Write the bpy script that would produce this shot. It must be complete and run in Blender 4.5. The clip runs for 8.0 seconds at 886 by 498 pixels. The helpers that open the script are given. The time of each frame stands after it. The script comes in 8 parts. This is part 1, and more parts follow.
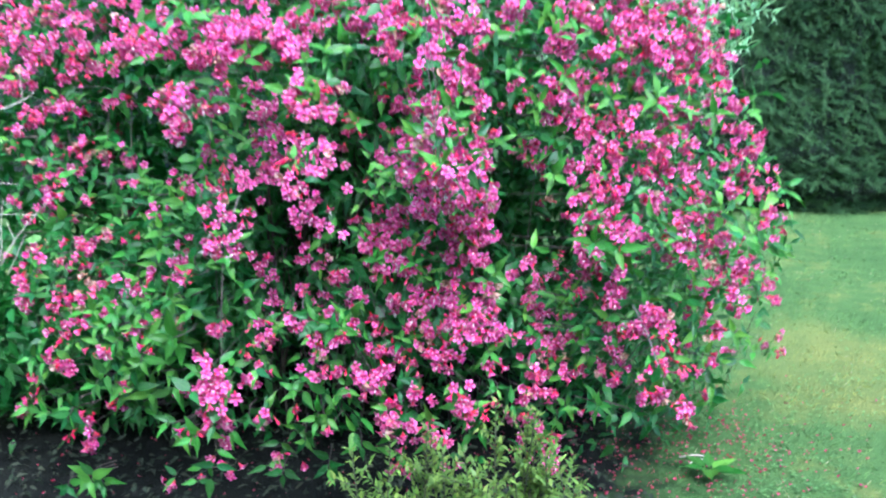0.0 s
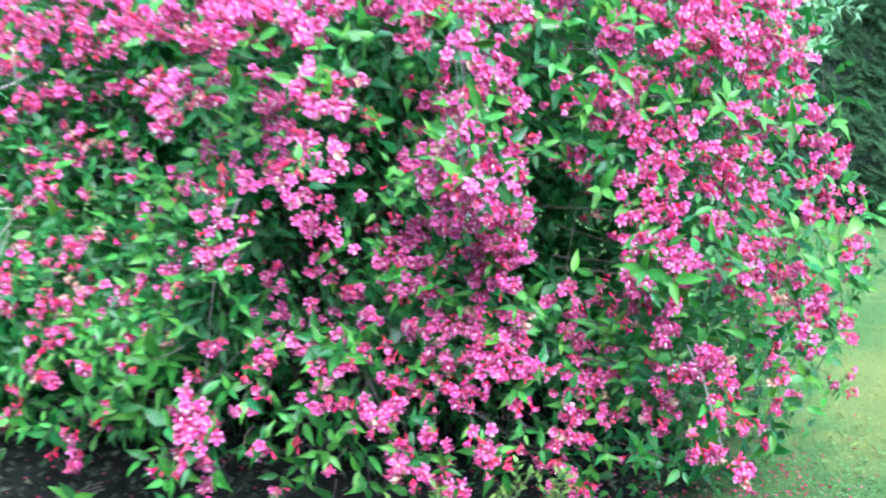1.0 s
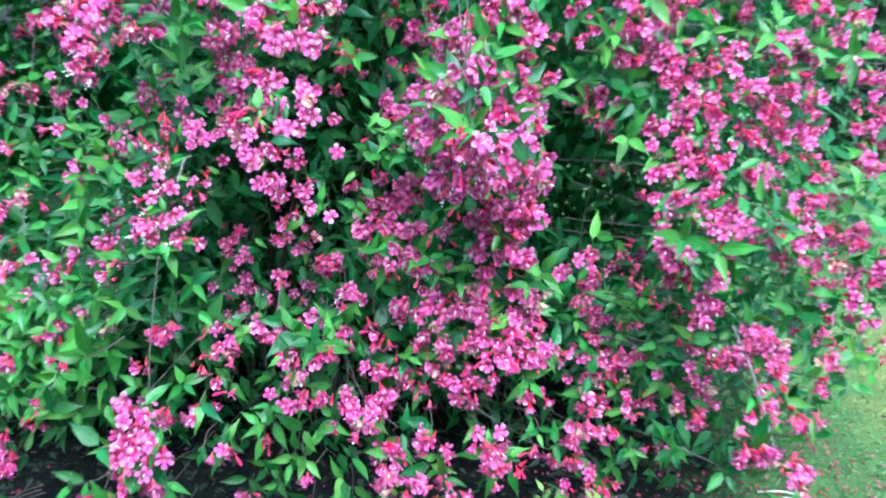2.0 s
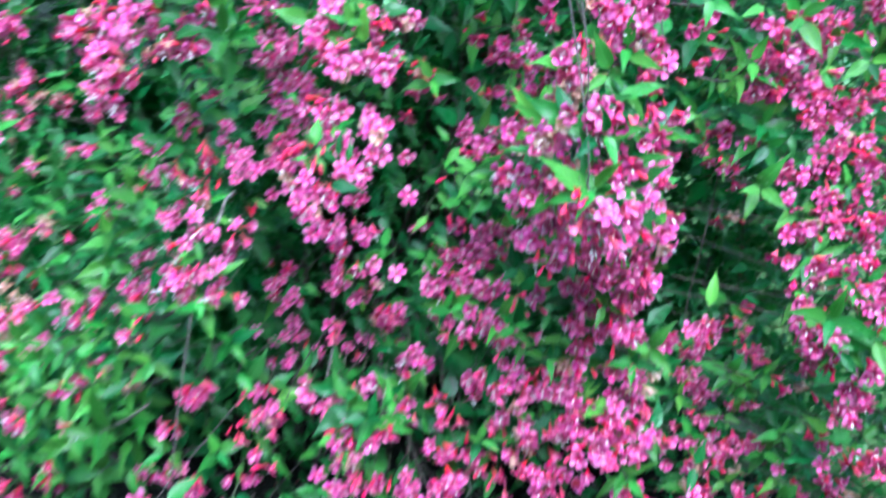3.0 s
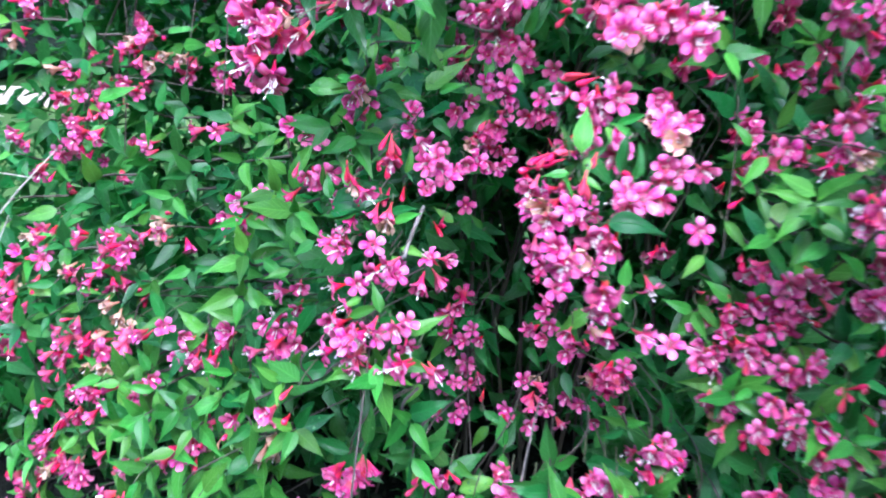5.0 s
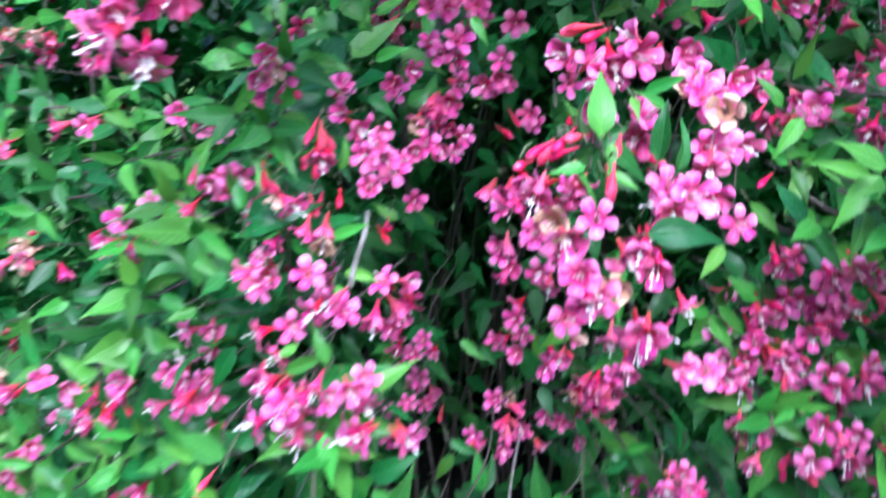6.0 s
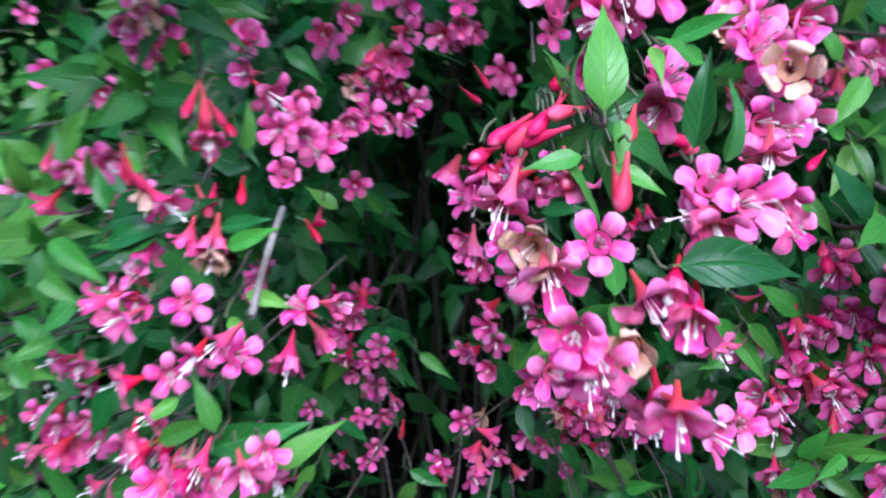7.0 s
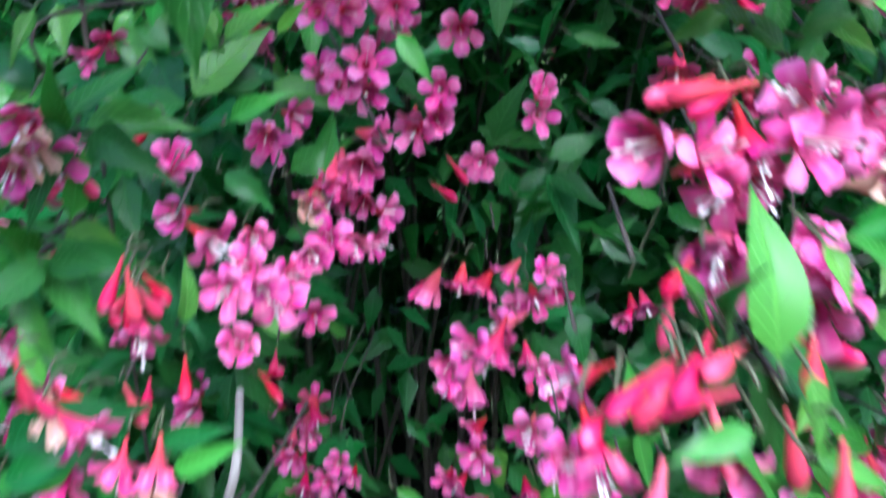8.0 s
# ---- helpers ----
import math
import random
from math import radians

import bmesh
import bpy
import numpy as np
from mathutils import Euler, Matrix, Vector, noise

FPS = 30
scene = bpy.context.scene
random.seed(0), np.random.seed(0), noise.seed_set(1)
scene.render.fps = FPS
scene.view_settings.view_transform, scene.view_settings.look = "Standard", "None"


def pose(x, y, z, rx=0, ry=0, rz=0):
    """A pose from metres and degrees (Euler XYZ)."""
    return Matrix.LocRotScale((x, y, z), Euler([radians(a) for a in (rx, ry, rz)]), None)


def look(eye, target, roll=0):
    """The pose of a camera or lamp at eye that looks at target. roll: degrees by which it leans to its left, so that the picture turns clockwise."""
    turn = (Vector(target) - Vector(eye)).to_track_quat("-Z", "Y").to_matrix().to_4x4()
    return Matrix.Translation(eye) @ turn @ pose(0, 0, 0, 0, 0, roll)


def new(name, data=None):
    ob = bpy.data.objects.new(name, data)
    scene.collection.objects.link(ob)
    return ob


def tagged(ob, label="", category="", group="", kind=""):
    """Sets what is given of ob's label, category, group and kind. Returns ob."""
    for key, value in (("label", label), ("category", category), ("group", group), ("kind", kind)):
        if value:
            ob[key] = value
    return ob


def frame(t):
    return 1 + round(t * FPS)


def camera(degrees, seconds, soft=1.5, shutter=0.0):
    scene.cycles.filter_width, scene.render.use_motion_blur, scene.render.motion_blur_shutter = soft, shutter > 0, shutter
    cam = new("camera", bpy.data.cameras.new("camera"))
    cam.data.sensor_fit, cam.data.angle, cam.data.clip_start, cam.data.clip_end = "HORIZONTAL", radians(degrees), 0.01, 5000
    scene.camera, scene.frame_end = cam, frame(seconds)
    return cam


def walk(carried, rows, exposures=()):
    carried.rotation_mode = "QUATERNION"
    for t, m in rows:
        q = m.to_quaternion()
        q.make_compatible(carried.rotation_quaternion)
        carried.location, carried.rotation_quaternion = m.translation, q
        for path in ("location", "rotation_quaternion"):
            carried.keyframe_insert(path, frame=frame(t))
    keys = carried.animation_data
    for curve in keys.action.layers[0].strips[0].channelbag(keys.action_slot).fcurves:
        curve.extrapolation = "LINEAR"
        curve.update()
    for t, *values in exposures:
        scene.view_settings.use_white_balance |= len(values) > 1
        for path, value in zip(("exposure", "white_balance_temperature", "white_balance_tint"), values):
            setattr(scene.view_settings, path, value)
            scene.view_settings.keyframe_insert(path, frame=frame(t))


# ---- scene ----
cam = camera(53.2, 8.0, soft=2.0, shutter=0.9)
METRES, EYE, TILT, LEAN, TURN = 2.3, 1.5, -13.0, 0.0, 0.0
ROWS = [
    (0.0, 0.0000, 0.0000, 0.0000, -0.00, 0.00, -0.00),
    (0.4, 0.0060, 0.0602, 0.0088, 0.59, -1.21, -0.04),
    (0.5, 0.0075, 0.0753, 0.0110, 1.09, -0.86, -0.31),
    (0.6, 0.0109, 0.0894, 0.0152, 1.59, -0.51, -0.58),
    (0.9, 0.0212, 0.1315, 0.0277, 3.52, -0.37, -2.38),
    (1.0, 0.0246, 0.1456, 0.0319, 3.20, -0.66, -2.37),
    (1.1, 0.0226, 0.1608, 0.0339, 2.88, -0.95, -2.36),
    (1.2, 0.0207, 0.1760, 0.0359, 2.64, -1.34, -2.19),
    (2.3, -0.0128, 0.3579, 0.0625, 1.37, -5.07, -1.72),
    (2.4, -0.0140, 0.3701, 0.0671, 2.80, -4.84, -2.31),
    (2.5, -0.0153, 0.3823, 0.0717, 3.68, -5.00, -3.04),
    (2.6, -0.0204, 0.3954, 0.0758, 4.56, -5.16, -3.77),
    (2.9, -0.0358, 0.4349, 0.0879, 5.66, -5.52, -3.93),
    (3.0, -0.0409, 0.4480, 0.0920, 4.70, -5.00, -3.61),
    (3.1, -0.0531, 0.4596, 0.0932, 3.74, -4.48, -3.29),
    (3.4, -0.0896, 0.4943, 0.0970, 2.53, -4.06, -1.52),
    (3.5, -0.1018, 0.5059, 0.0982, 2.49, -4.39, -1.06),
    (3.6, -0.1075, 0.5152, 0.0981, 3.27, -4.66, -0.80),
    (3.9, -0.1246, 0.5433, 0.0978, 4.06, -6.12, -2.13),
    (4.0, -0.1303, 0.5526, 0.0977, 5.15, -5.70, -2.40),
    (4.1, -0.1323, 0.5642, 0.0987, 6.24, -5.28, -2.67),
    (4.4, -0.1384, 0.5988, 0.1017, 9.81, -4.36, -4.60),
    (4.5, -0.1404, 0.6104, 0.1027, 10.52, -4.67, -5.39),
    (4.6, -0.1422, 0.6179, 0.1038, 11.23, -4.98, -6.18),
    (4.7, -0.1441, 0.6254, 0.1050, 11.52, -6.00, -6.18),
    (5.8, -0.1948, 0.7372, 0.1108, 6.40, -9.21, -2.34),
    (5.9, -0.1952, 0.7470, 0.1121, 5.28, -10.23, -1.95),
    (6.0, -0.1956, 0.7569, 0.1135, 4.79, -9.75, -2.12),
    (6.1, -0.1939, 0.7670, 0.1128, 4.30, -9.27, -2.29),
    (6.4, -0.1886, 0.7972, 0.1109, 4.30, -9.06, -1.85),
    (6.5, -0.1869, 0.8073, 0.1102, 3.88, -9.83, -2.02),
    (6.6, -0.1878, 0.8159, 0.1108, 3.46, -10.60, -2.19),
    (6.9, -0.1903, 0.8415, 0.1125, 4.34, -11.93, -2.07),
    (7.0, -0.1912, 0.8501, 0.1131, 3.49, -12.46, -1.70),
    (7.1, -0.1959, 0.8569, 0.1159, 2.64, -12.99, -1.33),
    (7.4, -0.2100, 0.8771, 0.1245, 0.34, -12.10, -0.34),
    (7.5, -0.2147, 0.8839, 0.1273, -0.23, -12.15, 0.33),
    (7.6, -0.2152, 0.8903, 0.1298, -0.80, -12.20, 1.00),
    (7.9, -0.2165, 0.9095, 0.1371, -2.83, -12.54, 0.79),
    (8.0, -0.2170, 0.9159, 0.1396, -3.21, -12.09, 1.02),
]
walk(cam, [(t, pose(0, 0, EYE, TILT, LEAN, TURN) @ pose(METRES * x, METRES * y, METRES * z, 90 + pitch, roll, yaw)) for t, x, y, z, yaw, pitch, roll in ROWS],
     exposures=[(0.0, 2.44, 4950, 15), (1.0, 2.72, 4950, 13), (2.5, 2.52, 4600, 8), (4.0, 2.46, 4750, 12), (4.7, 2.48, 4850, 16.5), (6.0, 2.56, 4850, 14.5), (6.5, 2.30, 4950, 17.5), (7.0, 2.0, 4950, 20), (8.0, 2.36, 4900, 11)])

# ---- light: a bright overcast sky ----
SUN_EL, SUN_AZ = 53.0, 165.0
world = bpy.data.worlds.new("overcast")
scene.world = world
world.use_nodes = True
wn = world.node_tree.nodes
wl = world.node_tree.links
sky = wn.new("ShaderNodeTexSky")
sky.sky_type = "NISHITA"
sky.sun_disc = False
sky.sun_elevation = radians(SUN_EL)
sky.sun_rotation = radians(SUN_AZ)
sky.dust_density = 4.0
sky.air_density = 1.0
wn["Background"].inputs["Strength"].default_value = 0.15
wl.new(sky.outputs["Color"], wn["Background"].inputs["Color"])
sun = new("sun", bpy.data.lights.new("sun", "SUN"))
sun.data.energy = 1.3
sun.data.angle = radians(50)
sun.data.color = (1.0, 0.97, 0.92)
sun.matrix_world = look((0, 0, 0), (-math.sin(radians(SUN_AZ)) * math.cos(radians(SUN_EL)), -math.cos(radians(SUN_AZ)) * math.cos(radians(SUN_EL)), -math.sin(radians(SUN_EL))))


# ---- materials ----
def material(name):
    m = bpy.data.materials.new(name)
    m.use_nodes = True
    n, l = m.node_tree.nodes, m.node_tree.links
    return m, n, l, n["Principled BSDF"]


def ramp(n, stops):
    r = n.new("ShaderNodeValToRGB")
    while len(r.color_ramp.elements) < len(stops):
        r.color_ramp.elements.new(0.5)
    for e, (p, c) in zip(r.color_ramp.elements, stops):
        e.position, e.color = p, (*c, 1)
    return r


def noise_node(n, l, scale, detail=3.0, coord="Object"):
    tc = n.new("ShaderNodeTexCoord")
    t = n.new("ShaderNodeTexNoise")
    t.inputs["Scale"].default_value, t.inputs["Detail"].default_value = scale, detail
    l.new(tc.outputs[coord], t.inputs["Vector"])
    return t


def math_node(n, l, op, a, b=None):
    m = n.new("ShaderNodeMath")
    m.operation = op
    for i, v in enumerate((a, b)):
        if v is None:
            continue
        if isinstance(v, (int, float)):
            m.inputs[i].default_value = v
        else:
            l.new(v, m.inputs[i])
    return m.outputs[0]


def mix_node(n, l, fac, a, b, mode="MIX"):
    m = n.new("ShaderNodeMix")
    m.data_type, m.blend_type = "RGBA", mode
    for sock, v in ((m.inputs[0], fac), (m.inputs[6], a), (m.inputs[7], b)):
        if isinstance(v, (int, float)):
            sock.default_value = v
        elif isinstance(v, tuple):
            sock.default_value = (*v, 1)
        else:
            l.new(v, sock)
    return m.outputs[2]


def piece_random(n, l):
    """One number for each piece, whether it is an object of its own or an island of a joined mesh."""
    oi, ge = n.new("ShaderNodeObjectInfo"), n.new("ShaderNodeNewGeometry")
    return math_node(n, l, "FRACT", math_node(n, l, "ADD", oi.outputs["Random"], ge.outputs["Random Per Island"]))


def leafy(name, dark, light, rough=0.28, glow=0.42, vein=0.35, gloss=0.36):
    """A leaf blade: midrib and side veins, uneven green, light passing through."""
    m, n, l, b = material(name)
    rnd = piece_random(n, l)
    col = ramp(n, [(0.0, dark), (0.55, tuple(0.5 * (p + q) for p, q in zip(dark, light))), (1.0, light)])
    l.new(rnd, col.inputs[0])
    uv = n.new("ShaderNodeUVMap")
    sep = n.new("ShaderNodeSeparateXYZ")
    l.new(uv.outputs[0], sep.inputs[0])
    across = math_node(n, l, "ABSOLUTE", math_node(n, l, "SUBTRACT", sep.outputs[0], 0.5))
    rib = ramp(n, [(0.0, (1, 1, 1)), (0.05, (0, 0, 0))])
    l.new(across, rib.inputs[0])
    slant = math_node(n, l, "SUBTRACT", sep.outputs[1], math_node(n, l, "MULTIPLY", across, 0.55))
    side = math_node(n, l, "SINE", math_node(n, l, "MULTIPLY", slant, 48.0))
    sidep = ramp(n, [(0.9, (0, 0, 0)), (1.0, (0.6, 0.6, 0.6))])
    l.new(math_node(n, l, "ADD", math_node(n, l, "MULTIPLY", side, 0.5), 0.5), sidep.inputs[0])
    veins = math_node(n, l, "MAXIMUM", rib.outputs[0], sidep.outputs[0])
    blot = noise_node(n, l, 60.0, 4.0)
    c1 = mix_node(n, l, math_node(n, l, "MULTIPLY", blot.outputs[0], 0.5), col.outputs[0], tuple(0.55 * v for v in dark))
    pale = tuple(min(1.0, v * 1.7 + 0.03) for v in light)
    c2 = mix_node(n, l, math_node(n, l, "MULTIPLY", veins, vein), c1, pale)
    hsv = n.new("ShaderNodeHueSaturation")
    l.new(c2, hsv.inputs["Color"])
    l.new(math_node(n, l, "ADD", math_node(n, l, "MULTIPLY", math_node(n, l, "FRACT", math_node(n, l, "MULTIPLY", rnd, 5.3)), 0.034), 0.487), hsv.inputs["Hue"])
    l.new(math_node(n, l, "ADD", math_node(n, l, "MULTIPLY", math_node(n, l, "FRACT", math_node(n, l, "MULTIPLY", rnd, 9.1)), 0.55), 0.72), hsv.inputs["Value"])
    c2 = hsv.outputs[0]
    l.new(c2, b.inputs["Base Color"])
    film = noise_node(n, l, 35.0, 3.0)
    l.new(math_node(n, l, "ADD", math_node(n, l, "MULTIPLY", film.outputs[0], 0.30), rough - 0.12), b.inputs["Roughness"])
    b.inputs["Specular IOR Level"].default_value = gloss
    bump = n.new("ShaderNodeBump")
    bump.inputs["Strength"].default_value, bump.inputs["Distance"].default_value, bump.invert = 0.5, 0.002, True
    l.new(veins, bump.inputs["Height"])
    l.new(bump.outputs[0], b.inputs["Normal"])
    tr = n.new("ShaderNodeBsdfTranslucent")
    l.new(mix_node(n, l, 0.5, c2, (light[0] * 1.5, light[1] * 1.4, light[2] * 0.7)), tr.inputs["Color"])
    mx = n.new("ShaderNodeMixShader")
    mx.inputs[0].default_value = glow
    l.new(b.outputs[0], mx.inputs[1])
    l.new(tr.outputs[0], mx.inputs[2])
    l.new(mx.outputs[0], n["Material Output"].inputs[0])
    return m


def petally(name, stops, var, rough=0.52, glow=0.36, wash=0.22, turn=0.022):
    """Corolla: the colour runs from the base of the tube (v = 0) to the tips of the lobes (v = 1)."""
    m, n, l, b = material(name)
    uv = n.new("ShaderNodeUVMap")
    sep = n.new("ShaderNodeSeparateXYZ")
    l.new(uv.outputs[0], sep.inputs[0])
    col = ramp(n, stops)
    l.new(sep.outputs[1], col.inputs[0])
    rnd = piece_random(n, l)
    line = ramp(n, [(0.0, (1, 1, 1)), (0.22, (0, 0, 0))])
    l.new(math_node(n, l, "ABSOLUTE", math_node(n, l, "SUBTRACT", sep.outputs[0], 0.5)), line.inputs[0])
    lobe = ramp(n, [(0.60, (0, 0, 0)), (0.70, (1, 1, 1)), (0.95, (0, 0, 0))])
    l.new(sep.outputs[1], lobe.inputs[0])
    streaked = mix_node(n, l, math_node(n, l, "MULTIPLY", math_node(n, l, "MULTIPLY", line.outputs[0], lobe.outputs[0]), 0.4), col.outputs[0], (0.9, 0.55, 0.7))
    hsv = n.new("ShaderNodeHueSaturation")
    l.new(streaked, hsv.inputs["Color"])
    l.new(math_node(n, l, "ADD", math_node(n, l, "MULTIPLY", rnd, turn), 0.5 - turn / 2), hsv.inputs["Hue"])
    val = math_node(n, l, "ADD", math_node(n, l, "MULTIPLY", math_node(n, l, "FRACT", math_node(n, l, "MULTIPLY", rnd, 7.3)), var), 1.0 - var * 0.6)
    l.new(val, hsv.inputs["Value"])
    l.new(math_node(n, l, "SUBTRACT", 1.06, math_node(n, l, "MULTIPLY", math_node(n, l, "FRACT", math_node(n, l, "MULTIPLY", rnd, 3.7)), wash)), hsv.inputs["Saturation"])
    streak = noise_node(n, l, 260.0, 3.0)
    c = mix_node(n, l, math_node(n, l, "MULTIPLY", streak.outputs[0], 0.12), hsv.outputs[0], (0.42, 0.012, 0.07))
    l.new(c, b.inputs["Base Color"])
    b.inputs["Roughness"].default_value = rough
    b.inputs["Specular IOR Level"].default_value = 0.24
    bump = n.new("ShaderNodeBump")
    bump.inputs["Strength"].default_value, bump.inputs["Distance"].default_value = 0.35, 0.001
    l.new(streak.outputs[0], bump.inputs["Height"])
    l.new(bump.outputs[0], b.inputs["Normal"])
    tr = n.new("ShaderNodeBsdfTranslucent")
    l.new(c, tr.inputs["Color"])
    mx = n.new("ShaderNodeMixShader")
    mx.inputs[0].default_value = glow
    l.new(b.outputs[0], mx.inputs[1])
    l.new(tr.outputs[0], mx.inputs[2])
    l.new(mx.outputs[0], n["Material Output"].inputs[0])
    return m


def rough_surface(name, a, b_, scale, rough=0.85, bump=0.5, dist=0.002, fine=6.0):
    m, n, l, b = material(name)
    t1, t2 = noise_node(n, l, scale, 5.0), noise_node(n, l, scale * fine, 4.0)
    col = ramp(n, [(0.3, a), (0.7, b_)])
    l.new(math_node(n, l, "ADD", math_node(n, l, "MULTIPLY", t1.outputs[0], 0.6), math_node(n, l, "MULTIPLY", t2.outputs[0], 0.4)), col.inputs[0])
    l.new(col.outputs[0], b.inputs["Base Color"])
    b.inputs["Roughness"].default_value = rough
    bp = n.new("ShaderNodeBump")
    bp.inputs["Strength"].default_value, bp.inputs["Distance"].default_value = bump, dist
    l.new(t2.outputs[0], bp.inputs["Height"])
    l.new(bp.outputs[0], b.inputs["Normal"])
    return m


LEAF_DARK = leafy("leaf_mature", (0.021, 0.108, 0.020), (0.050, 0.210, 0.032))
UNDERSIDE = leafy("leaf_underside", (0.086, 0.235, 0.064), (0.165, 0.36, 0.112), 0.55, 0.35, 0.3, 0.2)
LEAF_FRESH = leafy("leaf_fresh", (0.050, 0.200, 0.025), (0.142, 0.390, 0.044))
PETAL = petally("petal", [(0.0, (0.66, 0.05, 0.17)), (0.45, (0.76, 0.09, 0.32)), (0.60, (0.78, 0.07, 0.32)), (0.78, (0.85, 0.09, 0.41)), (1.0, (0.94, 0.31, 0.63))], 0.42)
PETAL_BACK = petally("petal_back", [(0.0, (0.55, 0.05, 0.06)), (0.25, (0.62, 0.022, 0.070)), (0.55, (0.66, 0.036, 0.15)), (0.75, (0.71, 0.062, 0.25)), (1.0, (0.80, 0.13, 0.40))], 0.42)
BUD = petally("bud", [(0.0, (0.50, 0.06, 0.08)), (0.35, (0.62, 0.020, 0.075)), (1.0, (0.70, 0.050, 0.17))], 0.35, 0.46, 0.25, 0.12, 0.02)
FADED = petally("faded_petal", [(0.0, (0.35, 0.16, 0.09)), (0.5, (0.58, 0.33, 0.2)), (1.0, (0.70, 0.50, 0.34))], 0.4)
FALLEN = petally("fallen_petal", [(0.0, (0.22, 0.025, 0.035)), (0.5, (0.30, 0.022, 0.055)), (1.0, (0.42, 0.05, 0.13))], 0.8)
STAMEN = rough_surface("stamen", (0.80, 0.72, 0.68), (0.88, 0.82, 0.78), 200.0, 0.5)
BARK = rough_surface("bark", (0.028, 0.022, 0.016), (0.072, 0.058, 0.042), 45.0, 0.8, 0.8, 0.002)
GREY_BARK = rough_surface("grey_bark", (0.10, 0.09, 0.075), (0.24, 0.22, 0.19), 70.0, 0.8, 0.8, 0.001)
TWIG = rough_surface("green_twig", (0.032, 0.045, 0.018), (0.085, 0.092, 0.038), 60.0, 0.7, 0.6, 0.001)
DRY = rough_surface("dry_twig", (0.42, 0.37, 0.29), (0.62, 0.57, 0.48), 60.0, 0.8, 0.6, 0.001)
PALE_LEAF = leafy("pale_leaf", (0.19, 0.43, 0.20), (0.42, 0.66, 0.36), 0.45, 0.3, 0.2)
SMALL_LEAF = leafy("small_leaf", (0.080, 0.165, 0.022), (0.195, 0.300, 0.042), 0.45, 0.3, 0.3)
NEEDLE = leafy("conifer", (0.008, 0.030, 0.010), (0.066, 0.145, 0.042), 0.6, 0.15, 0.0, 0.15)
def worn_patch(n, l, mid):
    """How yellow the lawn is: a worn, dry patch beside the shrub with a ragged edge."""
    tc, mp, ln = n.new("ShaderNodeTexCoord"), n.new("ShaderNodeMapping"), n.new("ShaderNodeVectorMath")
    mp.inputs["Location"].default_value = (-2.10 / 0.70, -4.0 / 0.9, 0)
    mp.inputs["Scale"].default_value = (1 / 0.70, 1 / 0.9, 0)
    l.new(tc.outputs["Object"], mp.inputs["Vector"])
    ln.operation = "LENGTH"
    l.new(mp.outputs[0], ln.inputs[0])
    fade = ramp(n, [(0.35, (0.13, 0.13, 0.13)), (1.3, (0, 0, 0))])
    l.new(math_node(n, l, "ADD", ln.outputs["Value"], math_node(n, l, "MULTIPLY", math_node(n, l, "SUBTRACT", mid.outputs[0], 0.5), 1.2)), fade.inputs[0])
    return fade.outputs[0]


def grass_material():
    """Grass blades: green with yellowed patches, as the ground below them."""
    m, n, l, b = material("grass_blade")
    big, mid = noise_node(n, l, 0.9, 4.0), noise_node(n, l, 7.0, 5.0)
    patch = math_node(n, l, "ADD", math_node(n, l, "MULTIPLY", big.outputs[0], 0.65), math_node(n, l, "MULTIPLY", mid.outputs[0], 0.35))
    patch = math_node(n, l, "ADD", patch, worn_patch(n, l, mid))
    tuft = noise_node(n, l, 34.0, 3.0)
    patch = math_node(n, l, "ADD", patch, math_node(n, l, "MULTIPLY", math_node(n, l, "SUBTRACT", tuft.outputs[0], 0.5), 0.30))
    col = ramp(n, [(0.36, (0.034, 0.094, 0.026)), (0.54, (0.080, 0.150, 0.037)), (0.68, (0.200, 0.212, 0.048))])
    l.new(patch, col.inputs[0])
    hsv = n.new("ShaderNodeHueSaturation")
    l.new(col.outputs[0], hsv.inputs["Color"])
    l.new(math_node(n, l, "ADD", math_node(n, l, "MULTIPLY", piece_random(n, l), 1.0), 0.50), hsv.inputs["Value"])
    straw = ramp(n, [(0.95, (0, 0, 0)), (0.97, (1, 1, 1))])
    l.new(math_node(n, l, "FRACT", math_node(n, l, "MULTIPLY", piece_random(n, l), 13.7)), straw.inputs[0])
    l.new(mix_node(n, l, straw.outputs[0], hsv.outputs[0], (0.26, 0.26, 0.15)), b.inputs["Base Color"])
    b.inputs["Roughness"].default_value = 0.7
    b.inputs["Specular IOR Level"].default_value = 0.1
    return m


GRASS = grass_material()
LITTER = leafy("leaf_litter", (0.018, 0.030, 0.016), (0.050, 0.060, 0.034), 0.7, 0.1, 0.2, 0.15)
# near-black colour standing for the shade deep between the hedge's sprays
HEDGE_SHADE = rough_surface("hedge_shade", (0.003, 0.008, 0.004), (0.010, 0.024, 0.011), 9.0, 1.0, 1.0, 0.03)
CLOVER = leafy("clover", (0.055, 0.155, 0.036), (0.145, 0.270, 0.075), 0.5, 0.25, 0.1, 0.3)
BOARD = rough_surface("weathered_board", (0.50, 0.36, 0.32), (0.66, 0.52, 0.48), 20.0, 0.75, 0.4, 0.002)


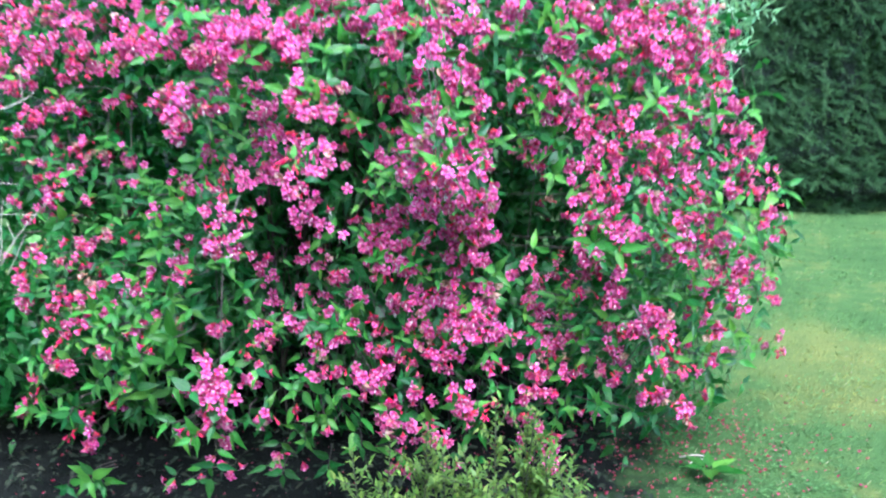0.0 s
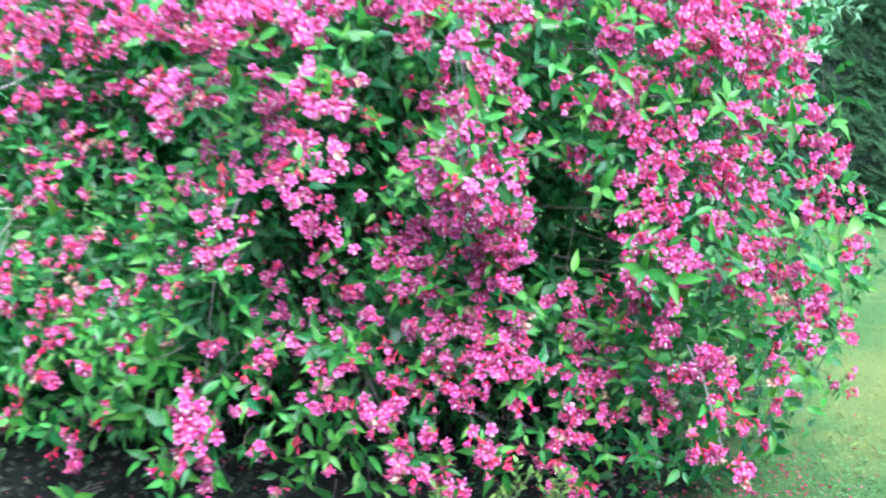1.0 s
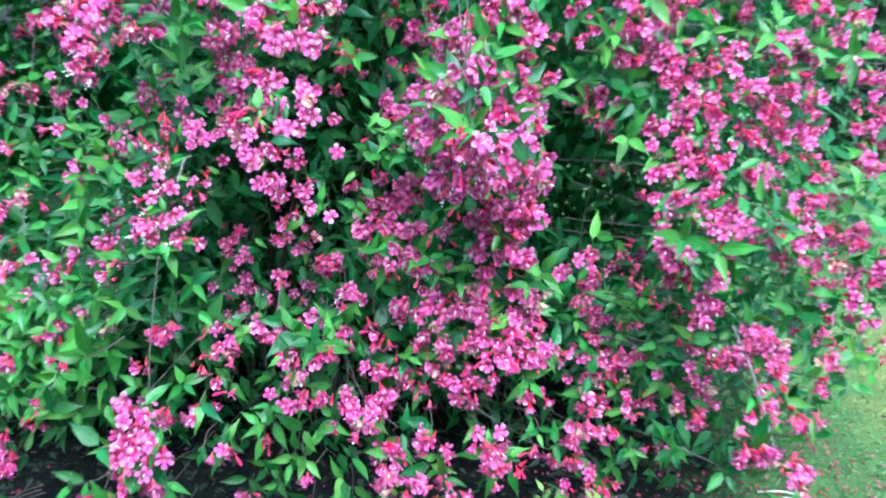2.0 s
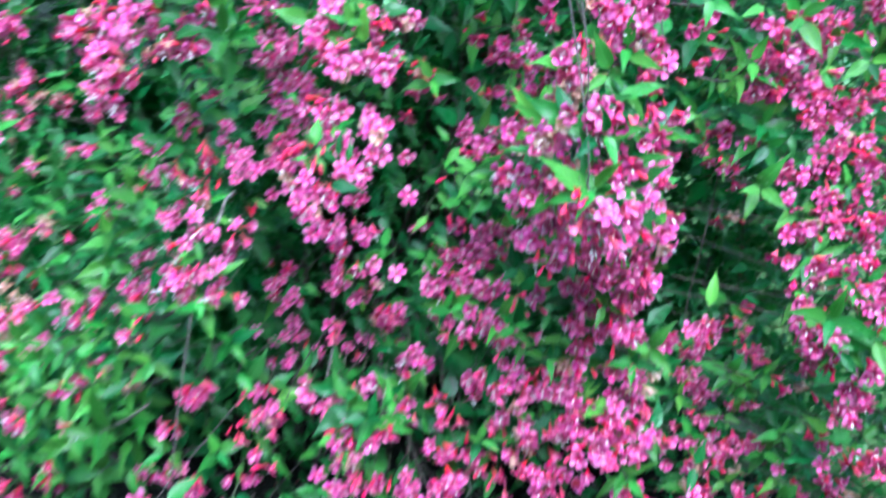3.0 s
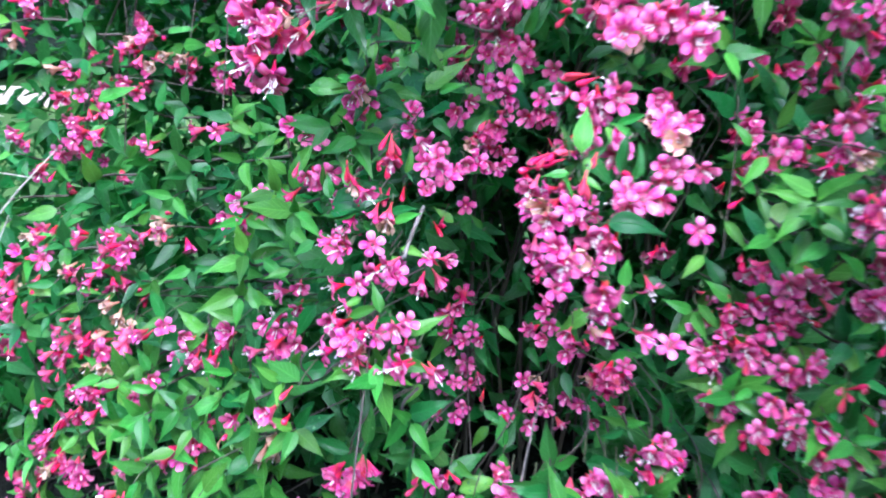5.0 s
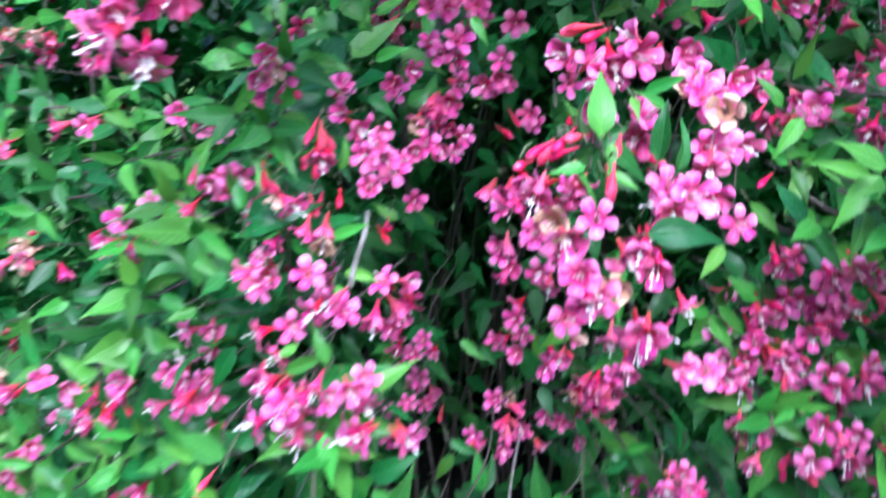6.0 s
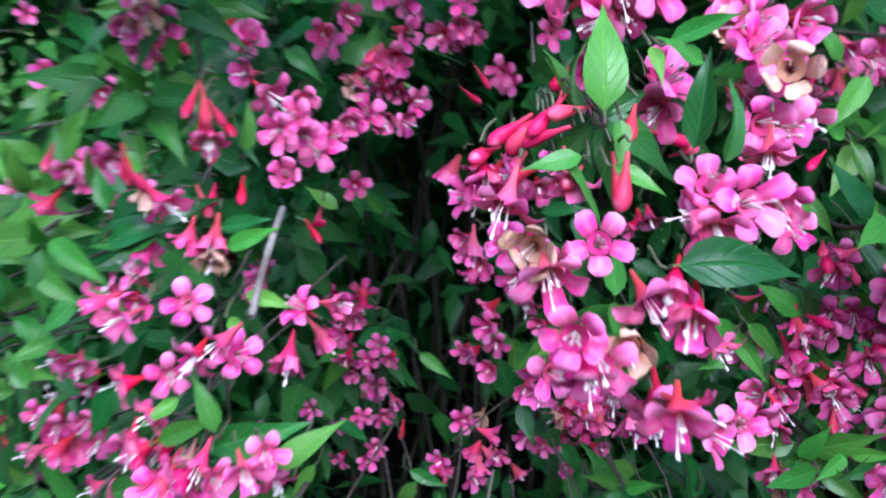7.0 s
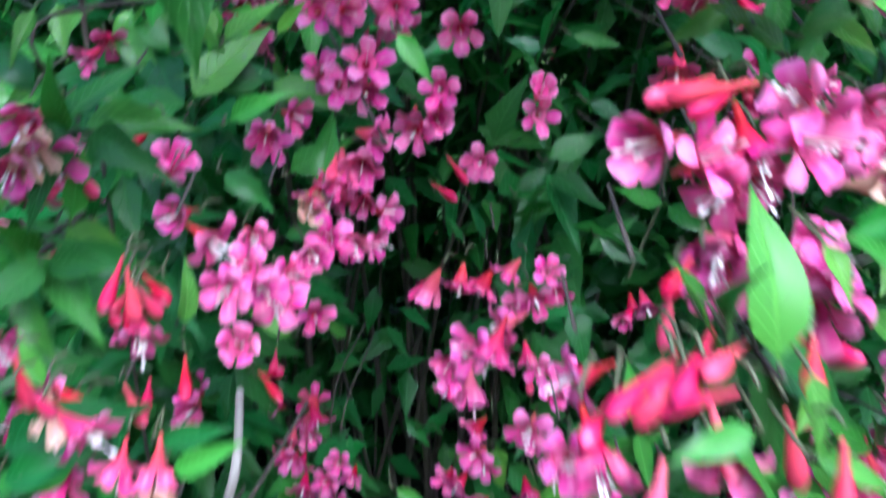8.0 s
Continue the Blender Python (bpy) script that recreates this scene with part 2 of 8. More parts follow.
def ground_material():
    """Lawn with yellow patches; bare dark soil and litter below the shrub, blackened to paint in its shade."""
    m, n, l, b = material("lawn_and_shaded_soil")
    big, mid, fine = noise_node(n, l, 0.9, 4.0), noise_node(n, l, 7.0, 5.0), noise_node(n, l, 90.0, 4.0)
    lawn = ramp(n, [(0.36, (0.030, 0.076, 0.022)), (0.54, (0.064, 0.122, 0.034)), (0.68, (0.185, 0.185, 0.050))])
    patch = math_node(n, l, "ADD", math_node(n, l, "MULTIPLY", big.outputs[0], 0.65), math_node(n, l, "MULTIPLY", mid.outputs[0], 0.35))
    l.new(math_node(n, l, "ADD", patch, worn_patch(n, l, mid)), lawn.inputs[0])
    lawn2 = mix_node(n, l, math_node(n, l, "MULTIPLY", fine.outputs[0], 0.8), lawn.outputs[0], (0.06, 0.12, 0.03))
    # dark soil taken down to near black: the overhang's shade is in the colour
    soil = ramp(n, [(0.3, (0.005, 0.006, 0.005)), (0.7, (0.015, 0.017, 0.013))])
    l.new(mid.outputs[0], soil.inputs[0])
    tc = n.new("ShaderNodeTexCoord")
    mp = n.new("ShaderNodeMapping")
    # bed widened so the dark colour also covers lawn in the shrub's shade
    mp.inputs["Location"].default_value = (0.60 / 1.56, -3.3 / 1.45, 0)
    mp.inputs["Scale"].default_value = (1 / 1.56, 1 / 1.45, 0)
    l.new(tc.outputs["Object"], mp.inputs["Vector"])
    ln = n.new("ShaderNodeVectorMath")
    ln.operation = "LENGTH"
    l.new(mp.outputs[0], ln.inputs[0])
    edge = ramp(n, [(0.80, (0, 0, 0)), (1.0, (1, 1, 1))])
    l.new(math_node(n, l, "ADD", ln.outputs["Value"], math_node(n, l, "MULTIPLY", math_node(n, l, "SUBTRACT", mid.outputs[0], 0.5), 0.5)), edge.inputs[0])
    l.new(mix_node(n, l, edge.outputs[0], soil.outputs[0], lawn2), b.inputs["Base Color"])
    b.inputs["Roughness"].default_value = 0.95
    b.inputs["Specular IOR Level"].default_value = 0.08
    bp = n.new("ShaderNodeBump")
    bp.inputs["Strength"].default_value, bp.inputs["Distance"].default_value = 0.8, 0.02
    l.new(fine.outputs[0], bp.inputs["Height"])
    l.new(bp.outputs[0], b.inputs["Normal"])
    return m


GROUND = ground_material()


# ---- pieces: templates of verts, faces, material index and uv ----
class Shape:
    def __init__(self):
        self.v, self.f, self.m, self.uv = [], [], [], []

    def grid(self, rows, mat, v0, v1, close=False, uvs=None):
        """Rows of points of one length, joined to quads."""
        base, nr, nc = len(self.v), len(rows), len(rows[0])
        for row in rows:
            self.v.extend(tuple(p) for p in row)
        for i in range(nr - 1):
            for j in range(nc if close else nc - 1):
                k = (j + 1) % nc
                self.f.append((base + i * nc + j, base + i * nc + k, base + (i + 1) * nc + k, base + (i + 1) * nc + j))
                self.m.append(mat)
                a, b = v0 + (v1 - v0) * i / (nr - 1), v0 + (v1 - v0) * (i + 1) / (nr - 1)
                x0, x1 = j / max(1, nc - 1), (j + 1) / max(1, nc - 1)
                self.uv.extend([(x0, a), (x1, a), (x1, b), (x0, b)])

    def done(self):
        """Quads become arrays ready to be joined."""
        self.va, self.fa = np.array(self.v, dtype=float), np.array(self.f, dtype=int)
        self.ma, self.ua = np.array(self.m, dtype=int), np.array(self.uv, dtype=float)
        return self


LOBE = ((0.0072, 0.0046, -0.0003), (0.0102, 0.0054, 0.0026), (0.0140, 0.0063, 0.0041), (0.0174, 0.0055, 0.0038), (0.0198, 0.0024, 0.0018))
FAR_LOBE = ((0.0072, 0.0046, -0.0003), (0.0138, 0.0062, 0.0040), (0.0196, 0.0038, 0.0020))


def corolla(s, rng, tube, lobe, spread, wob, crumple):
    """Tube and five spreading lobes: crimson outside, pink inside, the two sides a petal's thickness apart."""
    def ring(z, r):
        return [(r * math.cos(2 * math.pi * k / 10), r * math.sin(2 * math.pi * k / 10), z) for k in range(10)]
    s.grid([ring(z, r) for z, r in tube], 2, 0.0, 0.6, close=True)
    z1, r1 = tube[-1]
    s.grid([ring(z1 - 0.0045, r1 * 0.40), ring(z1 + 0.0002, r1 - 0.0003)], 0, 0.40, 0.6, close=True)
    for k in range(5):
        mid = 2 * math.pi * (2 * k + 1) / 10
        ln, wd = rng.uniform(0.88, 1.12), rng.uniform(0.9, 1.1)
        back = rng.uniform(-wob, wob) - (0.25 if k == 0 else 0)
        fold, skew = rng.uniform(-0.0016, 0.0022), rng.uniform(-0.0018, 0.0018)
        rows = []
        for q, (rad, half, dz) in enumerate(lobe):
            rr = 0.0074 + (rad - 0.0074) * ln * spread
            z = z1 + dz + (1.05 - spread) * (rad - 0.0074) * 1.1 + (rad - 0.0074) * back
            row = []
            for u in (-1, 0, 1):
                w = half * u * wd + (skew * q / len(lobe))
                cup = (fold if q else 0) * abs(u) + (rng.uniform(-crumple, crumple) if q else 0)
                row.append((rr * math.cos(mid) - w * math.sin(mid), rr * math.sin(mid) + w * math.cos(mid), z + cup))
            rows.append(row)
        s.grid(rows, 0, 0.6, 1.0)
        s.grid([[(x * 1.01, y * 1.01, z - 0.0004) for x, y, z in reversed(row)] for row in rows], 2, 0.6, 1.0)


def flower_shape(rng, spread=1.0, faded=False):
    """A five-lobed funnel: thin crimson tube, spreading lobes, pale stamens and a longer style. Mouth towards +z, base at the origin."""
    s = Shape()
    corolla(s, rng, ((0.0, 0.0013), (0.009, 0.0022), (0.016, 0.0046), (0.0215, 0.0074)), LOBE, spread, 0.6 if faded else 0.50, 0.003 if faded else 0.0005)
    for k in range(6 if not faded else 2):
        a = rng.uniform(0, 6.28)
        r1, zt = (rng.uniform(0.002, 0.005), rng.uniform(0.027, 0.034)) if k else (0.002, 0.041)
        p, q = Vector((0.0015 * math.cos(a), 0.0015 * math.sin(a), 0.016)), Vector((r1 * math.cos(a), r1 * math.sin(a), zt))
        rows = []
        for t, w in ((0, 0.0005), (0.82, 0.0005), (0.88, 0.0013), (1.0, 0.0011)):
            c = p.lerp(q, t)
            rows.append([(c.x + w * math.cos(g), c.y + w * math.sin(g), c.z) for g in (0, 2.09, 4.19)])
        s.grid(rows, 1, 0.0, 1.0, close=True)
    return s.done()


def far_flower_shape(rng, spread=1.0):
    """The same funnel with fewer faces."""
    s = Shape()
    corolla(s, rng, ((0.003, 0.0014), (0.0215, 0.0074)), FAR_LOBE, spread, 0.36, 0.0)
    for k in range(2):
        a = rng.uniform(0, 6.28)
        c, d = 0.0010 * math.cos(a), 0.0010 * math.sin(a)
        s.grid([[(-c, -d, 0.018), (c, d, 0.018)], [(-c * 1.5 + 0.002, -d * 1.5, 0.031), (c * 1.5 + 0.002, d * 1.5, 0.031)]], 1, 0.0, 1.0)
    return s.done()


def bud_shape(rng, ln=1.0):
    s = Shape()
    rows = []
    for z, r in ((0.0, 0.0011), (0.008, 0.0016), (0.014, 0.0030), (0.020, 0.0043), (0.0245, 0.0040), (0.0275, 0.0022), (0.0285, 0.0003)):
        rows.append([(r * (1 + 0.12 * math.cos(5 * k)) * math.cos(2 * math.pi * k / 7), r * math.sin(2 * math.pi * k / 7), z * ln) for k in range(7)])
    s.grid(rows, 0, 0.0, 1.0, close=True)
    return s.done()


def leaf_shape(rng, mat, width=0.42, fold=0.30, curl=0.22, rows_n=8, cols=(-1, -0.5, 0, 0.5, 1), under=None):
    """An ovate, long-pointed blade of length 1 along +y, upper face towards +z, on a short stalk; under: the material of a paler underside."""
    s = Shape()
    ph, side, turn = rng.uniform(0, 6.28), rng.uniform(-0.16, 0.16), rng.uniform(-0.35, 0.35)
    rows = []
    for i in range(rows_n):
        t = i / (rows_n - 1)
        w = width * 0.5 * 3.85 * (t + 0.004) ** 0.70 * max(0.0, 1 - t) ** 1.52 + 0.005
        y = 0.06 + 0.94 * t
        drop = -curl * t * t + 0.03 * math.sin(ph + 5 * t)
        rows.append([(w * u + side * t * t, y, drop + abs(u) * w * fold + turn * t * w * u + 0.022 * math.sin(ph + 9 * t + 2 * u) * abs(u)) for u in cols])
    s.grid(rows, mat, 0.0, 1.0)
    if under is not None:
        s.grid([[(x, y, z - 0.012) for x, y, z in reversed(row)] for row in rows], under, 0.0, 1.0)
        s.grid([[(-0.008, -0.02, 0.0), (0.008, -0.02, 0.0)], [(-0.008, 0.07, -0.001), (0.008, 0.07, -0.001)]], mat, 0.0, 0.02)
    return s.done()


rng = random.Random(11)
SHAPES = {}
for k in range(5):
    SHAPES["flower", k] = flower_shape(rng, (0.95, 0.78, 1.02, 0.88, 0.50)[k])
for k in range(5):
    SHAPES["far_flower", k] = far_flower_shape(rng, (0.95, 0.78, 1.02, 0.88, 0.50)[k])
for k in range(3):
    SHAPES["bud", k] = bud_shape(rng, (1.0, 0.8, 1.15)[k])
for k in range(2):
    SHAPES["faded", k] = flower_shape(rng, 0.55, True)
for k in range(5):
    wd, fo, cu = ((0.42, 0.30, 0.22), (0.46, 0.15, 0.30), (0.36, 0.55, 0.12), (0.44, 0.25, 0.40), (0.40, 0.40, 0.05))[k]
    SHAPES["leaf", k] = leaf_shape(rng, 0, wd, fo, cu, under=1)
    SHAPES["fresh_leaf", k] = leaf_shape(rng, 0, wd * 0.95, fo, cu, under=1)
    SHAPES["mid_leaf", k] = leaf_shape(rng, 0, wd, fo, cu, 7, (-1, 0, 1), 1)
    SHAPES["mid_fresh_leaf", k] = leaf_shape(rng, 0, wd * 0.95, fo, cu, 7, (-1, 0, 1), 1)
for k in range(3):
    SHAPES["inner_leaf", k] = leaf_shape(rng, 0, (0.42, 0.46, 0.38)[k], 0.3, 0.25, 4, (-1, 0, 1))
MATS = {"inner_leaf": (LEAF_DARK,), "far_flower": (PETAL, STAMEN, PETAL_BACK), "flower": (PETAL, STAMEN, PETAL_BACK), "bud": (BUD,), "faded": (FADED, STAMEN, FADED),
        "leaf": (LEAF_DARK, UNDERSIDE), "fresh_leaf": (LEAF_FRESH, UNDERSIDE), "mid_leaf": (LEAF_DARK, UNDERSIDE), "mid_fresh_leaf": (LEAF_FRESH, UNDERSIDE)}


def mesh_from(name, va, fa, ma, ua, mats, smooth=True):
    me = bpy.data.meshes.new(name)
    nv, nf = len(va), len(fa)
    me.vertices.add(nv)
    me.vertices.foreach_set("co", np.ascontiguousarray(va, dtype=np.float32).ravel())
    me.loops.add(nf * 4)
    me.loops.foreach_set("vertex_index", np.ascontiguousarray(fa, dtype=np.int32).ravel())
    me.polygons.add(nf)
    me.polygons.foreach_set("loop_start", np.arange(0, nf * 4, 4, dtype=np.int32))
    me.polygons.foreach_set("material_index", np.ascontiguousarray(ma, dtype=np.int32))
    me.polygons.foreach_set("use_smooth", np.full(nf, smooth))
    uv = me.uv_layers.new(name="UVMap")
    uv.data.foreach_set("uv", np.ascontiguousarray(ua, dtype=np.float32).ravel())
    for m in mats:
        me.materials.append(m)
    me.update(calc_edges=True)
    return me


PIECE_MESH = {key: mesh_from(key[0], s.va, s.fa, s.ma, s.ua, MATS[key[0]]) for key, s in SHAPES.items()}


def joined(name, items, shapes, mats_of, mats):
    """Many pieces in one mesh. items: (key, matrix); mats_of: key to the offset of its first material."""
    by = {}
    for key, m in items:
        by.setdefault(key, []).append(m)
    V, Fc, M, U, off = [], [], [], [], 0
    for key, ms in by.items():
        s = shapes[key]
        A = np.array([[list(r) for r in m] for m in ms])
        h = np.hstack([s.va, np.ones((len(s.va), 1))])
        v = np.einsum("nij,vj->nvi", A, h)[:, :, :3].reshape(-1, 3)
        k, nv = len(ms), len(s.va)
        f = (s.fa[None] + (np.arange(k) * nv)[:, None, None]).reshape(-1, 4) + off
        V.append(v), Fc.append(f), M.append(np.tile(s.ma + mats_of[key[0]], k)), U.append(np.tile(s.ua, (k, 1)))
        off += k * nv
    return mesh_from(name, np.vstack(V), np.vstack(Fc), np.concatenate(M), np.vstack(U), mats)


def part(name, me, parent, label="", kind=""):
    ob = new(name, me)
    ob.parent = parent
    return tagged(ob, label=label, kind=kind)


def smooth_line(pts, n):
    """Points along a Catmull-Rom line."""
    P = [Vector(p) for p in pts]
    P = [P[0] * 2 - P[1]] + P + [P[-1] * 2 - P[-2]]
    res = []
    for i in range(n):
        t = i / (n - 1) * (len(P) - 3)
        k = min(int(t), len(P) - 4)
        t -= k
        a, b, c, d = P[k:k + 4]
        res.append(0.5 * ((2 * b) + (c - a) * t + (2 * a - 5 * b + 4 * c - d) * t * t + (3 * b - a - 3 * c + d) * t ** 3))
    return res


def tube_mesh(name, lines, mat, seg=6):
    """Tapered round stems in one mesh. lines: (points, radius at the start, radius at the end)."""
    s = Shape()
    for pts, r0, r1 in lines:
        rows, n = [], len(pts)
        for i, p in enumerate(pts):
            d = (pts[min(i + 1, n - 1)] - pts[max(i - 1, 0)]).normalized()
            side = d.orthogonal().normalized() if abs(d.x) > 0.9 else d.cross(Vector((1, 0, 0))).normalized()
            up = d.cross(side)
            r = r0 + (r1 - r0) * i / (n - 1)
            rows.append([tuple(p + (side * math.cos(a) + up * math.sin(a)) * r) for a in (2 * math.pi * k / seg for k in range(seg))])
        s.grid(rows, 0, 0.0, 1.0, close=True)
    s.done()
    return mesh_from(name, s.va, s.fa, s.ma, s.ua, (mat,))


def frame_z(p, d, roll, scale):
    """A matrix with its z axis along d."""
    d = Vector(d).normalized()
    q = d.to_track_quat("Z", "Y")
    return Matrix.LocRotScale(p, q, (scale,) * 3) @ Matrix.Rotation(roll, 4, "Z")


def frame_y(p, d, nrm, scale, wide=1.0):
    """A matrix with its y axis along d and its z axis towards nrm."""
    y = Vector(d).normalized()
    z = Vector(nrm) - y * Vector(nrm).dot(y)
    z = z.normalized() if z.length > 1e-4 else y.orthogonal().normalized()
    x = y.cross(z)
    m = Matrix((x * wide, y, z)).transposed().to_4x4()
    return Matrix.Translation(p) @ m @ Matrix.Scale(scale, 4)


# ---- the ground ----
gm = bpy.data.meshes.new("ground")
bm = bmesh.new()
xs = [-600, -60, -12] + [-6 + 0.25 * i for i in range(57)] + [14, 60, 600]
ys = [-600, -60, -6] + [-1 + 0.25 * i for i in range(45)] + [14, 60, 600]
gv = [[bm.verts.new((x, y, 0.025 * noise.noise((x * 0.9, y * 0.9, 3.0)) + 0.012 * noise.noise((x * 4, y * 4, 7.0)) if abs(x) < 12 and -6 < y < 14 else 0.0)) for x in xs] for y in ys]
for i in range(len(ys) - 1):
    for j in range(len(xs) - 1):
        bm.faces.new((gv[i][j], gv[i][j + 1], gv[i + 1][j + 1], gv[i + 1][j])).smooth = True
bm.to_mesh(gm)
bm.free()
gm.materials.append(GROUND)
ground = tagged(new("ground", gm), "mown lawn with yellow patches and dark soil below the shrub, blackened for its shade", "ground", kind="structure")


def ground_z(x, y):
    return 0.025 * noise.noise((x * 0.9, y * 0.9, 3.0)) + 0.012 * noise.noise((x * 4, y * 4, 7.0))


# ---- the flowering shrub ----
FOOT = Vector((-0.45, 3.35, 0.0))
shrub = tagged(new("flowering_shrub"), "arching weigela shrub covered in deep pink funnel flowers", "shrub")
shrub.location = FOOT
bpy.context.view_layer.update()
BRANCHES = []          # (stem lines, pieces)
SINGLE = {"flower": 0, "bud": 0, "leaf": 0, "faded": 0, "fresh_leaf": 0}
LIMIT = {"flower": 290, "bud": 120, "leaf": 290, "faded": 60, "fresh_leaf": 0}


def pick(kind):
    n = {"flower": 5, "bud": 3, "faded": 2, "leaf": 5, "fresh_leaf": 5}[kind]
    return (kind, rng.randrange(n))


def put_leaf(pieces, p, d, nrm, size, fresh):
    pieces.append((pick("fresh_leaf" if rng.random() < fresh * 1.2 + 0.05 else "leaf"), frame_y(p, d, nrm, size, rng.uniform(0.76, 1.0))))


def put_flower(pieces, mouth, d, kind="flower", size=1.0):
    d = Vector(d).normalized()
    base = Vector(mouth) - d * 0.0240 * size
    pieces.append((pick(kind), frame_z(base, d, rng.uniform(0, 6.28), size * rng.uniform(0.9, 1.1))))


def jitter(k):
    return Vector((rng.gauss(0, k), rng.gauss(0, k), rng.gauss(0, k)))


def inner_point(p, deep=0.30, lift=0.03):
    """Where the cane that carries a point at p leaves the shrub's inside."""
    c = Vector((FOOT.x, FOOT.y, p.z))
    return p.lerp(c, deep) + Vector((0, 0, lift))


# dark hollows between the canes: x, z, half width, half height
HOLLOWS = [(-0.51, 0.95, 0.07, 0.12), (-0.24, 1.16, 0.07, 0.17), (-0.23, 0.90, 0.05, 0.11), (0.25, 0.97, 0.09, 0.13), (-0.89, 1.13, 0.08, 0.06), (-0.58, 0.45, 0.07, 0.11), (-1.24, 0.31, 0.16, 0.07), (0.77, 1.16, 0.06, 0.07), (0.17, 0.36, 0.05, 0.07), (-0.42, 0.43, 0.05, 0.08), (-0.92, 0.26, 0.12, 0.09), (0.39, 0.83, 0.05, 0.05), (-0.48, 0.93, 0.05, 0.15), (-0.53, 0.71, 0.04, 0.14), (-0.50, 0.96, 0.05, 0.10), (-0.28, 1.09, 0.04, 0.20), (0.24, 1.03, 0.05, 0.15), (-0.49, 0.51, 0.04, 0.07), (-0.25, 0.87, 0.03, 0.06), (-0.99, 1.03, 0.04, 0.07), (0.22, 1.15, 0.03, 0.05), (-0.16, 1.29, 0.04, 0.06), (-0.50, 0.82, 0.09, 0.20), (0.33, 0.87, 0.11, 0.10), (-0.44, 0.60, 0.07, 0.14), (-1.34, 0.84, 0.06, 0.06), (-1.42, 0.94, 0.06, 0.06), (-1.17, 1.01, 0.06, 0.06), (-1.25, 0.68, 0.06, 0.06)]


def in_hollow(p, grow=1.0):
    return any(((p.x - x) / (a * grow)) ** 2 + ((p.z - z) / (b * grow)) ** 2 < 1 for x, z, a, b in HOLLOWS)


# the open bay into which the walk leads
BAY = Vector((-0.50, 2.12, 1.34))


def in_bay(p, d=Vector(), reach=0.43):
    if p.z > 1.31 and p.y > 2.36:
        return False
    for q in (p - BAY, p + d - BAY):
        if q.length < 0.15 or (q.length < reach and abs(q.x) < 0.62 * q.y + 0.02):
            return True
    return False


def spray(path, r, nf, nl, bud, fresh, faded):
    """A flowering length of cane: flowers in small trusses along it, with leaf pairs between."""
    P = [Vector(p) for p in path]
    pieces, lines = [], []
    run = smooth_line(P, 24) if len(P) > 2 else [P[0].lerp(P[1], i / 23) for i in range(24)]
    mean = sum(P, Vector()) / len(P)
    root = inner_point(P[0])
    out = (mean - Vector((FOOT.x, FOOT.y, mean.z - 0.12))).normalized()
    face = (out * 0.5 + Vector((0, -0.85, 0.05))).normalized()
    back = -face * 0.03
    stem = smooth_line([root, P[0] + back, mean + back, P[-1] + back], 12)
    lines.append((stem, 0.0008, 0.0012))
    left = round(nf * 1.75)
    while left > 0:
        c = run[rng.randrange(24)] + jitter(r * 0.31)
        if in_bay(c, reach=0.40):
            left -= 4
            continue
        if in_hollow(c, 1.0) and rng.random() < 0.85:
            left -= 4
            continue
        k = min(left, rng.randint(4, 8))
        left -= k
        lines.append(([stem[min(range(12), key=lambda i: (stem[i] - c).length)], c - face * 0.02], 0.0016, 0.0012))
        old = rng.random() < 0.25
        for _ in range(k):
            d = (face * 0.62 + jitter(0.62) + Vector((0, 0, -0.55))).normalized()
            u = rng.random()
            kind = "bud" if u < bud else "faded" if u > 1 - faded * (3 if old else 0.6) else "flower"
            put_flower(pieces, c + d * rng.uniform(0.018, 0.034) + jitter(0.009), d, kind, rng.uniform(0.74, 0.95))
    for _ in range(round(nl * 0.5)):
        c = run[rng.randrange(24)] + jitter(r * 0.6) - face * 0.015
        if in_hollow(c) and rng.random() < 0.85:
            continue
        ax = (face + Vector((0, 0, 0.5)) + jitter(0.5)).normalized()
        s = ax.orthogonal().normalized()
        s.rotate(Matrix.Rotation(rng.uniform(0, 6.28), 3, ax))
        for sg in (1, -1):
            d = (s * sg + ax * rng.uniform(0.1, 0.7) + Vector((0, 0, -0.25))).normalized()
            if not in_bay(c, d * 0.06):
                put_leaf(pieces, c, d, ax, rng.uniform(0.044, 0.076), fresh)
    if len(pieces) < 4:
        return
    open_stem = [q for q in stem if not in_bay(q, reach=0.46)]
    if len(open_stem) > 3:
        lines[0] = (open_stem, 0.0008, 0.0012)
    BRANCHES.append((lines, pieces))


def tip(p, axis, n, size, fresh):
    """A leafy shoot tip: opposite pairs set crosswise, the youngest small and upright."""
    p, d = Vector(p), Vector(axis).normalized()
    pieces = []
    root = p - d * 0.03 * n
    inner = inner_point(root, 0.06, 0.0)
    stem = smooth_line([inner, root, p], 8)
    s0 = d.orthogonal().normalized()
    s0.rotate(Matrix.Rotation(rng.uniform(0, 6.28), 3, d))
    for k in range(n):
        at = p - d * 0.024 * k
        s = s0.copy()
        s.rotate(Matrix.Rotation(math.pi / 2 * k + rng.uniform(-0.25, 0.25), 3, d))
        for sg in (1, -1):
            way = (s * sg + d * (0.95 - 0.32 * k) + Vector((0, 0, -0.18)) + jitter(0.12)).normalized()
            if in_bay(at, way * size):
                continue
            put_leaf(pieces, at, way, d + Vector((0, 0, 0.35)), size * (0.78 if k == 0 else 1.0) * rng.uniform(0.82, 1.15), fresh)
    BRANCHES.append(([(stem, 0.0026, 0.0012)], pieces))


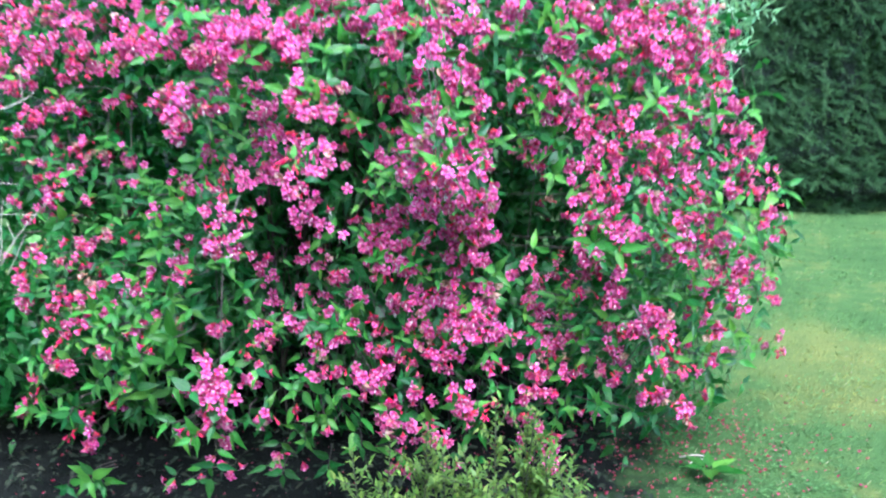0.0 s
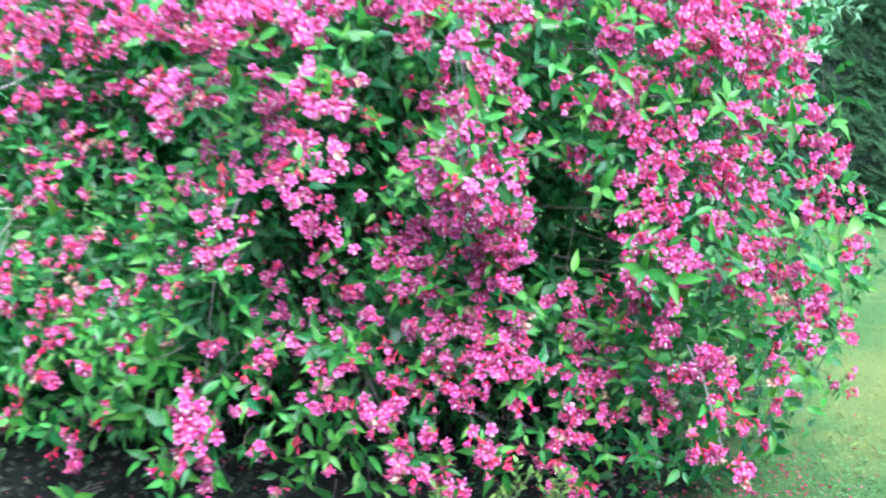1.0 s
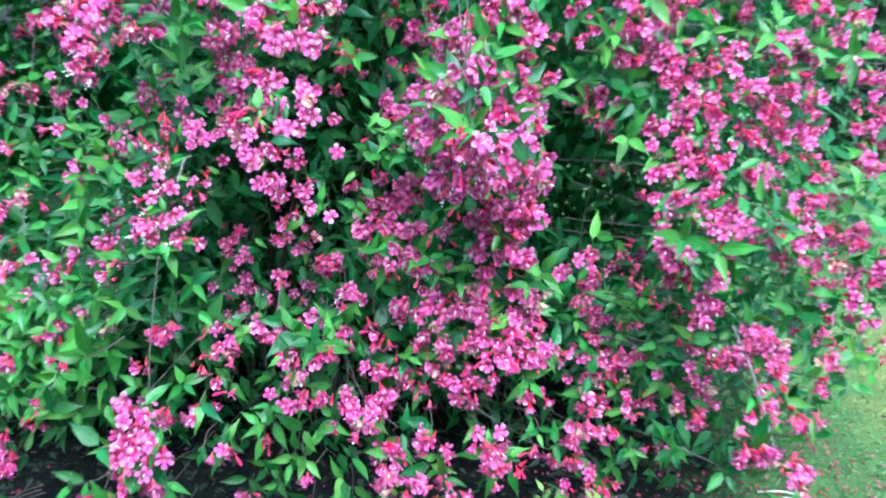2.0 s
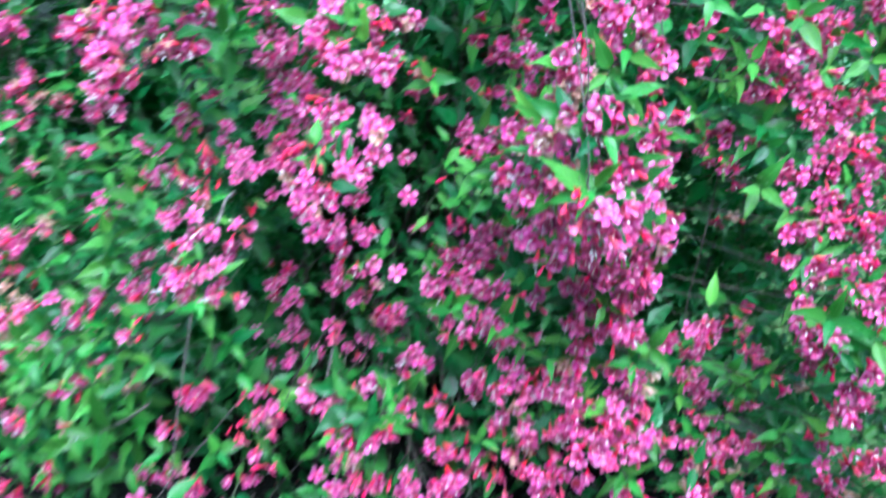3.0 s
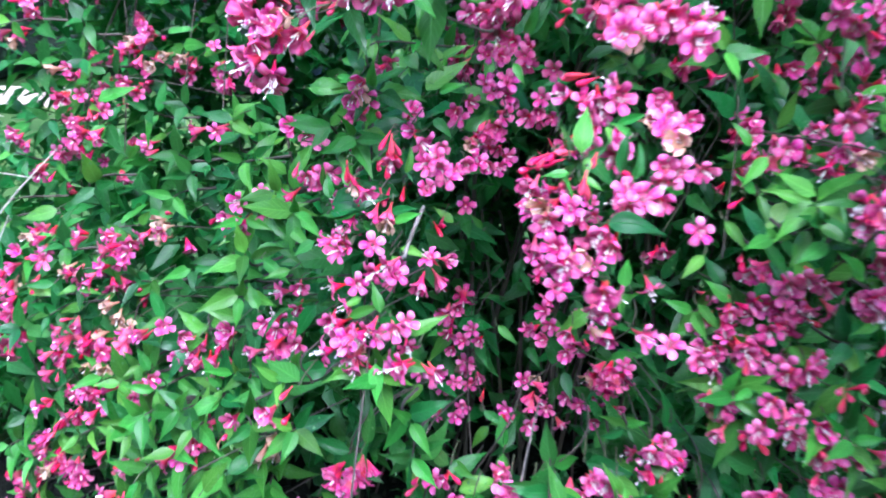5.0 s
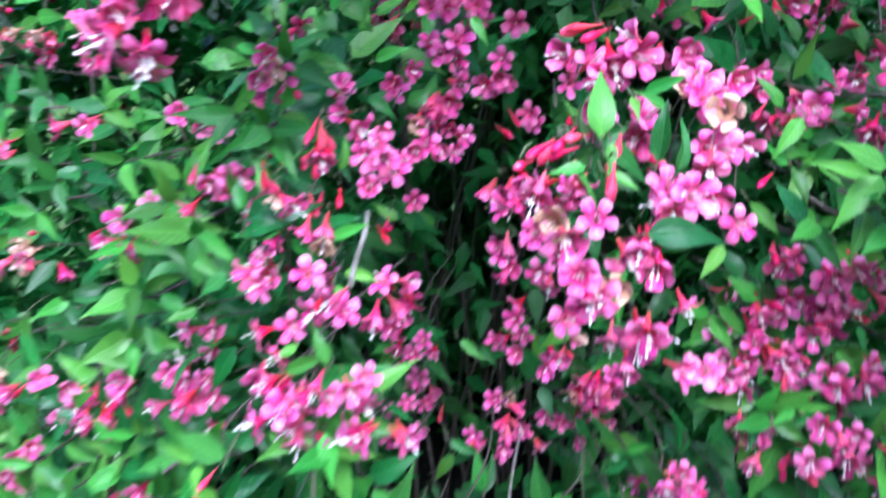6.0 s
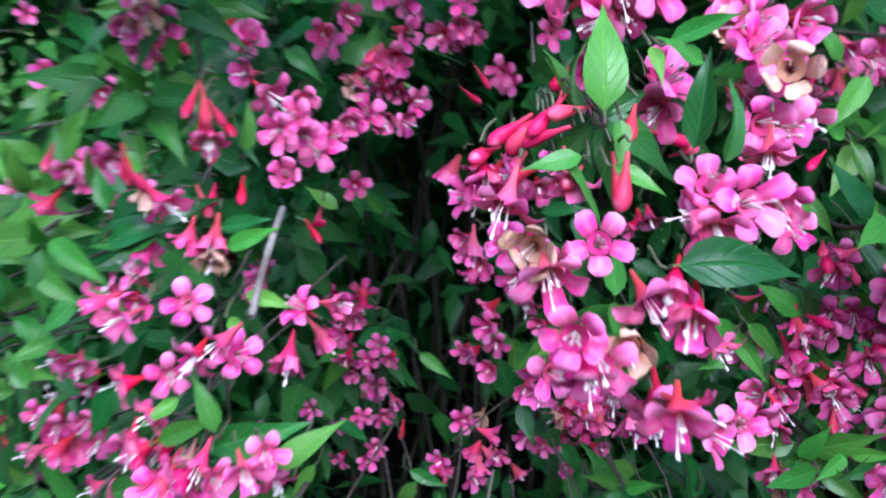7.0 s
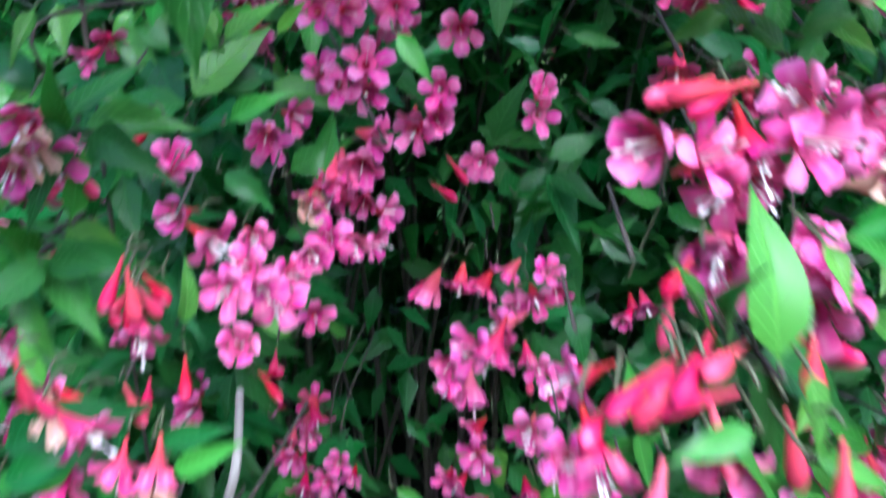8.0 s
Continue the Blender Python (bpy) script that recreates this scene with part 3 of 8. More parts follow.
def truss(flowers):
    """A near truss: each flower with the place of its mouth, the way that it faces, and its state (0 open, 1 bud, 2 faded, 3 drooping)."""
    pieces, lines = [], []
    P = [Vector(f[:3]) for f in flowers]
    mean = sum(P, Vector()) / len(P)
    node = mean + Vector((FOOT.x - mean.x, FOOT.y - mean.y, 0)).normalized() * 0.055 + Vector((0, 0, 0.025))
    lines.append((smooth_line([inner_point(node, 0.035, 0.012), node.lerp(inner_point(node, 0.035, 0.012), 0.4), node], 10), 0.0008, 0.0010))
    for f, p in zip(flowers, P):
        d = (Vector(f[3:6]) + jitter(0.34) + Vector((0, 0, -0.10))).normalized()
        put_flower(pieces, p, d, ("flower", "bud", "faded", "flower")[f[6]], rng.uniform(0.74, 0.86))
        base = p - d * 0.0235
        far = (node - base).length
        start = base.lerp(node, min(1.0, 0.014 / max(far, 0.001)))
        lines.append((smooth_line([start, start.lerp(base, 0.6) + Vector((0, 0, 0.003)), base], 5), 0.0009, 0.0008))
    BRANCHES.append((lines, pieces))


def trusses(rows):
    """Small drooping trusses near each other on one cane: place, number of flowers, state (0 open, 1 mostly buds, 2 fading)."""
    pieces, lines = [], []
    P = [Vector(r[:3]) for r in rows]
    mean = sum(P, Vector()) / len(P)
    top = max(P, key=lambda q: q.z)
    face = ((mean - Vector((FOOT.x, FOOT.y, mean.z))).normalized() * 0.5 + Vector((0, -0.85, 0))).normalized()
    root = inner_point(top) if top.y > 2.2 else top + Vector((-0.05, 0.34, 0.30))
    lines.append((smooth_line([root, top - face * 0.05 + Vector((0, 0, 0.05)), mean - face * 0.06], 12), 0.0012, 0.0012))
    for r, c in zip(rows, P):
        node = c - face * 0.022 + Vector((0, 0, 0.016))
        lines.append((smooth_line([node - face * 0.05 + Vector((0, 0, 0.01)), node - face * 0.02 + Vector((0, 0, 0.008)), node], 4), 0.0012, 0.0009))
        wide = 0.0085 * math.sqrt(r[3])
        for _ in range(round(r[3] * 1.5)):
            o = Vector((rng.gauss(0, wide), rng.gauss(0, wide * 0.6), rng.gauss(0, wide * 0.75)))
            d = (face * 0.75 + o * 22 + jitter(0.3) + Vector((0, 0, -0.38))).normalized()
            u = rng.random()
            kind = "bud" if u < (0.15, 0.7, 0.08)[r[4]] else "faded" if u > (0.97, 1.0, 0.45)[r[4]] else "flower"
            if not in_bay(c + o, reach=0.41):
                put_flower(pieces, c + o + d * 0.008, d, kind, rng.uniform(0.78, 0.98))
        for _ in range(2):
            ax = (face + Vector((0, 0, 0.6)) + jitter(0.4)).normalized()
            s = ax.orthogonal().normalized()
            s.rotate(Matrix.Rotation(rng.uniform(0, 6.28), 3, ax))
            for sg in (1, -1):
                way = (s * sg + ax * 0.3 + Vector((0, 0, -0.2))).normalized()
                if not in_bay(node, way * 0.08) and rng.random() < 0.45:
                    put_leaf(pieces, node - face * rng.uniform(0.0, 0.02), way, ax, rng.uniform(0.046, 0.074), 0.4)
    BRANCHES.append((lines, pieces))


def dry_twig(path, r):
    """A dead, bleached twig."""
    part("dry_twig", tube_mesh("dry_twig", [([Vector(q) - FOOT for q in smooth_line(path, 10)], r, r * 0.6)], DRY), shrub, "bleached dead twig")


def bare_stem(path, r0, r1):
    """A leafless grey length of cane."""
    part("bare_stem", tube_mesh("bare_stem", [([Vector(q) - FOOT for q in smooth_line(path, 14)], r0, r1)], GREY_BARK), shrub)


NEAR_LEAVES = [[], []]


def leaf_between(a, b, nrm, fresh):
    """One leaf of a near shoot, from its stalk to its tip."""
    a, b = Vector(a), Vector(b)
    put_leaf(NEAR_LEAVES[1], a, b - a, nrm, (b - a).length, 1.0 if fresh > 0.37 else 0.0)
    NEAR_LEAVES[0].append((smooth_line([a, a - (b - a) * 0.08, a - (b - a) * 0.12 + Vector((0, 0.02, 0))], 5), 0.0009, 0.0009))


# canes over the upper part, away from the path
spray([(-1.571, 3.418, 1.612), (-1.458, 3.428, 1.623), (-1.386, 3.430, 1.613), (-1.280, 3.307, 1.549)], 0.070, 50, 10, 0.12, 0.35, 0.03)
spray([(-1.012, 2.864, 1.534), (-0.920, 2.715, 1.491), (-0.769, 2.382, 1.507)], 0.050, 27, 8, 0.12, 0.35, 0.03)
spray([(-0.732, 2.400, 1.586), (-0.660, 2.401, 1.557), (-0.589, 2.617, 1.578)], 0.060, 16, 16, 0.12, 0.35, 0.03)
spray([(-0.592, 2.863, 1.376), (-0.622, 2.935, 1.245), (-0.507, 2.607, 1.174)], 0.050, 7, 14, 0.12, 0.35, 0.03)
spray([(-0.233, 2.618, 1.555), (-0.132, 2.523, 1.530), (-0.200, 2.610, 1.578)], 0.060, 14, 13, 0.12, 0.35, 0.03)
# hanging column beside the hollow
spray([(-0.311, 2.583, 0.923), (-0.431, 2.743, 0.841), (-0.349, 2.721, 0.763), (-0.470, 2.685, 0.736)], 0.055, 11, 16, 0.12, 0.35, 0.03)
spray([(-0.566, 2.873, 0.780), (-0.597, 2.871, 0.702), (-0.520, 2.742, 0.644)], 0.040, 4, 8, 0.12, 0.35, 0.03)
spray([(-0.284, 2.610, 0.757), (-0.218, 2.543, 0.750)], 0.030, 3, 8, 0.12, 0.35, 0.03)
# broad middle column
spray([(-0.045, 2.539, 1.651), (-0.006, 2.482, 1.544), (0.025, 2.503, 1.469), (0.009, 2.257, 1.410)], 0.060, 16, 20, 0.12, 0.35, 0.14)
spray([(0.073, 2.556, 1.584), (0.100, 2.443, 1.514), (0.075, 2.350, 1.428)], 0.050, 19, 13, 0.12, 0.35, 0.03)
spray([(-0.034, 2.234, 1.177), (0.054, 2.330, 1.118), (0.143, 2.552, 1.015), (0.010, 2.570, 1.003)], 0.060, 17, 18, 0.12, 0.35, 0.03)
spray([(-0.131, 2.315, 0.646), (-0.236, 2.410, 0.524), (-0.132, 2.311, 0.565)], 0.045, 9, 6, 0.12, 0.35, 0.03)
spray([(-0.069, 2.288, 0.507), (-0.149, 2.309, 0.472), (-0.117, 2.299, 0.452)], 0.040, 6, 5, 0.12, 0.35, 0.03)
spray([(0.057, 2.322, 0.543), (0.073, 2.321, 0.484), (0.112, 2.317, 0.520)], 0.035, 5, 4, 0.40, 0.35, 0.03)
spray([(-0.022, 2.282, 0.467), (-0.038, 2.320, 0.390)], 0.030, 2, 4, 0.12, 0.35, 0.03)
# lower right of the middle
spray([(0.250, 2.512, 0.483), (0.336, 2.516, 0.481), (0.285, 2.534, 0.529)], 0.045, 5, 5, 0.12, 0.35, 0.03)
spray([(0.243, 2.511, 0.392), (0.309, 2.545, 0.292), (0.361, 2.518, 0.220)], 0.040, 4, 6, 0.12, 0.35, 0.03)
# right shoulder
spray([(0.349, 2.790, 1.482), (0.376, 2.822, 1.601), (0.541, 2.951, 1.570)], 0.060, 27, 20, 0.12, 0.50, 0.03)
spray([(0.670, 2.941, 1.499), (0.601, 2.978, 1.571), (0.752, 3.076, 1.610)], 0.070, 32, 20, 0.12, 0.50, 0.03)
spray([(0.801, 3.114, 1.593), (0.900, 3.101, 1.499), (0.978, 3.128, 1.326)], 0.060, 36, 20, 0.12, 0.50, 0.03)
spray([(0.198, 2.950, 1.281), (0.329, 2.950, 1.262), (0.404, 2.950, 1.262)], 0.050, 7, 12, 0.12, 0.35, 0.03)
spray([(0.541, 2.826, 1.439), (0.632, 2.927, 1.464), (0.661, 2.883, 1.411)], 0.050, 14, 17, 0.12, 0.50, 0.03)
spray([(0.758, 2.939, 1.226), (0.662, 2.828, 1.165), (0.745, 2.790, 1.115)], 0.060, 17, 17, 0.12, 0.50, 0.03)
spray([(0.641, 2.713, 1.055), (0.747, 2.646, 1.032), (0.667, 2.588, 0.991)], 0.055, 16, 17, 0.12, 0.50, 0.03)
spray([(0.519, 2.435, 0.972), (0.588, 2.453, 0.952), (0.772, 2.592, 0.938)], 0.050, 14, 17, 0.12, 0.50, 0.03)
spray([(0.862, 3.000, 1.333), (0.798, 2.956, 1.262), (0.932, 3.079, 1.213)], 0.050, 13, 24, 0.12, 0.50, 0.03)
spray([(1.107, 3.179, 1.153), (0.947, 2.857, 1.106), (1.105, 3.028, 1.033)], 0.055, 16, 20, 0.12, 0.50, 0.03)
spray([(0.875, 2.680, 1.078), (0.955, 2.697, 1.005), (0.942, 2.600, 0.971)], 0.055, 10, 20, 0.12, 0.50, 0.03)
spray([(0.840, 2.593, 0.938), (0.864, 2.565, 0.840), (0.771, 2.575, 0.881)], 0.050, 12, 14, 0.12, 0.50, 0.03)
spray([(1.056, 2.800, 0.874), (1.095, 2.863, 0.899)], 0.030, 4, 14, 0.12, 0.50, 0.03)
spray([(0.996, 2.755, 0.735), (1.118, 2.905, 0.693), (0.953, 2.781, 0.689)], 0.050, 6, 20, 0.12, 0.50, 0.03)
spray([(1.181, 3.226, 0.424), (1.356, 3.444, 0.316), (1.312, 3.379, 0.278)], 0.045, 4, 5, 0.40, 0.35, 0.03)
spray([(0.547, 2.402, 0.580), (0.573, 2.301, 0.569), (0.524, 2.358, 0.529)], 0.040, 5, 5, 0.12, 0.35, 0.03)
spray([(0.582, 2.423, 0.777), (0.619, 2.435, 0.739), (0.655, 2.431, 0.664)], 0.035, 8, 7, 0.12, 0.50, 0.03)
spray([(0.662, 2.351, 0.616), (0.606, 2.306, 0.567), (0.684, 2.316, 0.486)], 0.035, 5, 4, 0.30, 0.35, 0.03)
spray([(0.776, 2.750, 0.736), (0.846, 2.684, 0.624), (0.865, 2.750, 0.486)], 0.050, 7, 27, 0.12, 0.50, 0.03)
spray([(0.862, 2.850, 0.689), (0.791, 2.850, 0.610), (0.886, 2.850, 0.326)], 0.070, 4, 34, 0.12, 0.50, 0.03)
# left flank
spray([(-0.931, 2.527, 0.640), (-0.896, 2.431, 0.568), (-1.008, 2.580, 0.456)], 0.060, 2, 11, 0.12, 0.35, 0.03)
spray([(-1.167, 2.692, 0.352), (-1.144, 2.682, 0.257), (-1.144, 2.649, 0.213)], 0.040, 2, 5, 0.12, 0.35, 0.03)
spray([(-1.348, 2.731, 0.375), (-1.374, 2.750, 0.387)], 0.030, 2, 5, 0.12, 0.35, 0.03)
spray([(-0.950, 2.562, 0.444), (-0.962, 2.572, 0.551), (-0.784, 2.391, 0.584)], 0.070, 0, 13, 0.12, 0.35, 0.03)
# low front truss under the fresh green shoots
spray([(-0.613, 2.079, 0.673), (-0.576, 2.059, 0.622), (-0.609, 2.043, 0.583)], 0.050, 8, 5, 0.12, 0.35, 0.03)
spray([(-0.623, 2.035, 0.557), (-0.591, 2.070, 0.533)], 0.030, 2, 5, 0.50, 0.35, 0.03)
spray([(-0.500, 2.545, 0.264), (-0.514, 2.524, 0.255)], 0.030, 1, 4, 0.12, 0.35, 0.03)
spray([(-0.646, 2.248, 0.374), (-0.620, 2.323, 0.319), (-0.735, 2.266, 0.296)], 0.050, 2, 6, 0.12, 0.35, 0.03)
spray([(-0.248, 2.864, 1.049), (-0.264, 2.823, 0.944), (-0.230, 2.893, 1.101)], 0.060, 4, 23, 0.12, 0.35, 0.03)
# fresh shoots
tip((-0.280, 2.588, 1.491), (-0.206, -0.974, -0.093), 2, 0.085, 0.60)
tip((0.219, 2.699, 1.540), (0.000, -0.799, 0.601), 2, 0.060, 0.90)
tip((0.648, 2.702, 1.358), (0.097, -0.739, 0.667), 3, 0.078, 0.90)
tip((0.740, 2.716, 1.315), (0.477, -0.793, 0.379), 2, 0.072, 0.90)
tip((0.835, 2.744, 1.296), (-0.217, -0.951, 0.220), 2, 0.072, 1.00)
tip((0.964, 2.789, 1.293), (0.477, -0.793, 0.379), 2, 0.072, 1.00)
tip((1.101, 2.795, 1.060), (0.520, -0.682, 0.514), 3, 0.084, 0.90)
tip((0.983, 2.756, 1.138), (0.302, -0.814, 0.497), 2, 0.066, 0.90)
tip((0.893, 2.721, 1.000), (0.280, -0.713, 0.643), 3, 0.078, 0.90)
tip((0.701, 2.651, 0.961), (0.000, -1.000, 0.008), 2, 0.072, 0.75)
tip((0.397, 2.712, 1.532), (0.097, -0.739, 0.667), 2, 0.072, 0.90)
tip((-0.976, 2.865, 1.068), (0.000, -0.743, 0.670), 2, 0.069, 0.90)
tip((-0.733, 2.257, 0.732), (-0.314, -0.943, 0.110), 2, 0.086, 1.00)
tip((-0.712, 2.378, 0.888), (-0.309, -0.858, 0.410), 2, 0.063, 0.90)
tip((-0.595, 2.362, 0.940), (0.217, -0.951, 0.220), 2, 0.069, 0.90)
tip((-0.621, 2.028, 0.552), (-0.309, -0.951, 0.008), 3, 0.069, 0.90)
tip((-0.692, 2.080, 0.567), (-0.555, -0.811, 0.187), 2, 0.069, 0.60)
tip((-0.428, 2.383, 0.535), (-0.398, -0.828, 0.395), 3, 0.060, 0.80)
tip((-0.371, 2.410, 0.427), (0.000, -0.996, -0.095), 3, 0.065, 0.80)
tip((-0.336, 2.400, 0.441), (0.314, -0.943, 0.110), 2, 0.060, 0.90)
tip((-1.112, 2.554, 0.162), (0.110, -0.987, 0.115), 3, 0.081, 0.50)
tip((-1.074, 2.575, 0.476), (-0.212, -0.977, 0.008), 3, 0.069, 0.90)
tip((-1.233, 2.685, 0.394), (-0.309, -0.951, 0.008), 2, 0.069, 0.60)
tip((-1.360, 2.711, 0.343), (0.000, -1.000, 0.008), 3, 0.075, 0.80)
tip((-0.875, 2.425, 0.606), (0.212, -0.977, 0.008), 2, 0.069, 0.60)
tip((0.469, 2.487, 0.439), (0.000, -0.974, 0.225), 3, 0.055, 0.50)
tip((0.386, 2.498, 0.434), (0.212, -0.977, 0.008), 2, 0.050, 0.90)
tip((-0.304, 2.632, 0.751), (-0.105, -0.849, 0.519), 2, 0.055, 0.50)
tip((-0.143, 2.649, 1.100), (0.108, -0.897, 0.428), 2, 0.050, 0.80)
tip((0.921, 2.777, 0.476), (0.309, -0.951, 0.008), 2, 0.060, 0.40)
tip((0.943, 2.728, 0.591), (-0.316, -0.924, 0.213), 2, 0.072, 0.75)
tip((-0.389, 2.551, 1.453), (0.000, -0.902, 0.431), 2, 0.060, 0.90)
tip((-0.336, 2.580, 1.484), (0.000, -0.853, 0.522), 2, 0.060, 0.90)
tip((-0.669, 2.387, 1.585), (0.000, -0.902, 0.431), 2, 0.069, 0.60)
tip((-1.227, 3.260, 1.479), (0.212, -0.882, 0.421), 2, 0.069, 0.40)
tip((-1.520, 3.382, 1.540), (0.000, -0.974, 0.225), 2, 0.069, 0.30)
tip((-0.561, 2.538, 1.468), (0.108, -0.897, 0.428), 2, 0.060, 0.60)
tip((-0.264, 2.607, 1.609), (0.108, -0.897, 0.428), 2, 0.060, 0.50)
tip((0.180, 2.479, 1.439), (0.000, -0.974, 0.225), 2, 0.060, 0.50)
tip((0.686, 2.644, 0.891), (-0.108, -0.994, 0.008), 2, 0.066, 0.75)
tip((0.533, 2.315, 0.495), (0.000, -0.974, 0.225), 2, 0.055, 0.60)
tip((0.156, 2.385, 0.535), (0.000, -1.000, 0.008), 2, 0.050, 0.60)
tip((-0.267, 2.388, 0.533), (0.105, -0.990, -0.094), 2, 0.055, 0.50)
spray([(-1.626, 3.371, 1.479), (-1.467, 3.392, 1.478), (-1.312, 3.424, 1.457)], 0.060, 46, 14, 0.12, 0.35, 0.03)
spray([(-1.611, 3.412, 1.602), (-1.639, 3.340, 1.418), (-1.526, 3.358, 1.376)], 0.060, 38, 12, 0.12, 0.35, 0.03)
spray([(-0.552, 2.679, 1.596), (-0.501, 2.650, 1.515), (-0.425, 2.609, 1.593)], 0.060, 29, 10, 0.12, 0.35, 0.03)
spray([(-0.570, 2.385, 1.499), (-0.573, 2.674, 1.483), (-0.588, 2.509, 1.423)], 0.050, 18, 8, 0.12, 0.35, 0.03)
spray([(-0.717, 2.358, 1.398), (-0.729, 2.336, 1.341), (-0.702, 2.361, 1.413)], 0.040, 9, 6, 0.12, 0.35, 0.03)
spray([(0.154, 2.605, 1.593), (0.247, 2.745, 1.615), (0.303, 2.780, 1.566)], 0.060, 14, 10, 0.12, 0.35, 0.03)
spray([(-0.131, 2.539, 1.606), (-0.100, 2.513, 1.545), (-0.148, 2.520, 1.484)], 0.050, 19, 10, 0.12, 0.35, 0.03)
spray([(0.501, 2.940, 1.605), (0.624, 3.012, 1.626), (0.752, 3.060, 1.536)], 0.060, 27, 14, 0.12, 0.50, 0.03)
spray([(0.892, 3.103, 1.611), (0.820, 3.013, 1.463), (0.862, 3.011, 1.389)], 0.050, 23, 14, 0.12, 0.50, 0.03)
spray([(0.618, 2.916, 1.320), (0.732, 2.918, 1.283), (0.678, 2.918, 1.246)], 0.050, 14, 24, 0.12, 0.50, 0.03)
spray([(-0.219, 2.610, 1.452), (-0.234, 2.614, 1.531), (-0.298, 2.622, 1.578)], 0.050, 9, 16, 0.12, 0.35, 0.03)
spray([(0.915, 2.950, 0.620), (1.015, 2.925, 0.484), (0.913, 2.826, 0.397)], 0.070, 2, 26, 0.12, 0.35, 0.03)
spray([(1.069, 2.943, 0.622), (1.264, 3.387, 0.347), (1.092, 3.171, 0.216)], 0.070, 2, 24, 0.12, 0.35, 0.03)
spray([(0.735, 2.750, 0.486), (0.786, 2.750, 0.564), (0.763, 2.750, 0.327)], 0.060, 2, 16, 0.12, 0.35, 0.03)
spray([(1.056, 2.950, 0.821), (1.160, 2.995, 0.930), (1.157, 2.976, 0.653)], 0.060, 6, 44, 0.12, 0.50, 0.03)
spray([(0.520, 2.609, 0.575), (0.450, 2.578, 0.438), (0.596, 2.750, 0.286)], 0.070, 2, 20, 0.12, 0.35, 0.03)
spray([(-0.301, 2.400, 0.511), (-0.368, 2.405, 0.474), (-0.240, 2.420, 0.396)], 0.060, 1, 14, 0.12, 0.35, 0.03)
spray([(0.134, 2.600, 0.466), (0.193, 2.424, 0.395), (0.065, 2.600, 0.276)], 0.050, 3, 12, 0.12, 0.35, 0.03)
spray([(-0.260, 2.884, 1.447), (-0.142, 2.684, 1.334), (-0.179, 2.958, 1.092), (-0.253, 2.924, 1.040)], 0.080, 13, 21, 0.12, 0.35, 0.03)
spray([(0.198, 2.980, 1.390), (0.294, 2.980, 1.297), (0.406, 2.980, 1.334), (0.334, 2.980, 1.203)], 0.080, 15, 16, 0.12, 0.35, 0.03)
spray([(-0.629, 2.911, 1.374), (-0.594, 2.978, 1.241), (-0.614, 2.875, 1.159)], 0.060, 11, 12, 0.12, 0.35, 0.03)
spray([(-0.576, 2.884, 0.797), (-0.601, 2.882, 0.660), (-0.531, 2.691, 0.584)], 0.050, 7, 10, 0.12, 0.35, 0.03)
spray([(-0.357, 2.757, 0.639), (-0.329, 2.712, 0.821), (-0.259, 2.692, 0.659)], 0.050, 5, 10, 0.12, 0.35, 0.03)
spray([(0.457, 2.743, 1.432), (0.577, 2.903, 1.357), (0.750, 2.877, 1.411)], 0.070, 15, 17, 0.12, 0.50, 0.03)
spray([(0.801, 2.735, 1.123), (0.751, 2.897, 1.175), (0.605, 2.713, 1.073)], 0.070, 12, 17, 0.12, 0.50, 0.03)
spray([(0.559, 2.561, 1.013), (0.686, 2.521, 0.937), (0.649, 2.620, 0.844)], 0.060, 12, 14, 0.12, 0.50, 0.03)
spray([(0.818, 2.657, 1.047), (0.773, 2.601, 0.971), (0.890, 2.580, 0.906)], 0.060, 10, 17, 0.12, 0.50, 0.03)
spray([(0.692, 2.650, 0.818), (0.767, 2.592, 0.762), (0.866, 2.671, 0.666)], 0.060, 7, 20, 0.12, 0.50, 0.03)
spray([(0.582, 2.445, 0.702), (0.602, 2.373, 0.642), (0.527, 2.463, 0.556)], 0.050, 3, 6, 0.12, 0.35, 0.03)
# leafy shoots hanging to the ground in front of the soil
tip((-1.120, 2.460, 0.414), (-0.092, -0.932, -0.352), 3, 0.062, 0.12)
tip((-0.580, 2.460, 0.414), (0.097, -0.956, -0.275), 2, 0.062, 0.12)
tip((-0.414, 2.460, 0.341), (0.101, -0.977, -0.189), 3, 0.062, 0.12)
tip((-0.245, 2.460, 0.323), (0.101, -0.977, -0.189), 2, 0.062, 0.12)
tip((-0.487, 2.460, 0.230), (0.000, -0.982, -0.190), 2, 0.062, 0.12)
tip((-0.349, 2.460, 0.249), (0.000, -0.982, -0.190), 3, 0.062, 0.12)
# trusses beside the dark hollow
truss([(-0.617, 2.565, 1.157, 0.05, -0.90, 0.43, 0), (-0.619, 2.594, 1.178, 0.36, -0.63, 0.68, 0), (-0.597, 2.558, 1.143, -0.19, -0.89, 0.41, 0), (-0.579, 2.584, 1.132, 0.39, -0.77, 0.51, 0), (-0.590, 2.542, 1.122, -0.06, -0.98, 0.19, 0), (-0.575, 2.561, 1.112, 0.18, -0.98, 0.09, 0), (-0.563, 2.606, 1.100, 0.30, -0.90, 0.31, 0), (-0.551, 2.612, 1.108, 0.40, -0.90, 0.19, 0), (-0.567, 2.562, 1.103, 0.07, -0.99, -0.11, 0), (-0.585, 2.536, 1.093, 0.06, -0.95, 0.31, 0), (-0.580, 2.550, 1.132, 0.05, -0.90, 0.43, 0)])
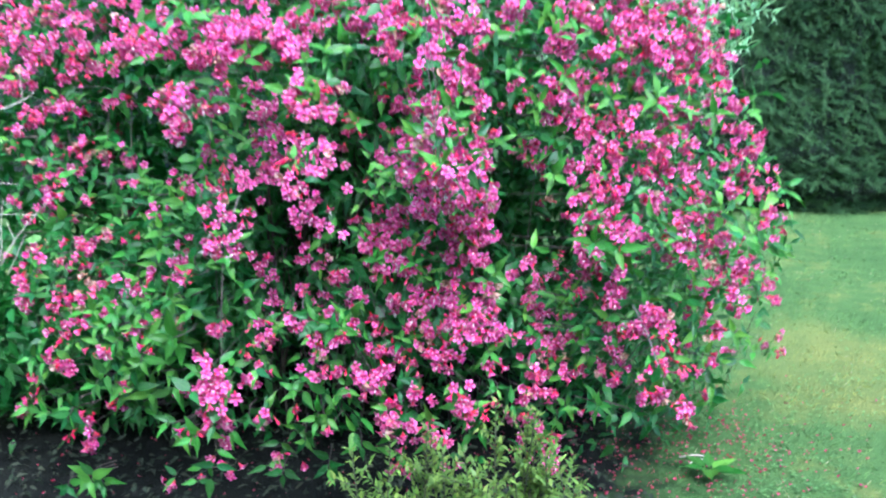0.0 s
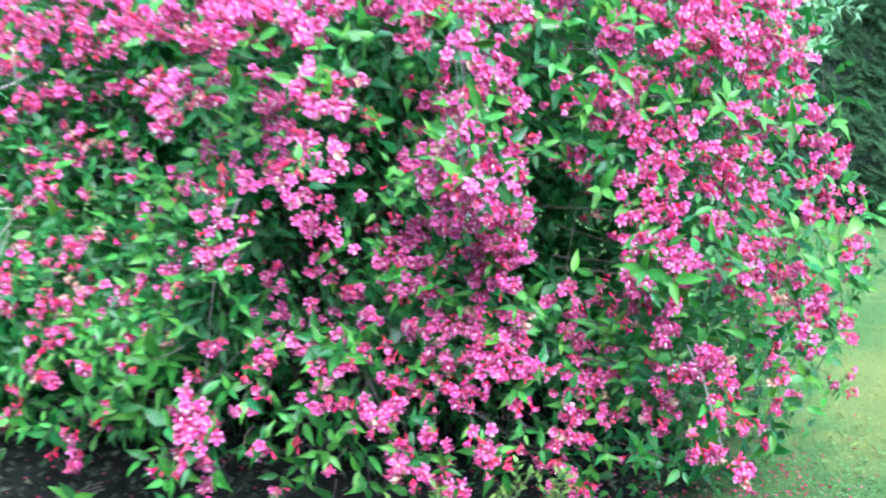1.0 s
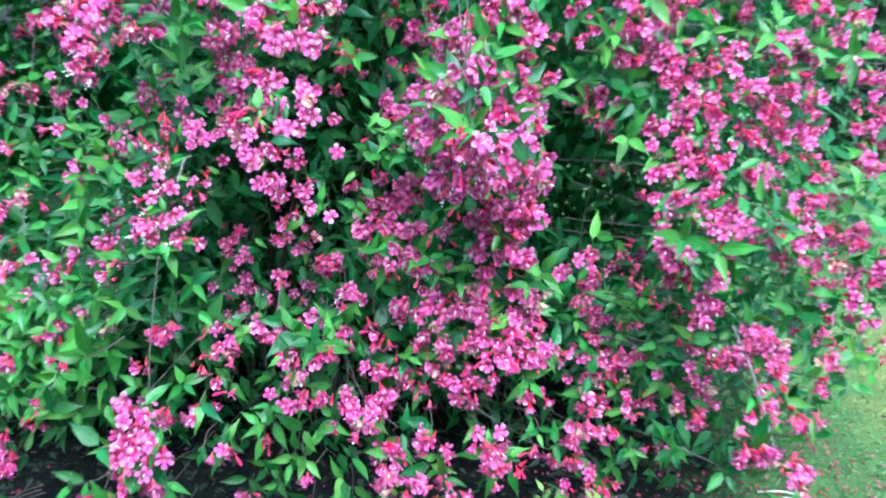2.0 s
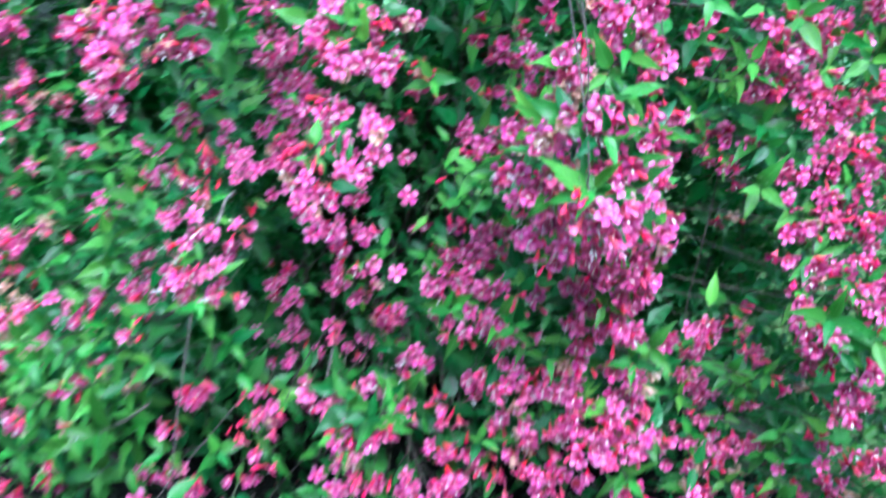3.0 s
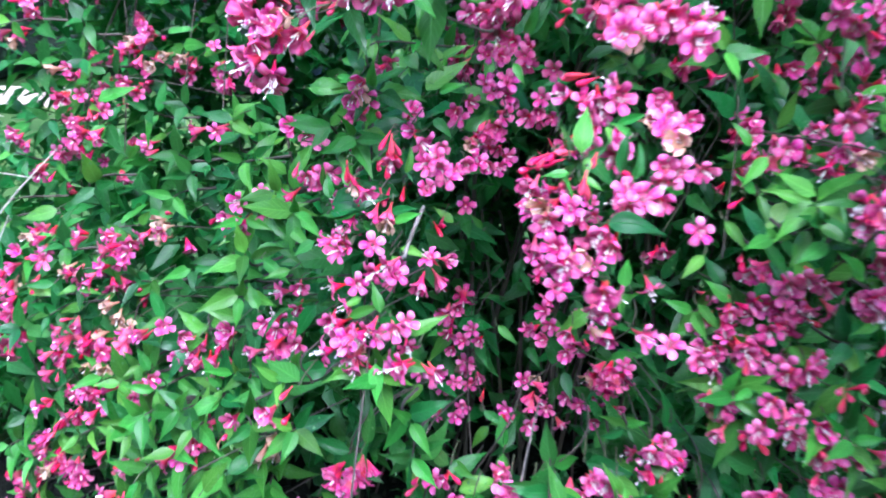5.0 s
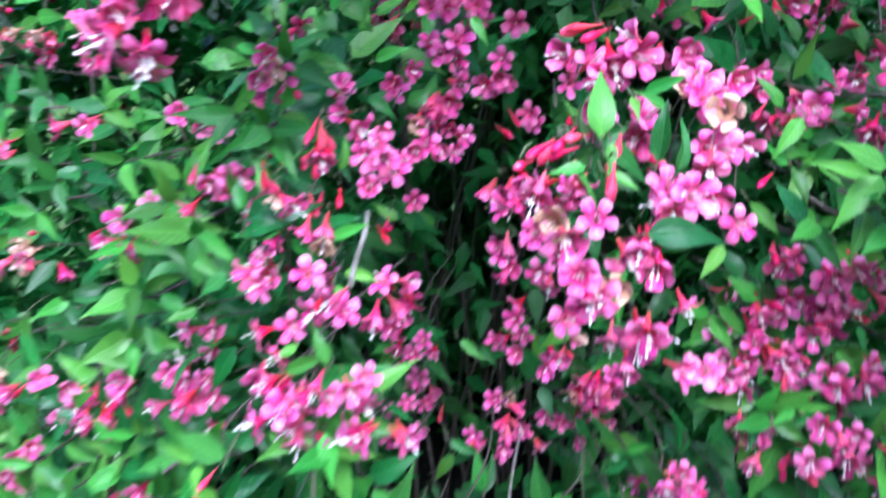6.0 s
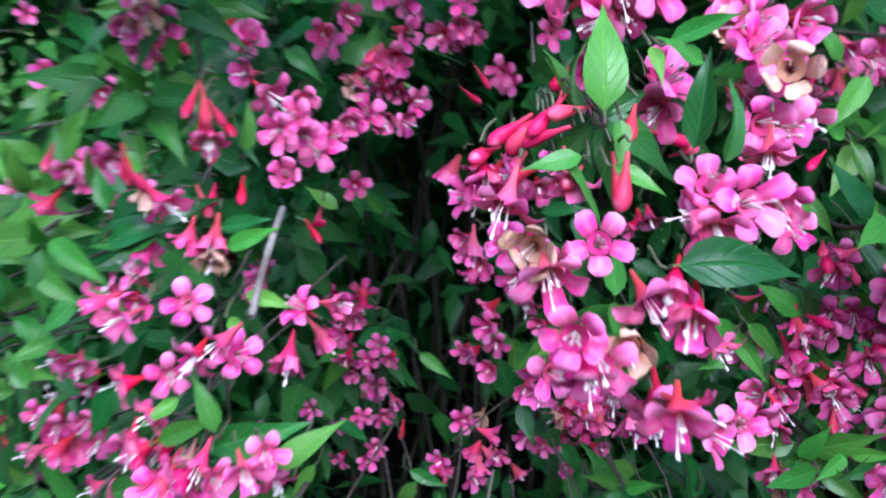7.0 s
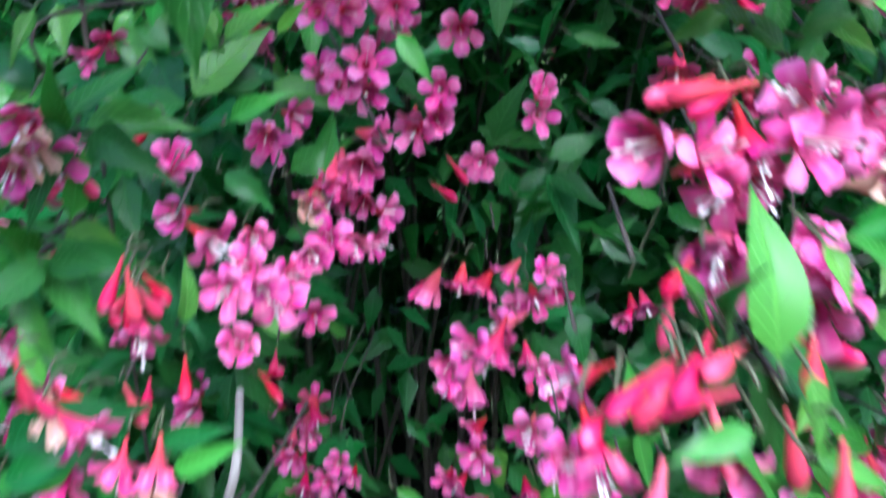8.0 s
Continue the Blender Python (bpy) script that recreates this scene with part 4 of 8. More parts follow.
truss([(-0.525, 2.696, 1.131, 0.23, -0.51, 0.83, 0), (-0.521, 2.675, 1.116, 0.18, -0.89, 0.43, 0), (-0.528, 2.638, 1.103, 0.07, -1.00, -0.02, 0), (-0.511, 2.648, 1.098, 0.38, -0.92, -0.01, 0), (-0.505, 2.681, 1.107, 0.64, -0.75, 0.17, 0), (-0.552, 2.644, 1.127, 0.06, -0.98, 0.20, 2), (-0.541, 2.632, 1.111, 0.18, -0.96, 0.20, 0), (-0.537, 2.673, 1.123, -0.19, -0.89, 0.41, 0), (-0.643, 2.529, 1.110, -0.14, -0.63, -0.76, 1), (-0.633, 2.525, 1.103, 0.15, -0.62, -0.77, 1), (-0.648, 2.529, 1.116, -0.38, -0.64, -0.67, 1), (-0.557, 2.665, 1.036, 0.29, -0.95, 0.09, 0), (-0.585, 2.629, 1.013, 0.35, -0.69, -0.63, 1)])
truss([(-0.675, 2.490, 1.089, -0.93, -0.36, -0.08, 1), (-0.656, 2.492, 1.086, 0.98, -0.15, 0.12, 1), (-0.623, 2.484, 1.086, -0.46, -0.62, -0.64, 1), (-0.620, 2.535, 1.123, 0.72, -0.50, -0.48, 1), (-0.613, 2.401, 1.063, 0.05, -0.90, 0.43, 0), (-0.667, 2.453, 1.055, -0.08, -0.62, 0.78, 0), (-0.655, 2.424, 1.048, 0.06, -0.99, 0.09, 0), (-0.674, 2.411, 1.054, -0.93, -0.36, -0.08, 3), (-0.657, 2.403, 1.048, -0.15, -0.99, -0.02, 0), (-0.671, 2.424, 1.055, -0.94, -0.33, 0.11, 3), (-0.608, 2.436, 1.075, 0.07, -1.00, -0.02, 2)])
truss([(-0.559, 2.443, 1.042, 0.05, -0.90, 0.43, 0), (-0.536, 2.461, 1.033, 0.98, -0.15, 0.12, 3), (-0.581, 2.389, 1.038, 0.30, -0.90, 0.31, 0), (-0.608, 2.385, 1.035, 0.07, -1.00, -0.02, 0), (-0.565, 2.433, 1.007, 0.05, -0.63, -0.77, 3), (-0.549, 2.475, 0.998, 0.77, -0.46, -0.44, 3), (-0.727, 2.477, 0.964, -0.13, -0.97, -0.20, 0), (-0.751, 2.529, 0.908, 0.07, -0.98, -0.20, 0), (-0.658, 2.396, 1.008, -0.85, -0.45, -0.26, 3), (-0.627, 2.396, 1.015, 0.07, -0.99, -0.11, 0), (-0.779, 2.538, 0.927, -0.66, -0.72, 0.21, 0), (-0.592, 2.386, 1.046, -0.28, -0.94, 0.18, 0)])
truss([(-0.803, 2.538, 0.874, -0.36, -0.93, 0.07, 0), (-0.776, 2.514, 0.879, 0.06, -0.99, 0.09, 0), (-0.751, 2.522, 0.858, 0.07, -0.99, -0.11, 0), (-0.656, 2.390, 0.967, 0.28, -0.96, -0.02, 0), (-0.794, 2.542, 0.827, -0.14, -0.98, -0.12, 0), (-0.643, 2.392, 0.987, -0.74, -0.54, -0.40, 3), (-0.829, 2.555, 0.821, -0.36, -0.93, 0.07, 0), (-0.754, 2.517, 0.884, 0.06, -0.95, 0.31, 0)])
truss([(-0.568, 2.339, 0.994, 0.06, -0.98, 0.20, 0), (-0.558, 2.347, 1.000, 0.40, -0.82, 0.41, 0), (-0.587, 2.346, 0.980, 0.07, -0.99, -0.11, 0), (-0.745, 2.492, 0.840, -0.93, -0.36, -0.08, 3), (-0.649, 2.382, 0.969, -0.92, -0.39, -0.09, 3), (-0.612, 2.356, 0.973, -0.64, -0.56, -0.52, 3), (-0.562, 2.376, 0.955, 0.38, -0.92, -0.01, 0), (-0.602, 2.358, 0.980, -0.25, -0.64, -0.72, 3), (-0.625, 2.353, 0.966, -0.78, -0.50, -0.37, 3)])
truss([(-0.589, 2.850, 0.657, 0.06, -0.95, 0.31, 0), (-0.610, 2.850, 0.642, -0.16, -0.98, 0.08, 0), (-0.561, 2.850, 0.658, 0.40, -0.87, 0.30, 0), (-0.583, 2.850, 0.592, 0.06, -0.95, 0.31, 0), (-0.652, 2.850, 0.665, -0.30, -0.87, 0.40, 0), (-0.540, 2.850, 0.634, 0.39, -0.62, -0.69, 1), (-0.580, 2.850, 0.739, 0.06, -0.98, 0.20, 0), (-0.566, 2.850, 0.763, 0.06, -0.95, 0.31, 0), (-0.598, 2.850, 0.718, -0.16, -0.98, 0.08, 0), (-0.553, 2.850, 0.741, 0.40, -0.87, 0.30, 0), (-0.572, 2.850, 0.610, 0.30, -0.94, 0.20, 0), (-0.619, 2.850, 0.589, -0.27, -0.96, 0.08, 0)])
# near truss on the right of the hollow
truss([(-0.420, 2.385, 1.251, -0.49, -0.86, 0.17, 0), (-0.416, 2.385, 1.267, -0.98, -0.20, 0.02, 1), (-0.405, 2.385, 1.262, -0.85, -0.40, -0.35, 1), (-0.398, 2.385, 1.248, -0.17, -0.98, 0.08, 0), (-0.386, 2.385, 1.247, 0.29, -0.94, 0.18, 0), (-0.395, 2.385, 1.233, -0.17, -0.99, -0.03, 0), (-0.381, 2.385, 1.234, 0.06, -1.00, 0.08, 0), (-0.376, 2.385, 1.264, 0.08, -0.85, 0.53, 0), (-0.367, 2.385, 1.251, 0.17, -0.98, 0.08, 0), (-0.391, 2.385, 1.214, -0.28, -0.96, 0.08, 0), (-0.391, 2.385, 1.202, -0.26, -0.96, -0.12, 0), (-0.362, 2.385, 1.213, 0.29, -0.94, 0.18, 0)])
truss([(-0.365, 2.370, 1.196, 0.05, -0.99, -0.12, 0), (-0.360, 2.370, 1.210, 0.54, -0.83, 0.15, 0), (-0.415, 2.370, 1.271, -0.92, -0.13, 0.38, 1), (-0.416, 2.370, 1.202, -0.76, -0.49, -0.42, 1), (-0.412, 2.370, 1.189, -0.04, -0.63, -0.78, 1), (-0.350, 2.370, 1.181, 0.96, -0.28, 0.10, 1), (-0.341, 2.370, 1.180, 0.95, -0.32, 0.01, 1)])
truss([(-0.447, 2.325, 1.186, -0.70, -0.54, -0.46, 1), (-0.440, 2.325, 1.194, -0.86, -0.42, -0.30, 1), (-0.435, 2.325, 1.187, -0.51, -0.59, -0.62, 1), (-0.432, 2.325, 1.192, -0.76, -0.49, -0.42, 1), (-0.424, 2.325, 1.195, -0.76, -0.49, -0.42, 1), (-0.429, 2.325, 1.196, -0.90, -0.39, -0.20, 1), (-0.421, 2.325, 1.202, -0.92, -0.34, -0.18, 1), (-0.413, 2.325, 1.207, -0.92, -0.34, -0.18, 1), (-0.443, 2.325, 1.173, -0.23, -0.91, -0.33, 0), (-0.384, 2.325, 1.194, 0.47, -0.61, -0.64, 1), (-0.405, 2.325, 1.172, 0.06, -0.63, -0.77, 3), (-0.385, 2.325, 1.171, 0.27, -0.64, -0.72, 1)])
truss([(-0.443, 2.557, 1.086, -0.87, -0.46, -0.20, 3), (-0.448, 2.543, 1.081, -0.63, -0.59, -0.50, 3), (-0.435, 2.299, 1.173, -0.23, -0.63, -0.75, 3), (-0.431, 2.418, 1.142, -0.78, -0.50, -0.37, 3), (-0.411, 2.312, 1.177, -0.53, -0.68, -0.51, 1), (-0.389, 2.291, 1.183, 0.17, -0.66, -0.73, 1), (-0.397, 2.281, 1.168, 0.05, -0.90, 0.43, 0), (-0.423, 2.285, 1.162, -0.07, -0.95, 0.31, 2), (-0.420, 2.580, 0.994, -0.25, -0.97, -0.02, 0), (-0.416, 2.277, 1.154, 0.07, -0.99, -0.11, 0), (-0.431, 2.417, 1.103, -0.54, -0.83, 0.15, 0), (-0.412, 2.534, 0.999, -0.13, -0.97, -0.20, 0)])
truss([(-0.350, 2.314, 1.182, 0.03, -0.69, 0.72, 0), (-0.346, 2.303, 1.163, 0.07, -1.00, -0.02, 0), (-0.358, 2.307, 1.170, -0.88, -0.46, -0.11, 3), (-0.317, 2.319, 1.171, 0.29, -0.86, 0.42, 0), (-0.266, 2.440, 1.109, 0.28, -0.96, -0.02, 0), (-0.333, 2.309, 1.176, 0.18, -0.96, 0.20, 0), (-0.366, 2.283, 1.146, -0.05, -1.00, 0.08, 0), (-0.374, 2.282, 1.140, -0.25, -0.97, -0.02, 0), (-0.357, 2.280, 1.136, 0.17, -0.98, -0.11, 0), (-0.226, 2.595, 0.978, 0.94, -0.28, -0.18, 3), (-0.311, 2.389, 1.056, 0.24, -0.91, -0.33, 0)])
truss([(-0.406, 2.261, 1.136, 0.07, -1.00, -0.02, 0), (-0.382, 2.275, 1.123, 0.18, -0.98, 0.09, 2), (-0.404, 2.349, 1.062, -0.03, -0.96, -0.27, 0), (-0.399, 2.262, 1.115, 0.07, -0.94, -0.33, 0), (-0.400, 2.681, 0.825, -0.31, -0.93, -0.19, 0), (-0.436, 2.694, 0.837, -0.38, -0.91, 0.17, 0), (-0.456, 2.715, 0.839, -0.48, -0.80, 0.36, 0), (-0.367, 2.384, 1.025, 0.15, -0.62, -0.77, 3), (-0.359, 2.308, 1.074, 0.15, -0.62, -0.77, 3), (-0.359, 2.272, 1.092, 0.07, -0.96, -0.27, 0), (-0.346, 2.285, 1.086, 0.52, -0.54, -0.66, 3), (-0.280, 2.425, 0.982, 0.67, -0.74, -0.01, 0)])
truss([(-0.348, 2.415, 0.985, -0.13, -0.97, -0.20, 0), (-0.310, 2.370, 1.012, 0.26, -0.95, -0.19, 0), (-0.394, 2.267, 1.120, 0.38, -0.92, -0.01, 0), (-0.396, 2.520, 0.931, -0.13, -0.97, -0.20, 0), (-0.353, 2.331, 1.044, 0.07, -0.94, -0.33, 0), (-0.460, 2.763, 0.903, -0.36, -0.93, 0.07, 0), (-0.454, 2.608, 1.008, -0.54, -0.83, 0.15, 0), (-0.441, 2.714, 0.873, -0.27, -0.96, 0.08, 0), (-0.460, 2.548, 1.077, -0.90, -0.42, -0.10, 3)])
truss([(-0.208, 2.541, 0.951, -0.07, -0.95, 0.31, 0), (-0.219, 2.519, 0.927, -0.05, -1.00, -0.02, 0), (-0.179, 2.525, 0.933, 0.28, -0.96, -0.02, 0), (-0.150, 2.563, 0.978, 0.18, -0.89, 0.43, 0), (-0.184, 2.559, 0.973, -0.19, -0.89, 0.41, 0), (-0.159, 2.619, 1.009, 0.29, -0.86, 0.42, 0), (-0.233, 2.570, 0.952, -0.42, -0.65, -0.63, 1), (-0.221, 2.503, 0.880, -0.16, -0.98, 0.08, 0), (-0.194, 2.511, 0.869, 0.18, -0.98, 0.09, 0), (-0.156, 2.487, 0.897, 0.30, -0.94, 0.20, 0), (-0.235, 2.514, 0.922, -0.24, -0.96, -0.11, 0), (-0.181, 2.514, 0.913, 0.05, -0.63, -0.77, 1)])
truss([(-0.319, 2.380, 1.226, -0.06, -0.98, 0.19, 0), (-0.321, 2.396, 1.233, -0.19, -0.89, 0.41, 0), (-0.296, 2.391, 1.235, 0.30, -0.90, 0.31, 0), (-0.306, 2.374, 1.217, 0.06, -0.98, 0.20, 2), (-0.332, 2.396, 1.231, -0.06, -0.98, 0.19, 2), (-0.308, 2.392, 1.215, -0.15, -0.99, -0.02, 0), (-0.302, 2.378, 1.187, 0.18, -0.98, -0.02, 0), (-0.316, 2.368, 1.192, -0.28, -0.94, 0.18, 0), (-0.272, 2.440, 1.173, 0.40, -0.90, 0.19, 0), (-0.316, 2.351, 1.180, 0.07, -0.98, -0.20, 0), (-0.328, 2.402, 1.237, -0.19, -0.89, 0.41, 0), (-0.226, 2.539, 1.114, 0.29, -0.64, -0.71, 1)])
truss([(-0.477, 2.740, 0.668, -0.18, -0.97, 0.19, 0), (-0.446, 2.740, 0.662, 0.18, -0.98, 0.09, 0), (-0.461, 2.740, 0.741, -0.19, -0.89, 0.41, 0), (-0.443, 2.740, 0.746, 0.06, -0.99, 0.09, 2), (-0.396, 2.740, 0.719, 0.06, -0.95, 0.31, 0), (-0.374, 2.740, 0.713, 0.30, -0.94, 0.20, 0), (-0.350, 2.740, 0.715, 0.16, -0.64, -0.75, 3), (-0.314, 2.740, 0.714, 0.39, -0.92, 0.09, 0), (-0.397, 2.740, 0.673, 0.07, -1.00, -0.02, 0), (-0.422, 2.740, 0.695, -0.16, -0.98, 0.08, 0), (-0.348, 2.740, 0.685, 0.29, -0.95, 0.09, 0), (-0.487, 2.740, 0.683, -0.39, -0.88, 0.27, 0)])
# deeper trusses in the hollow
truss([(-0.428, 2.835, 1.086, 0.06, -0.95, 0.31, 0), (-0.484, 2.804, 1.133, -0.06, -0.98, 0.19, 0), (-0.463, 2.810, 1.138, 0.40, -0.90, 0.19, 0), (-0.520, 2.789, 1.161, 0.18, -0.96, 0.20, 0), (-0.584, 2.706, 1.149, -0.18, -0.94, 0.30, 0), (-0.813, 2.733, 1.093, -0.18, -0.97, 0.19, 0), (-0.784, 2.699, 1.100, 0.40, -0.90, 0.19, 0), (-0.901, 2.886, 1.061, 0.06, -0.95, 0.31, 0), (-0.717, 2.530, 1.100, 0.06, -0.95, 0.31, 0), (-0.707, 2.531, 1.098, 0.40, -0.87, 0.30, 0), (-0.846, 2.635, 1.030, 0.06, -0.95, 0.31, 0), (-1.041, 3.069, 1.093, 0.06, -0.95, 0.31, 0)])
truss([(-0.477, 2.690, 1.043, -0.40, -0.57, -0.72, 3), (-0.455, 2.690, 1.045, -0.14, -0.62, -0.77, 3), (-0.440, 2.690, 1.042, -0.04, -0.63, -0.78, 3), (-0.422, 2.690, 1.051, 0.06, -0.63, -0.77, 3), (-0.391, 2.690, 1.054, 0.30, -0.91, 0.29, 0), (-0.399, 2.690, 1.029, 0.06, -1.00, 0.08, 0), (-0.411, 2.690, 1.025, -0.06, -0.99, -0.12, 0), (-0.384, 2.690, 1.033, 0.38, -0.91, 0.17, 0)])
truss([(-0.429, 2.690, 0.987, -0.05, -0.90, 0.42, 0), (-0.461, 2.690, 0.966, -0.39, -0.92, 0.08, 0), (-0.448, 2.690, 0.950, -0.06, -1.00, -0.03, 0), (-0.394, 2.690, 0.970, -0.06, -0.98, 0.19, 0), (-0.374, 2.690, 0.962, 0.30, -0.91, 0.29, 0), (-0.382, 2.690, 0.947, 0.16, -0.99, -0.03, 0), (-0.465, 2.690, 0.976, -0.65, -0.55, -0.53, 3), (-0.403, 2.690, 0.978, -0.30, -0.66, -0.68, 3), (-0.400, 2.690, 0.947, 0.24, -0.62, -0.75, 1)])
truss([(-0.430, 2.740, 0.838, -0.06, -0.98, 0.19, 0), (-0.387, 2.740, 0.863, -0.18, -0.94, 0.31, 0), (-0.366, 2.740, 0.841, 0.16, -0.99, -0.03, 0), (-0.437, 2.740, 1.119, -0.05, -0.95, 0.31, 0), (-0.393, 2.740, 1.174, -0.05, -0.95, 0.31, 0), (-0.394, 2.740, 1.155, -0.06, -1.00, 0.08, 0), (-0.457, 2.740, 1.093, -0.04, -0.63, -0.78, 1), (-0.449, 2.740, 1.109, 0.06, -0.63, -0.77, 1), (-0.438, 2.740, 0.880, -0.25, -0.62, -0.74, 3), (-0.462, 2.740, 0.827, -0.43, -0.57, -0.70, 3)])
truss([(-0.543, 2.680, 1.207, -0.29, -0.86, 0.41, 0), (-0.515, 2.680, 1.210, 0.19, -0.83, 0.52, 0), (-0.516, 2.680, 1.190, 0.06, -1.00, 0.08, 0), (-0.533, 2.680, 1.196, -0.18, -0.97, 0.19, 0), (-0.524, 2.680, 1.240, 0.19, -0.94, 0.30, 0), (-0.545, 2.680, 1.242, -0.29, -0.91, 0.30, 0), (-0.456, 2.680, 1.228, 0.07, -0.95, 0.31, 0), (-0.469, 2.680, 1.191, -0.18, -0.97, 0.19, 0), (-0.487, 2.680, 1.163, -0.28, -0.96, 0.08, 0), (-0.471, 2.680, 1.171, 0.18, -0.97, 0.18, 0), (-0.496, 2.680, 1.243, 0.19, -0.89, 0.41, 0), (-0.583, 2.680, 1.160, -0.17, -0.98, 0.08, 0), (-0.561, 2.680, 1.176, 0.18, -0.97, 0.18, 0)])
# leaves of the near shoots
leaf_between((-0.394, 2.328, 1.205), (-0.397, 2.350, 1.251), (0.043, -0.795, 0.655), 0.75)
leaf_between((-0.358, 2.318, 1.193), (-0.351, 2.328, 1.236), (-0.384, -0.738, 0.609), 0.35)
leaf_between((-0.344, 2.316, 1.189), (-0.337, 2.321, 1.222), (0.605, -0.594, 0.586), 0.30)
leaf_between((-0.406, 2.340, 1.199), (-0.412, 2.342, 1.227), (0.945, -0.139, 0.387), 0.40)
leaf_between((-0.402, 2.320, 1.190), (-0.426, 2.307, 1.190), (0.043, -0.795, 0.655), 0.50)
leaf_between((-0.388, 2.323, 1.206), (-0.386, 2.305, 1.192), (0.215, -0.769, 0.651), 0.60)
leaf_between((-0.392, 2.307, 1.191), (-0.371, 2.296, 1.187), (0.043, -0.795, 0.655), 0.60)
leaf_between((-0.412, 2.320, 1.188), (-0.388, 2.303, 1.173), (0.788, -0.422, 0.513), 0.50)
leaf_between((-0.366, 2.290, 1.155), (-0.314, 2.287, 1.165), (0.043, -0.795, 0.655), 0.30)
leaf_between((-0.367, 2.355, 1.231), (-0.338, 2.353, 1.247), (0.043, -0.795, 0.655), 0.50)
leaf_between((-0.349, 2.353, 1.223), (-0.373, 2.346, 1.234), (0.215, -0.769, 0.651), 0.50)
leaf_between((-0.374, 2.355, 1.230), (-0.368, 2.339, 1.219), (0.043, -0.795, 0.655), 0.50)
leaf_between((-0.197, 2.560, 1.126), (-0.182, 2.535, 1.095), (0.215, -0.769, 0.651), 0.65)
leaf_between((-0.199, 2.560, 1.125), (-0.227, 2.557, 1.145), (0.043, -0.795, 0.655), 0.70)
leaf_between((-0.188, 2.560, 1.127), (-0.178, 2.556, 1.140), (0.043, -0.795, 0.655), 0.70)
leaf_between((-0.167, 2.560, 0.870), (-0.209, 2.533, 0.843), (0.215, -0.769, 0.651), 0.70)
leaf_between((-0.145, 2.560, 0.881), (-0.129, 2.531, 0.843), (0.381, -0.718, 0.635), 0.75)
leaf_between((-0.160, 2.560, 0.917), (-0.130, 2.556, 0.927), (0.043, -0.795, 0.655), 0.50)
leaf_between((-0.246, 2.560, 1.045), (-0.268, 2.534, 1.016), (0.043, -0.795, 0.655), 0.40)
leaf_between((-0.244, 2.560, 0.979), (-0.212, 2.541, 0.958), (0.043, -0.795, 0.655), 0.40)
leaf_between((-0.203, 2.560, 0.986), (-0.237, 2.560, 1.013), (0.043, -0.795, 0.655), 0.50)
leaf_between((-0.164, 2.560, 1.071), (-0.197, 2.555, 1.089), (0.043, -0.795, 0.655), 0.50)
leaf_between((-0.230, 2.560, 1.090), (-0.201, 2.537, 1.062), (0.043, -0.795, 0.655), 0.40)
leaf_between((-0.194, 2.560, 1.171), (-0.218, 2.534, 1.144), (0.043, -0.795, 0.655), 0.50)
leaf_between((-0.213, 2.560, 1.178), (-0.237, 2.561, 1.207), (0.043, -0.795, 0.655), 0.45)
leaf_between((-0.631, 2.545, 1.132), (-0.671, 2.536, 1.163), (-0.217, -0.781, 0.637), 0.35)
leaf_between((-0.673, 2.543, 1.145), (-0.720, 2.513, 1.134), (0.215, -0.769, 0.651), 0.55)
leaf_between((-0.879, 2.906, 1.131), (-0.800, 2.905, 1.142), (0.043, -0.795, 0.655), 0.40)
leaf_between((-0.683, 2.637, 1.187), (-0.616, 2.633, 1.192), (0.043, -0.795, 0.655), 0.40)
leaf_between((-0.549, 2.662, 1.131), (-0.537, 2.684, 1.175), (0.043, -0.795, 0.655), 0.45)
leaf_between((-0.569, 2.673, 1.140), (-0.527, 2.676, 1.164), (0.534, -0.641, 0.605), 0.40)
leaf_between((-0.610, 2.527, 1.111), (-0.603, 2.533, 1.146), (0.671, -0.541, 0.565), 0.40)
leaf_between((-0.608, 2.459, 1.071), (-0.572, 2.459, 1.088), (0.043, -0.795, 0.655), 0.45)
leaf_between((-0.667, 2.558, 1.159), (-0.660, 2.564, 1.195), (0.534, -0.641, 0.605), 0.55)
leaf_between((-0.741, 2.649, 1.132), (-0.732, 2.655, 1.167), (-0.132, -0.792, 0.646), 0.55)
leaf_between((-0.912, 2.888, 1.075), (-0.843, 2.886, 1.087), (0.043, -0.795, 0.655), 0.40)
leaf_between((-0.720, 2.646, 1.164), (-0.743, 2.641, 1.178), (0.043, -0.795, 0.655), 0.40)
leaf_between((-0.598, 2.606, 1.166), (-0.567, 2.591, 1.154), (0.043, -0.795, 0.655), 0.35)
leaf_between((-0.935, 2.823, 1.010), (-0.912, 2.844, 1.074), (0.043, -0.795, 0.655), 0.70)
leaf_between((-0.766, 2.556, 1.063), (-0.765, 2.570, 1.115), (0.381, -0.718, 0.635), 0.75)
leaf_between((-0.702, 2.490, 1.094), (-0.704, 2.493, 1.124), (0.043, -0.795, 0.655), 0.70)
leaf_between((-0.691, 2.482, 1.083), (-0.697, 2.486, 1.115), (0.215, -0.769, 0.651), 0.70)
leaf_between((-0.802, 2.539, 1.043), (-0.731, 2.535, 1.050), (0.043, -0.795, 0.655), 0.90)
leaf_between((-0.785, 2.522, 1.038), (-0.741, 2.526, 1.065), (0.043, -0.795, 0.655), 0.90)
leaf_between((-0.647, 2.459, 1.079), (-0.691, 2.445, 1.078), (-0.132, -0.792, 0.646), 0.55)
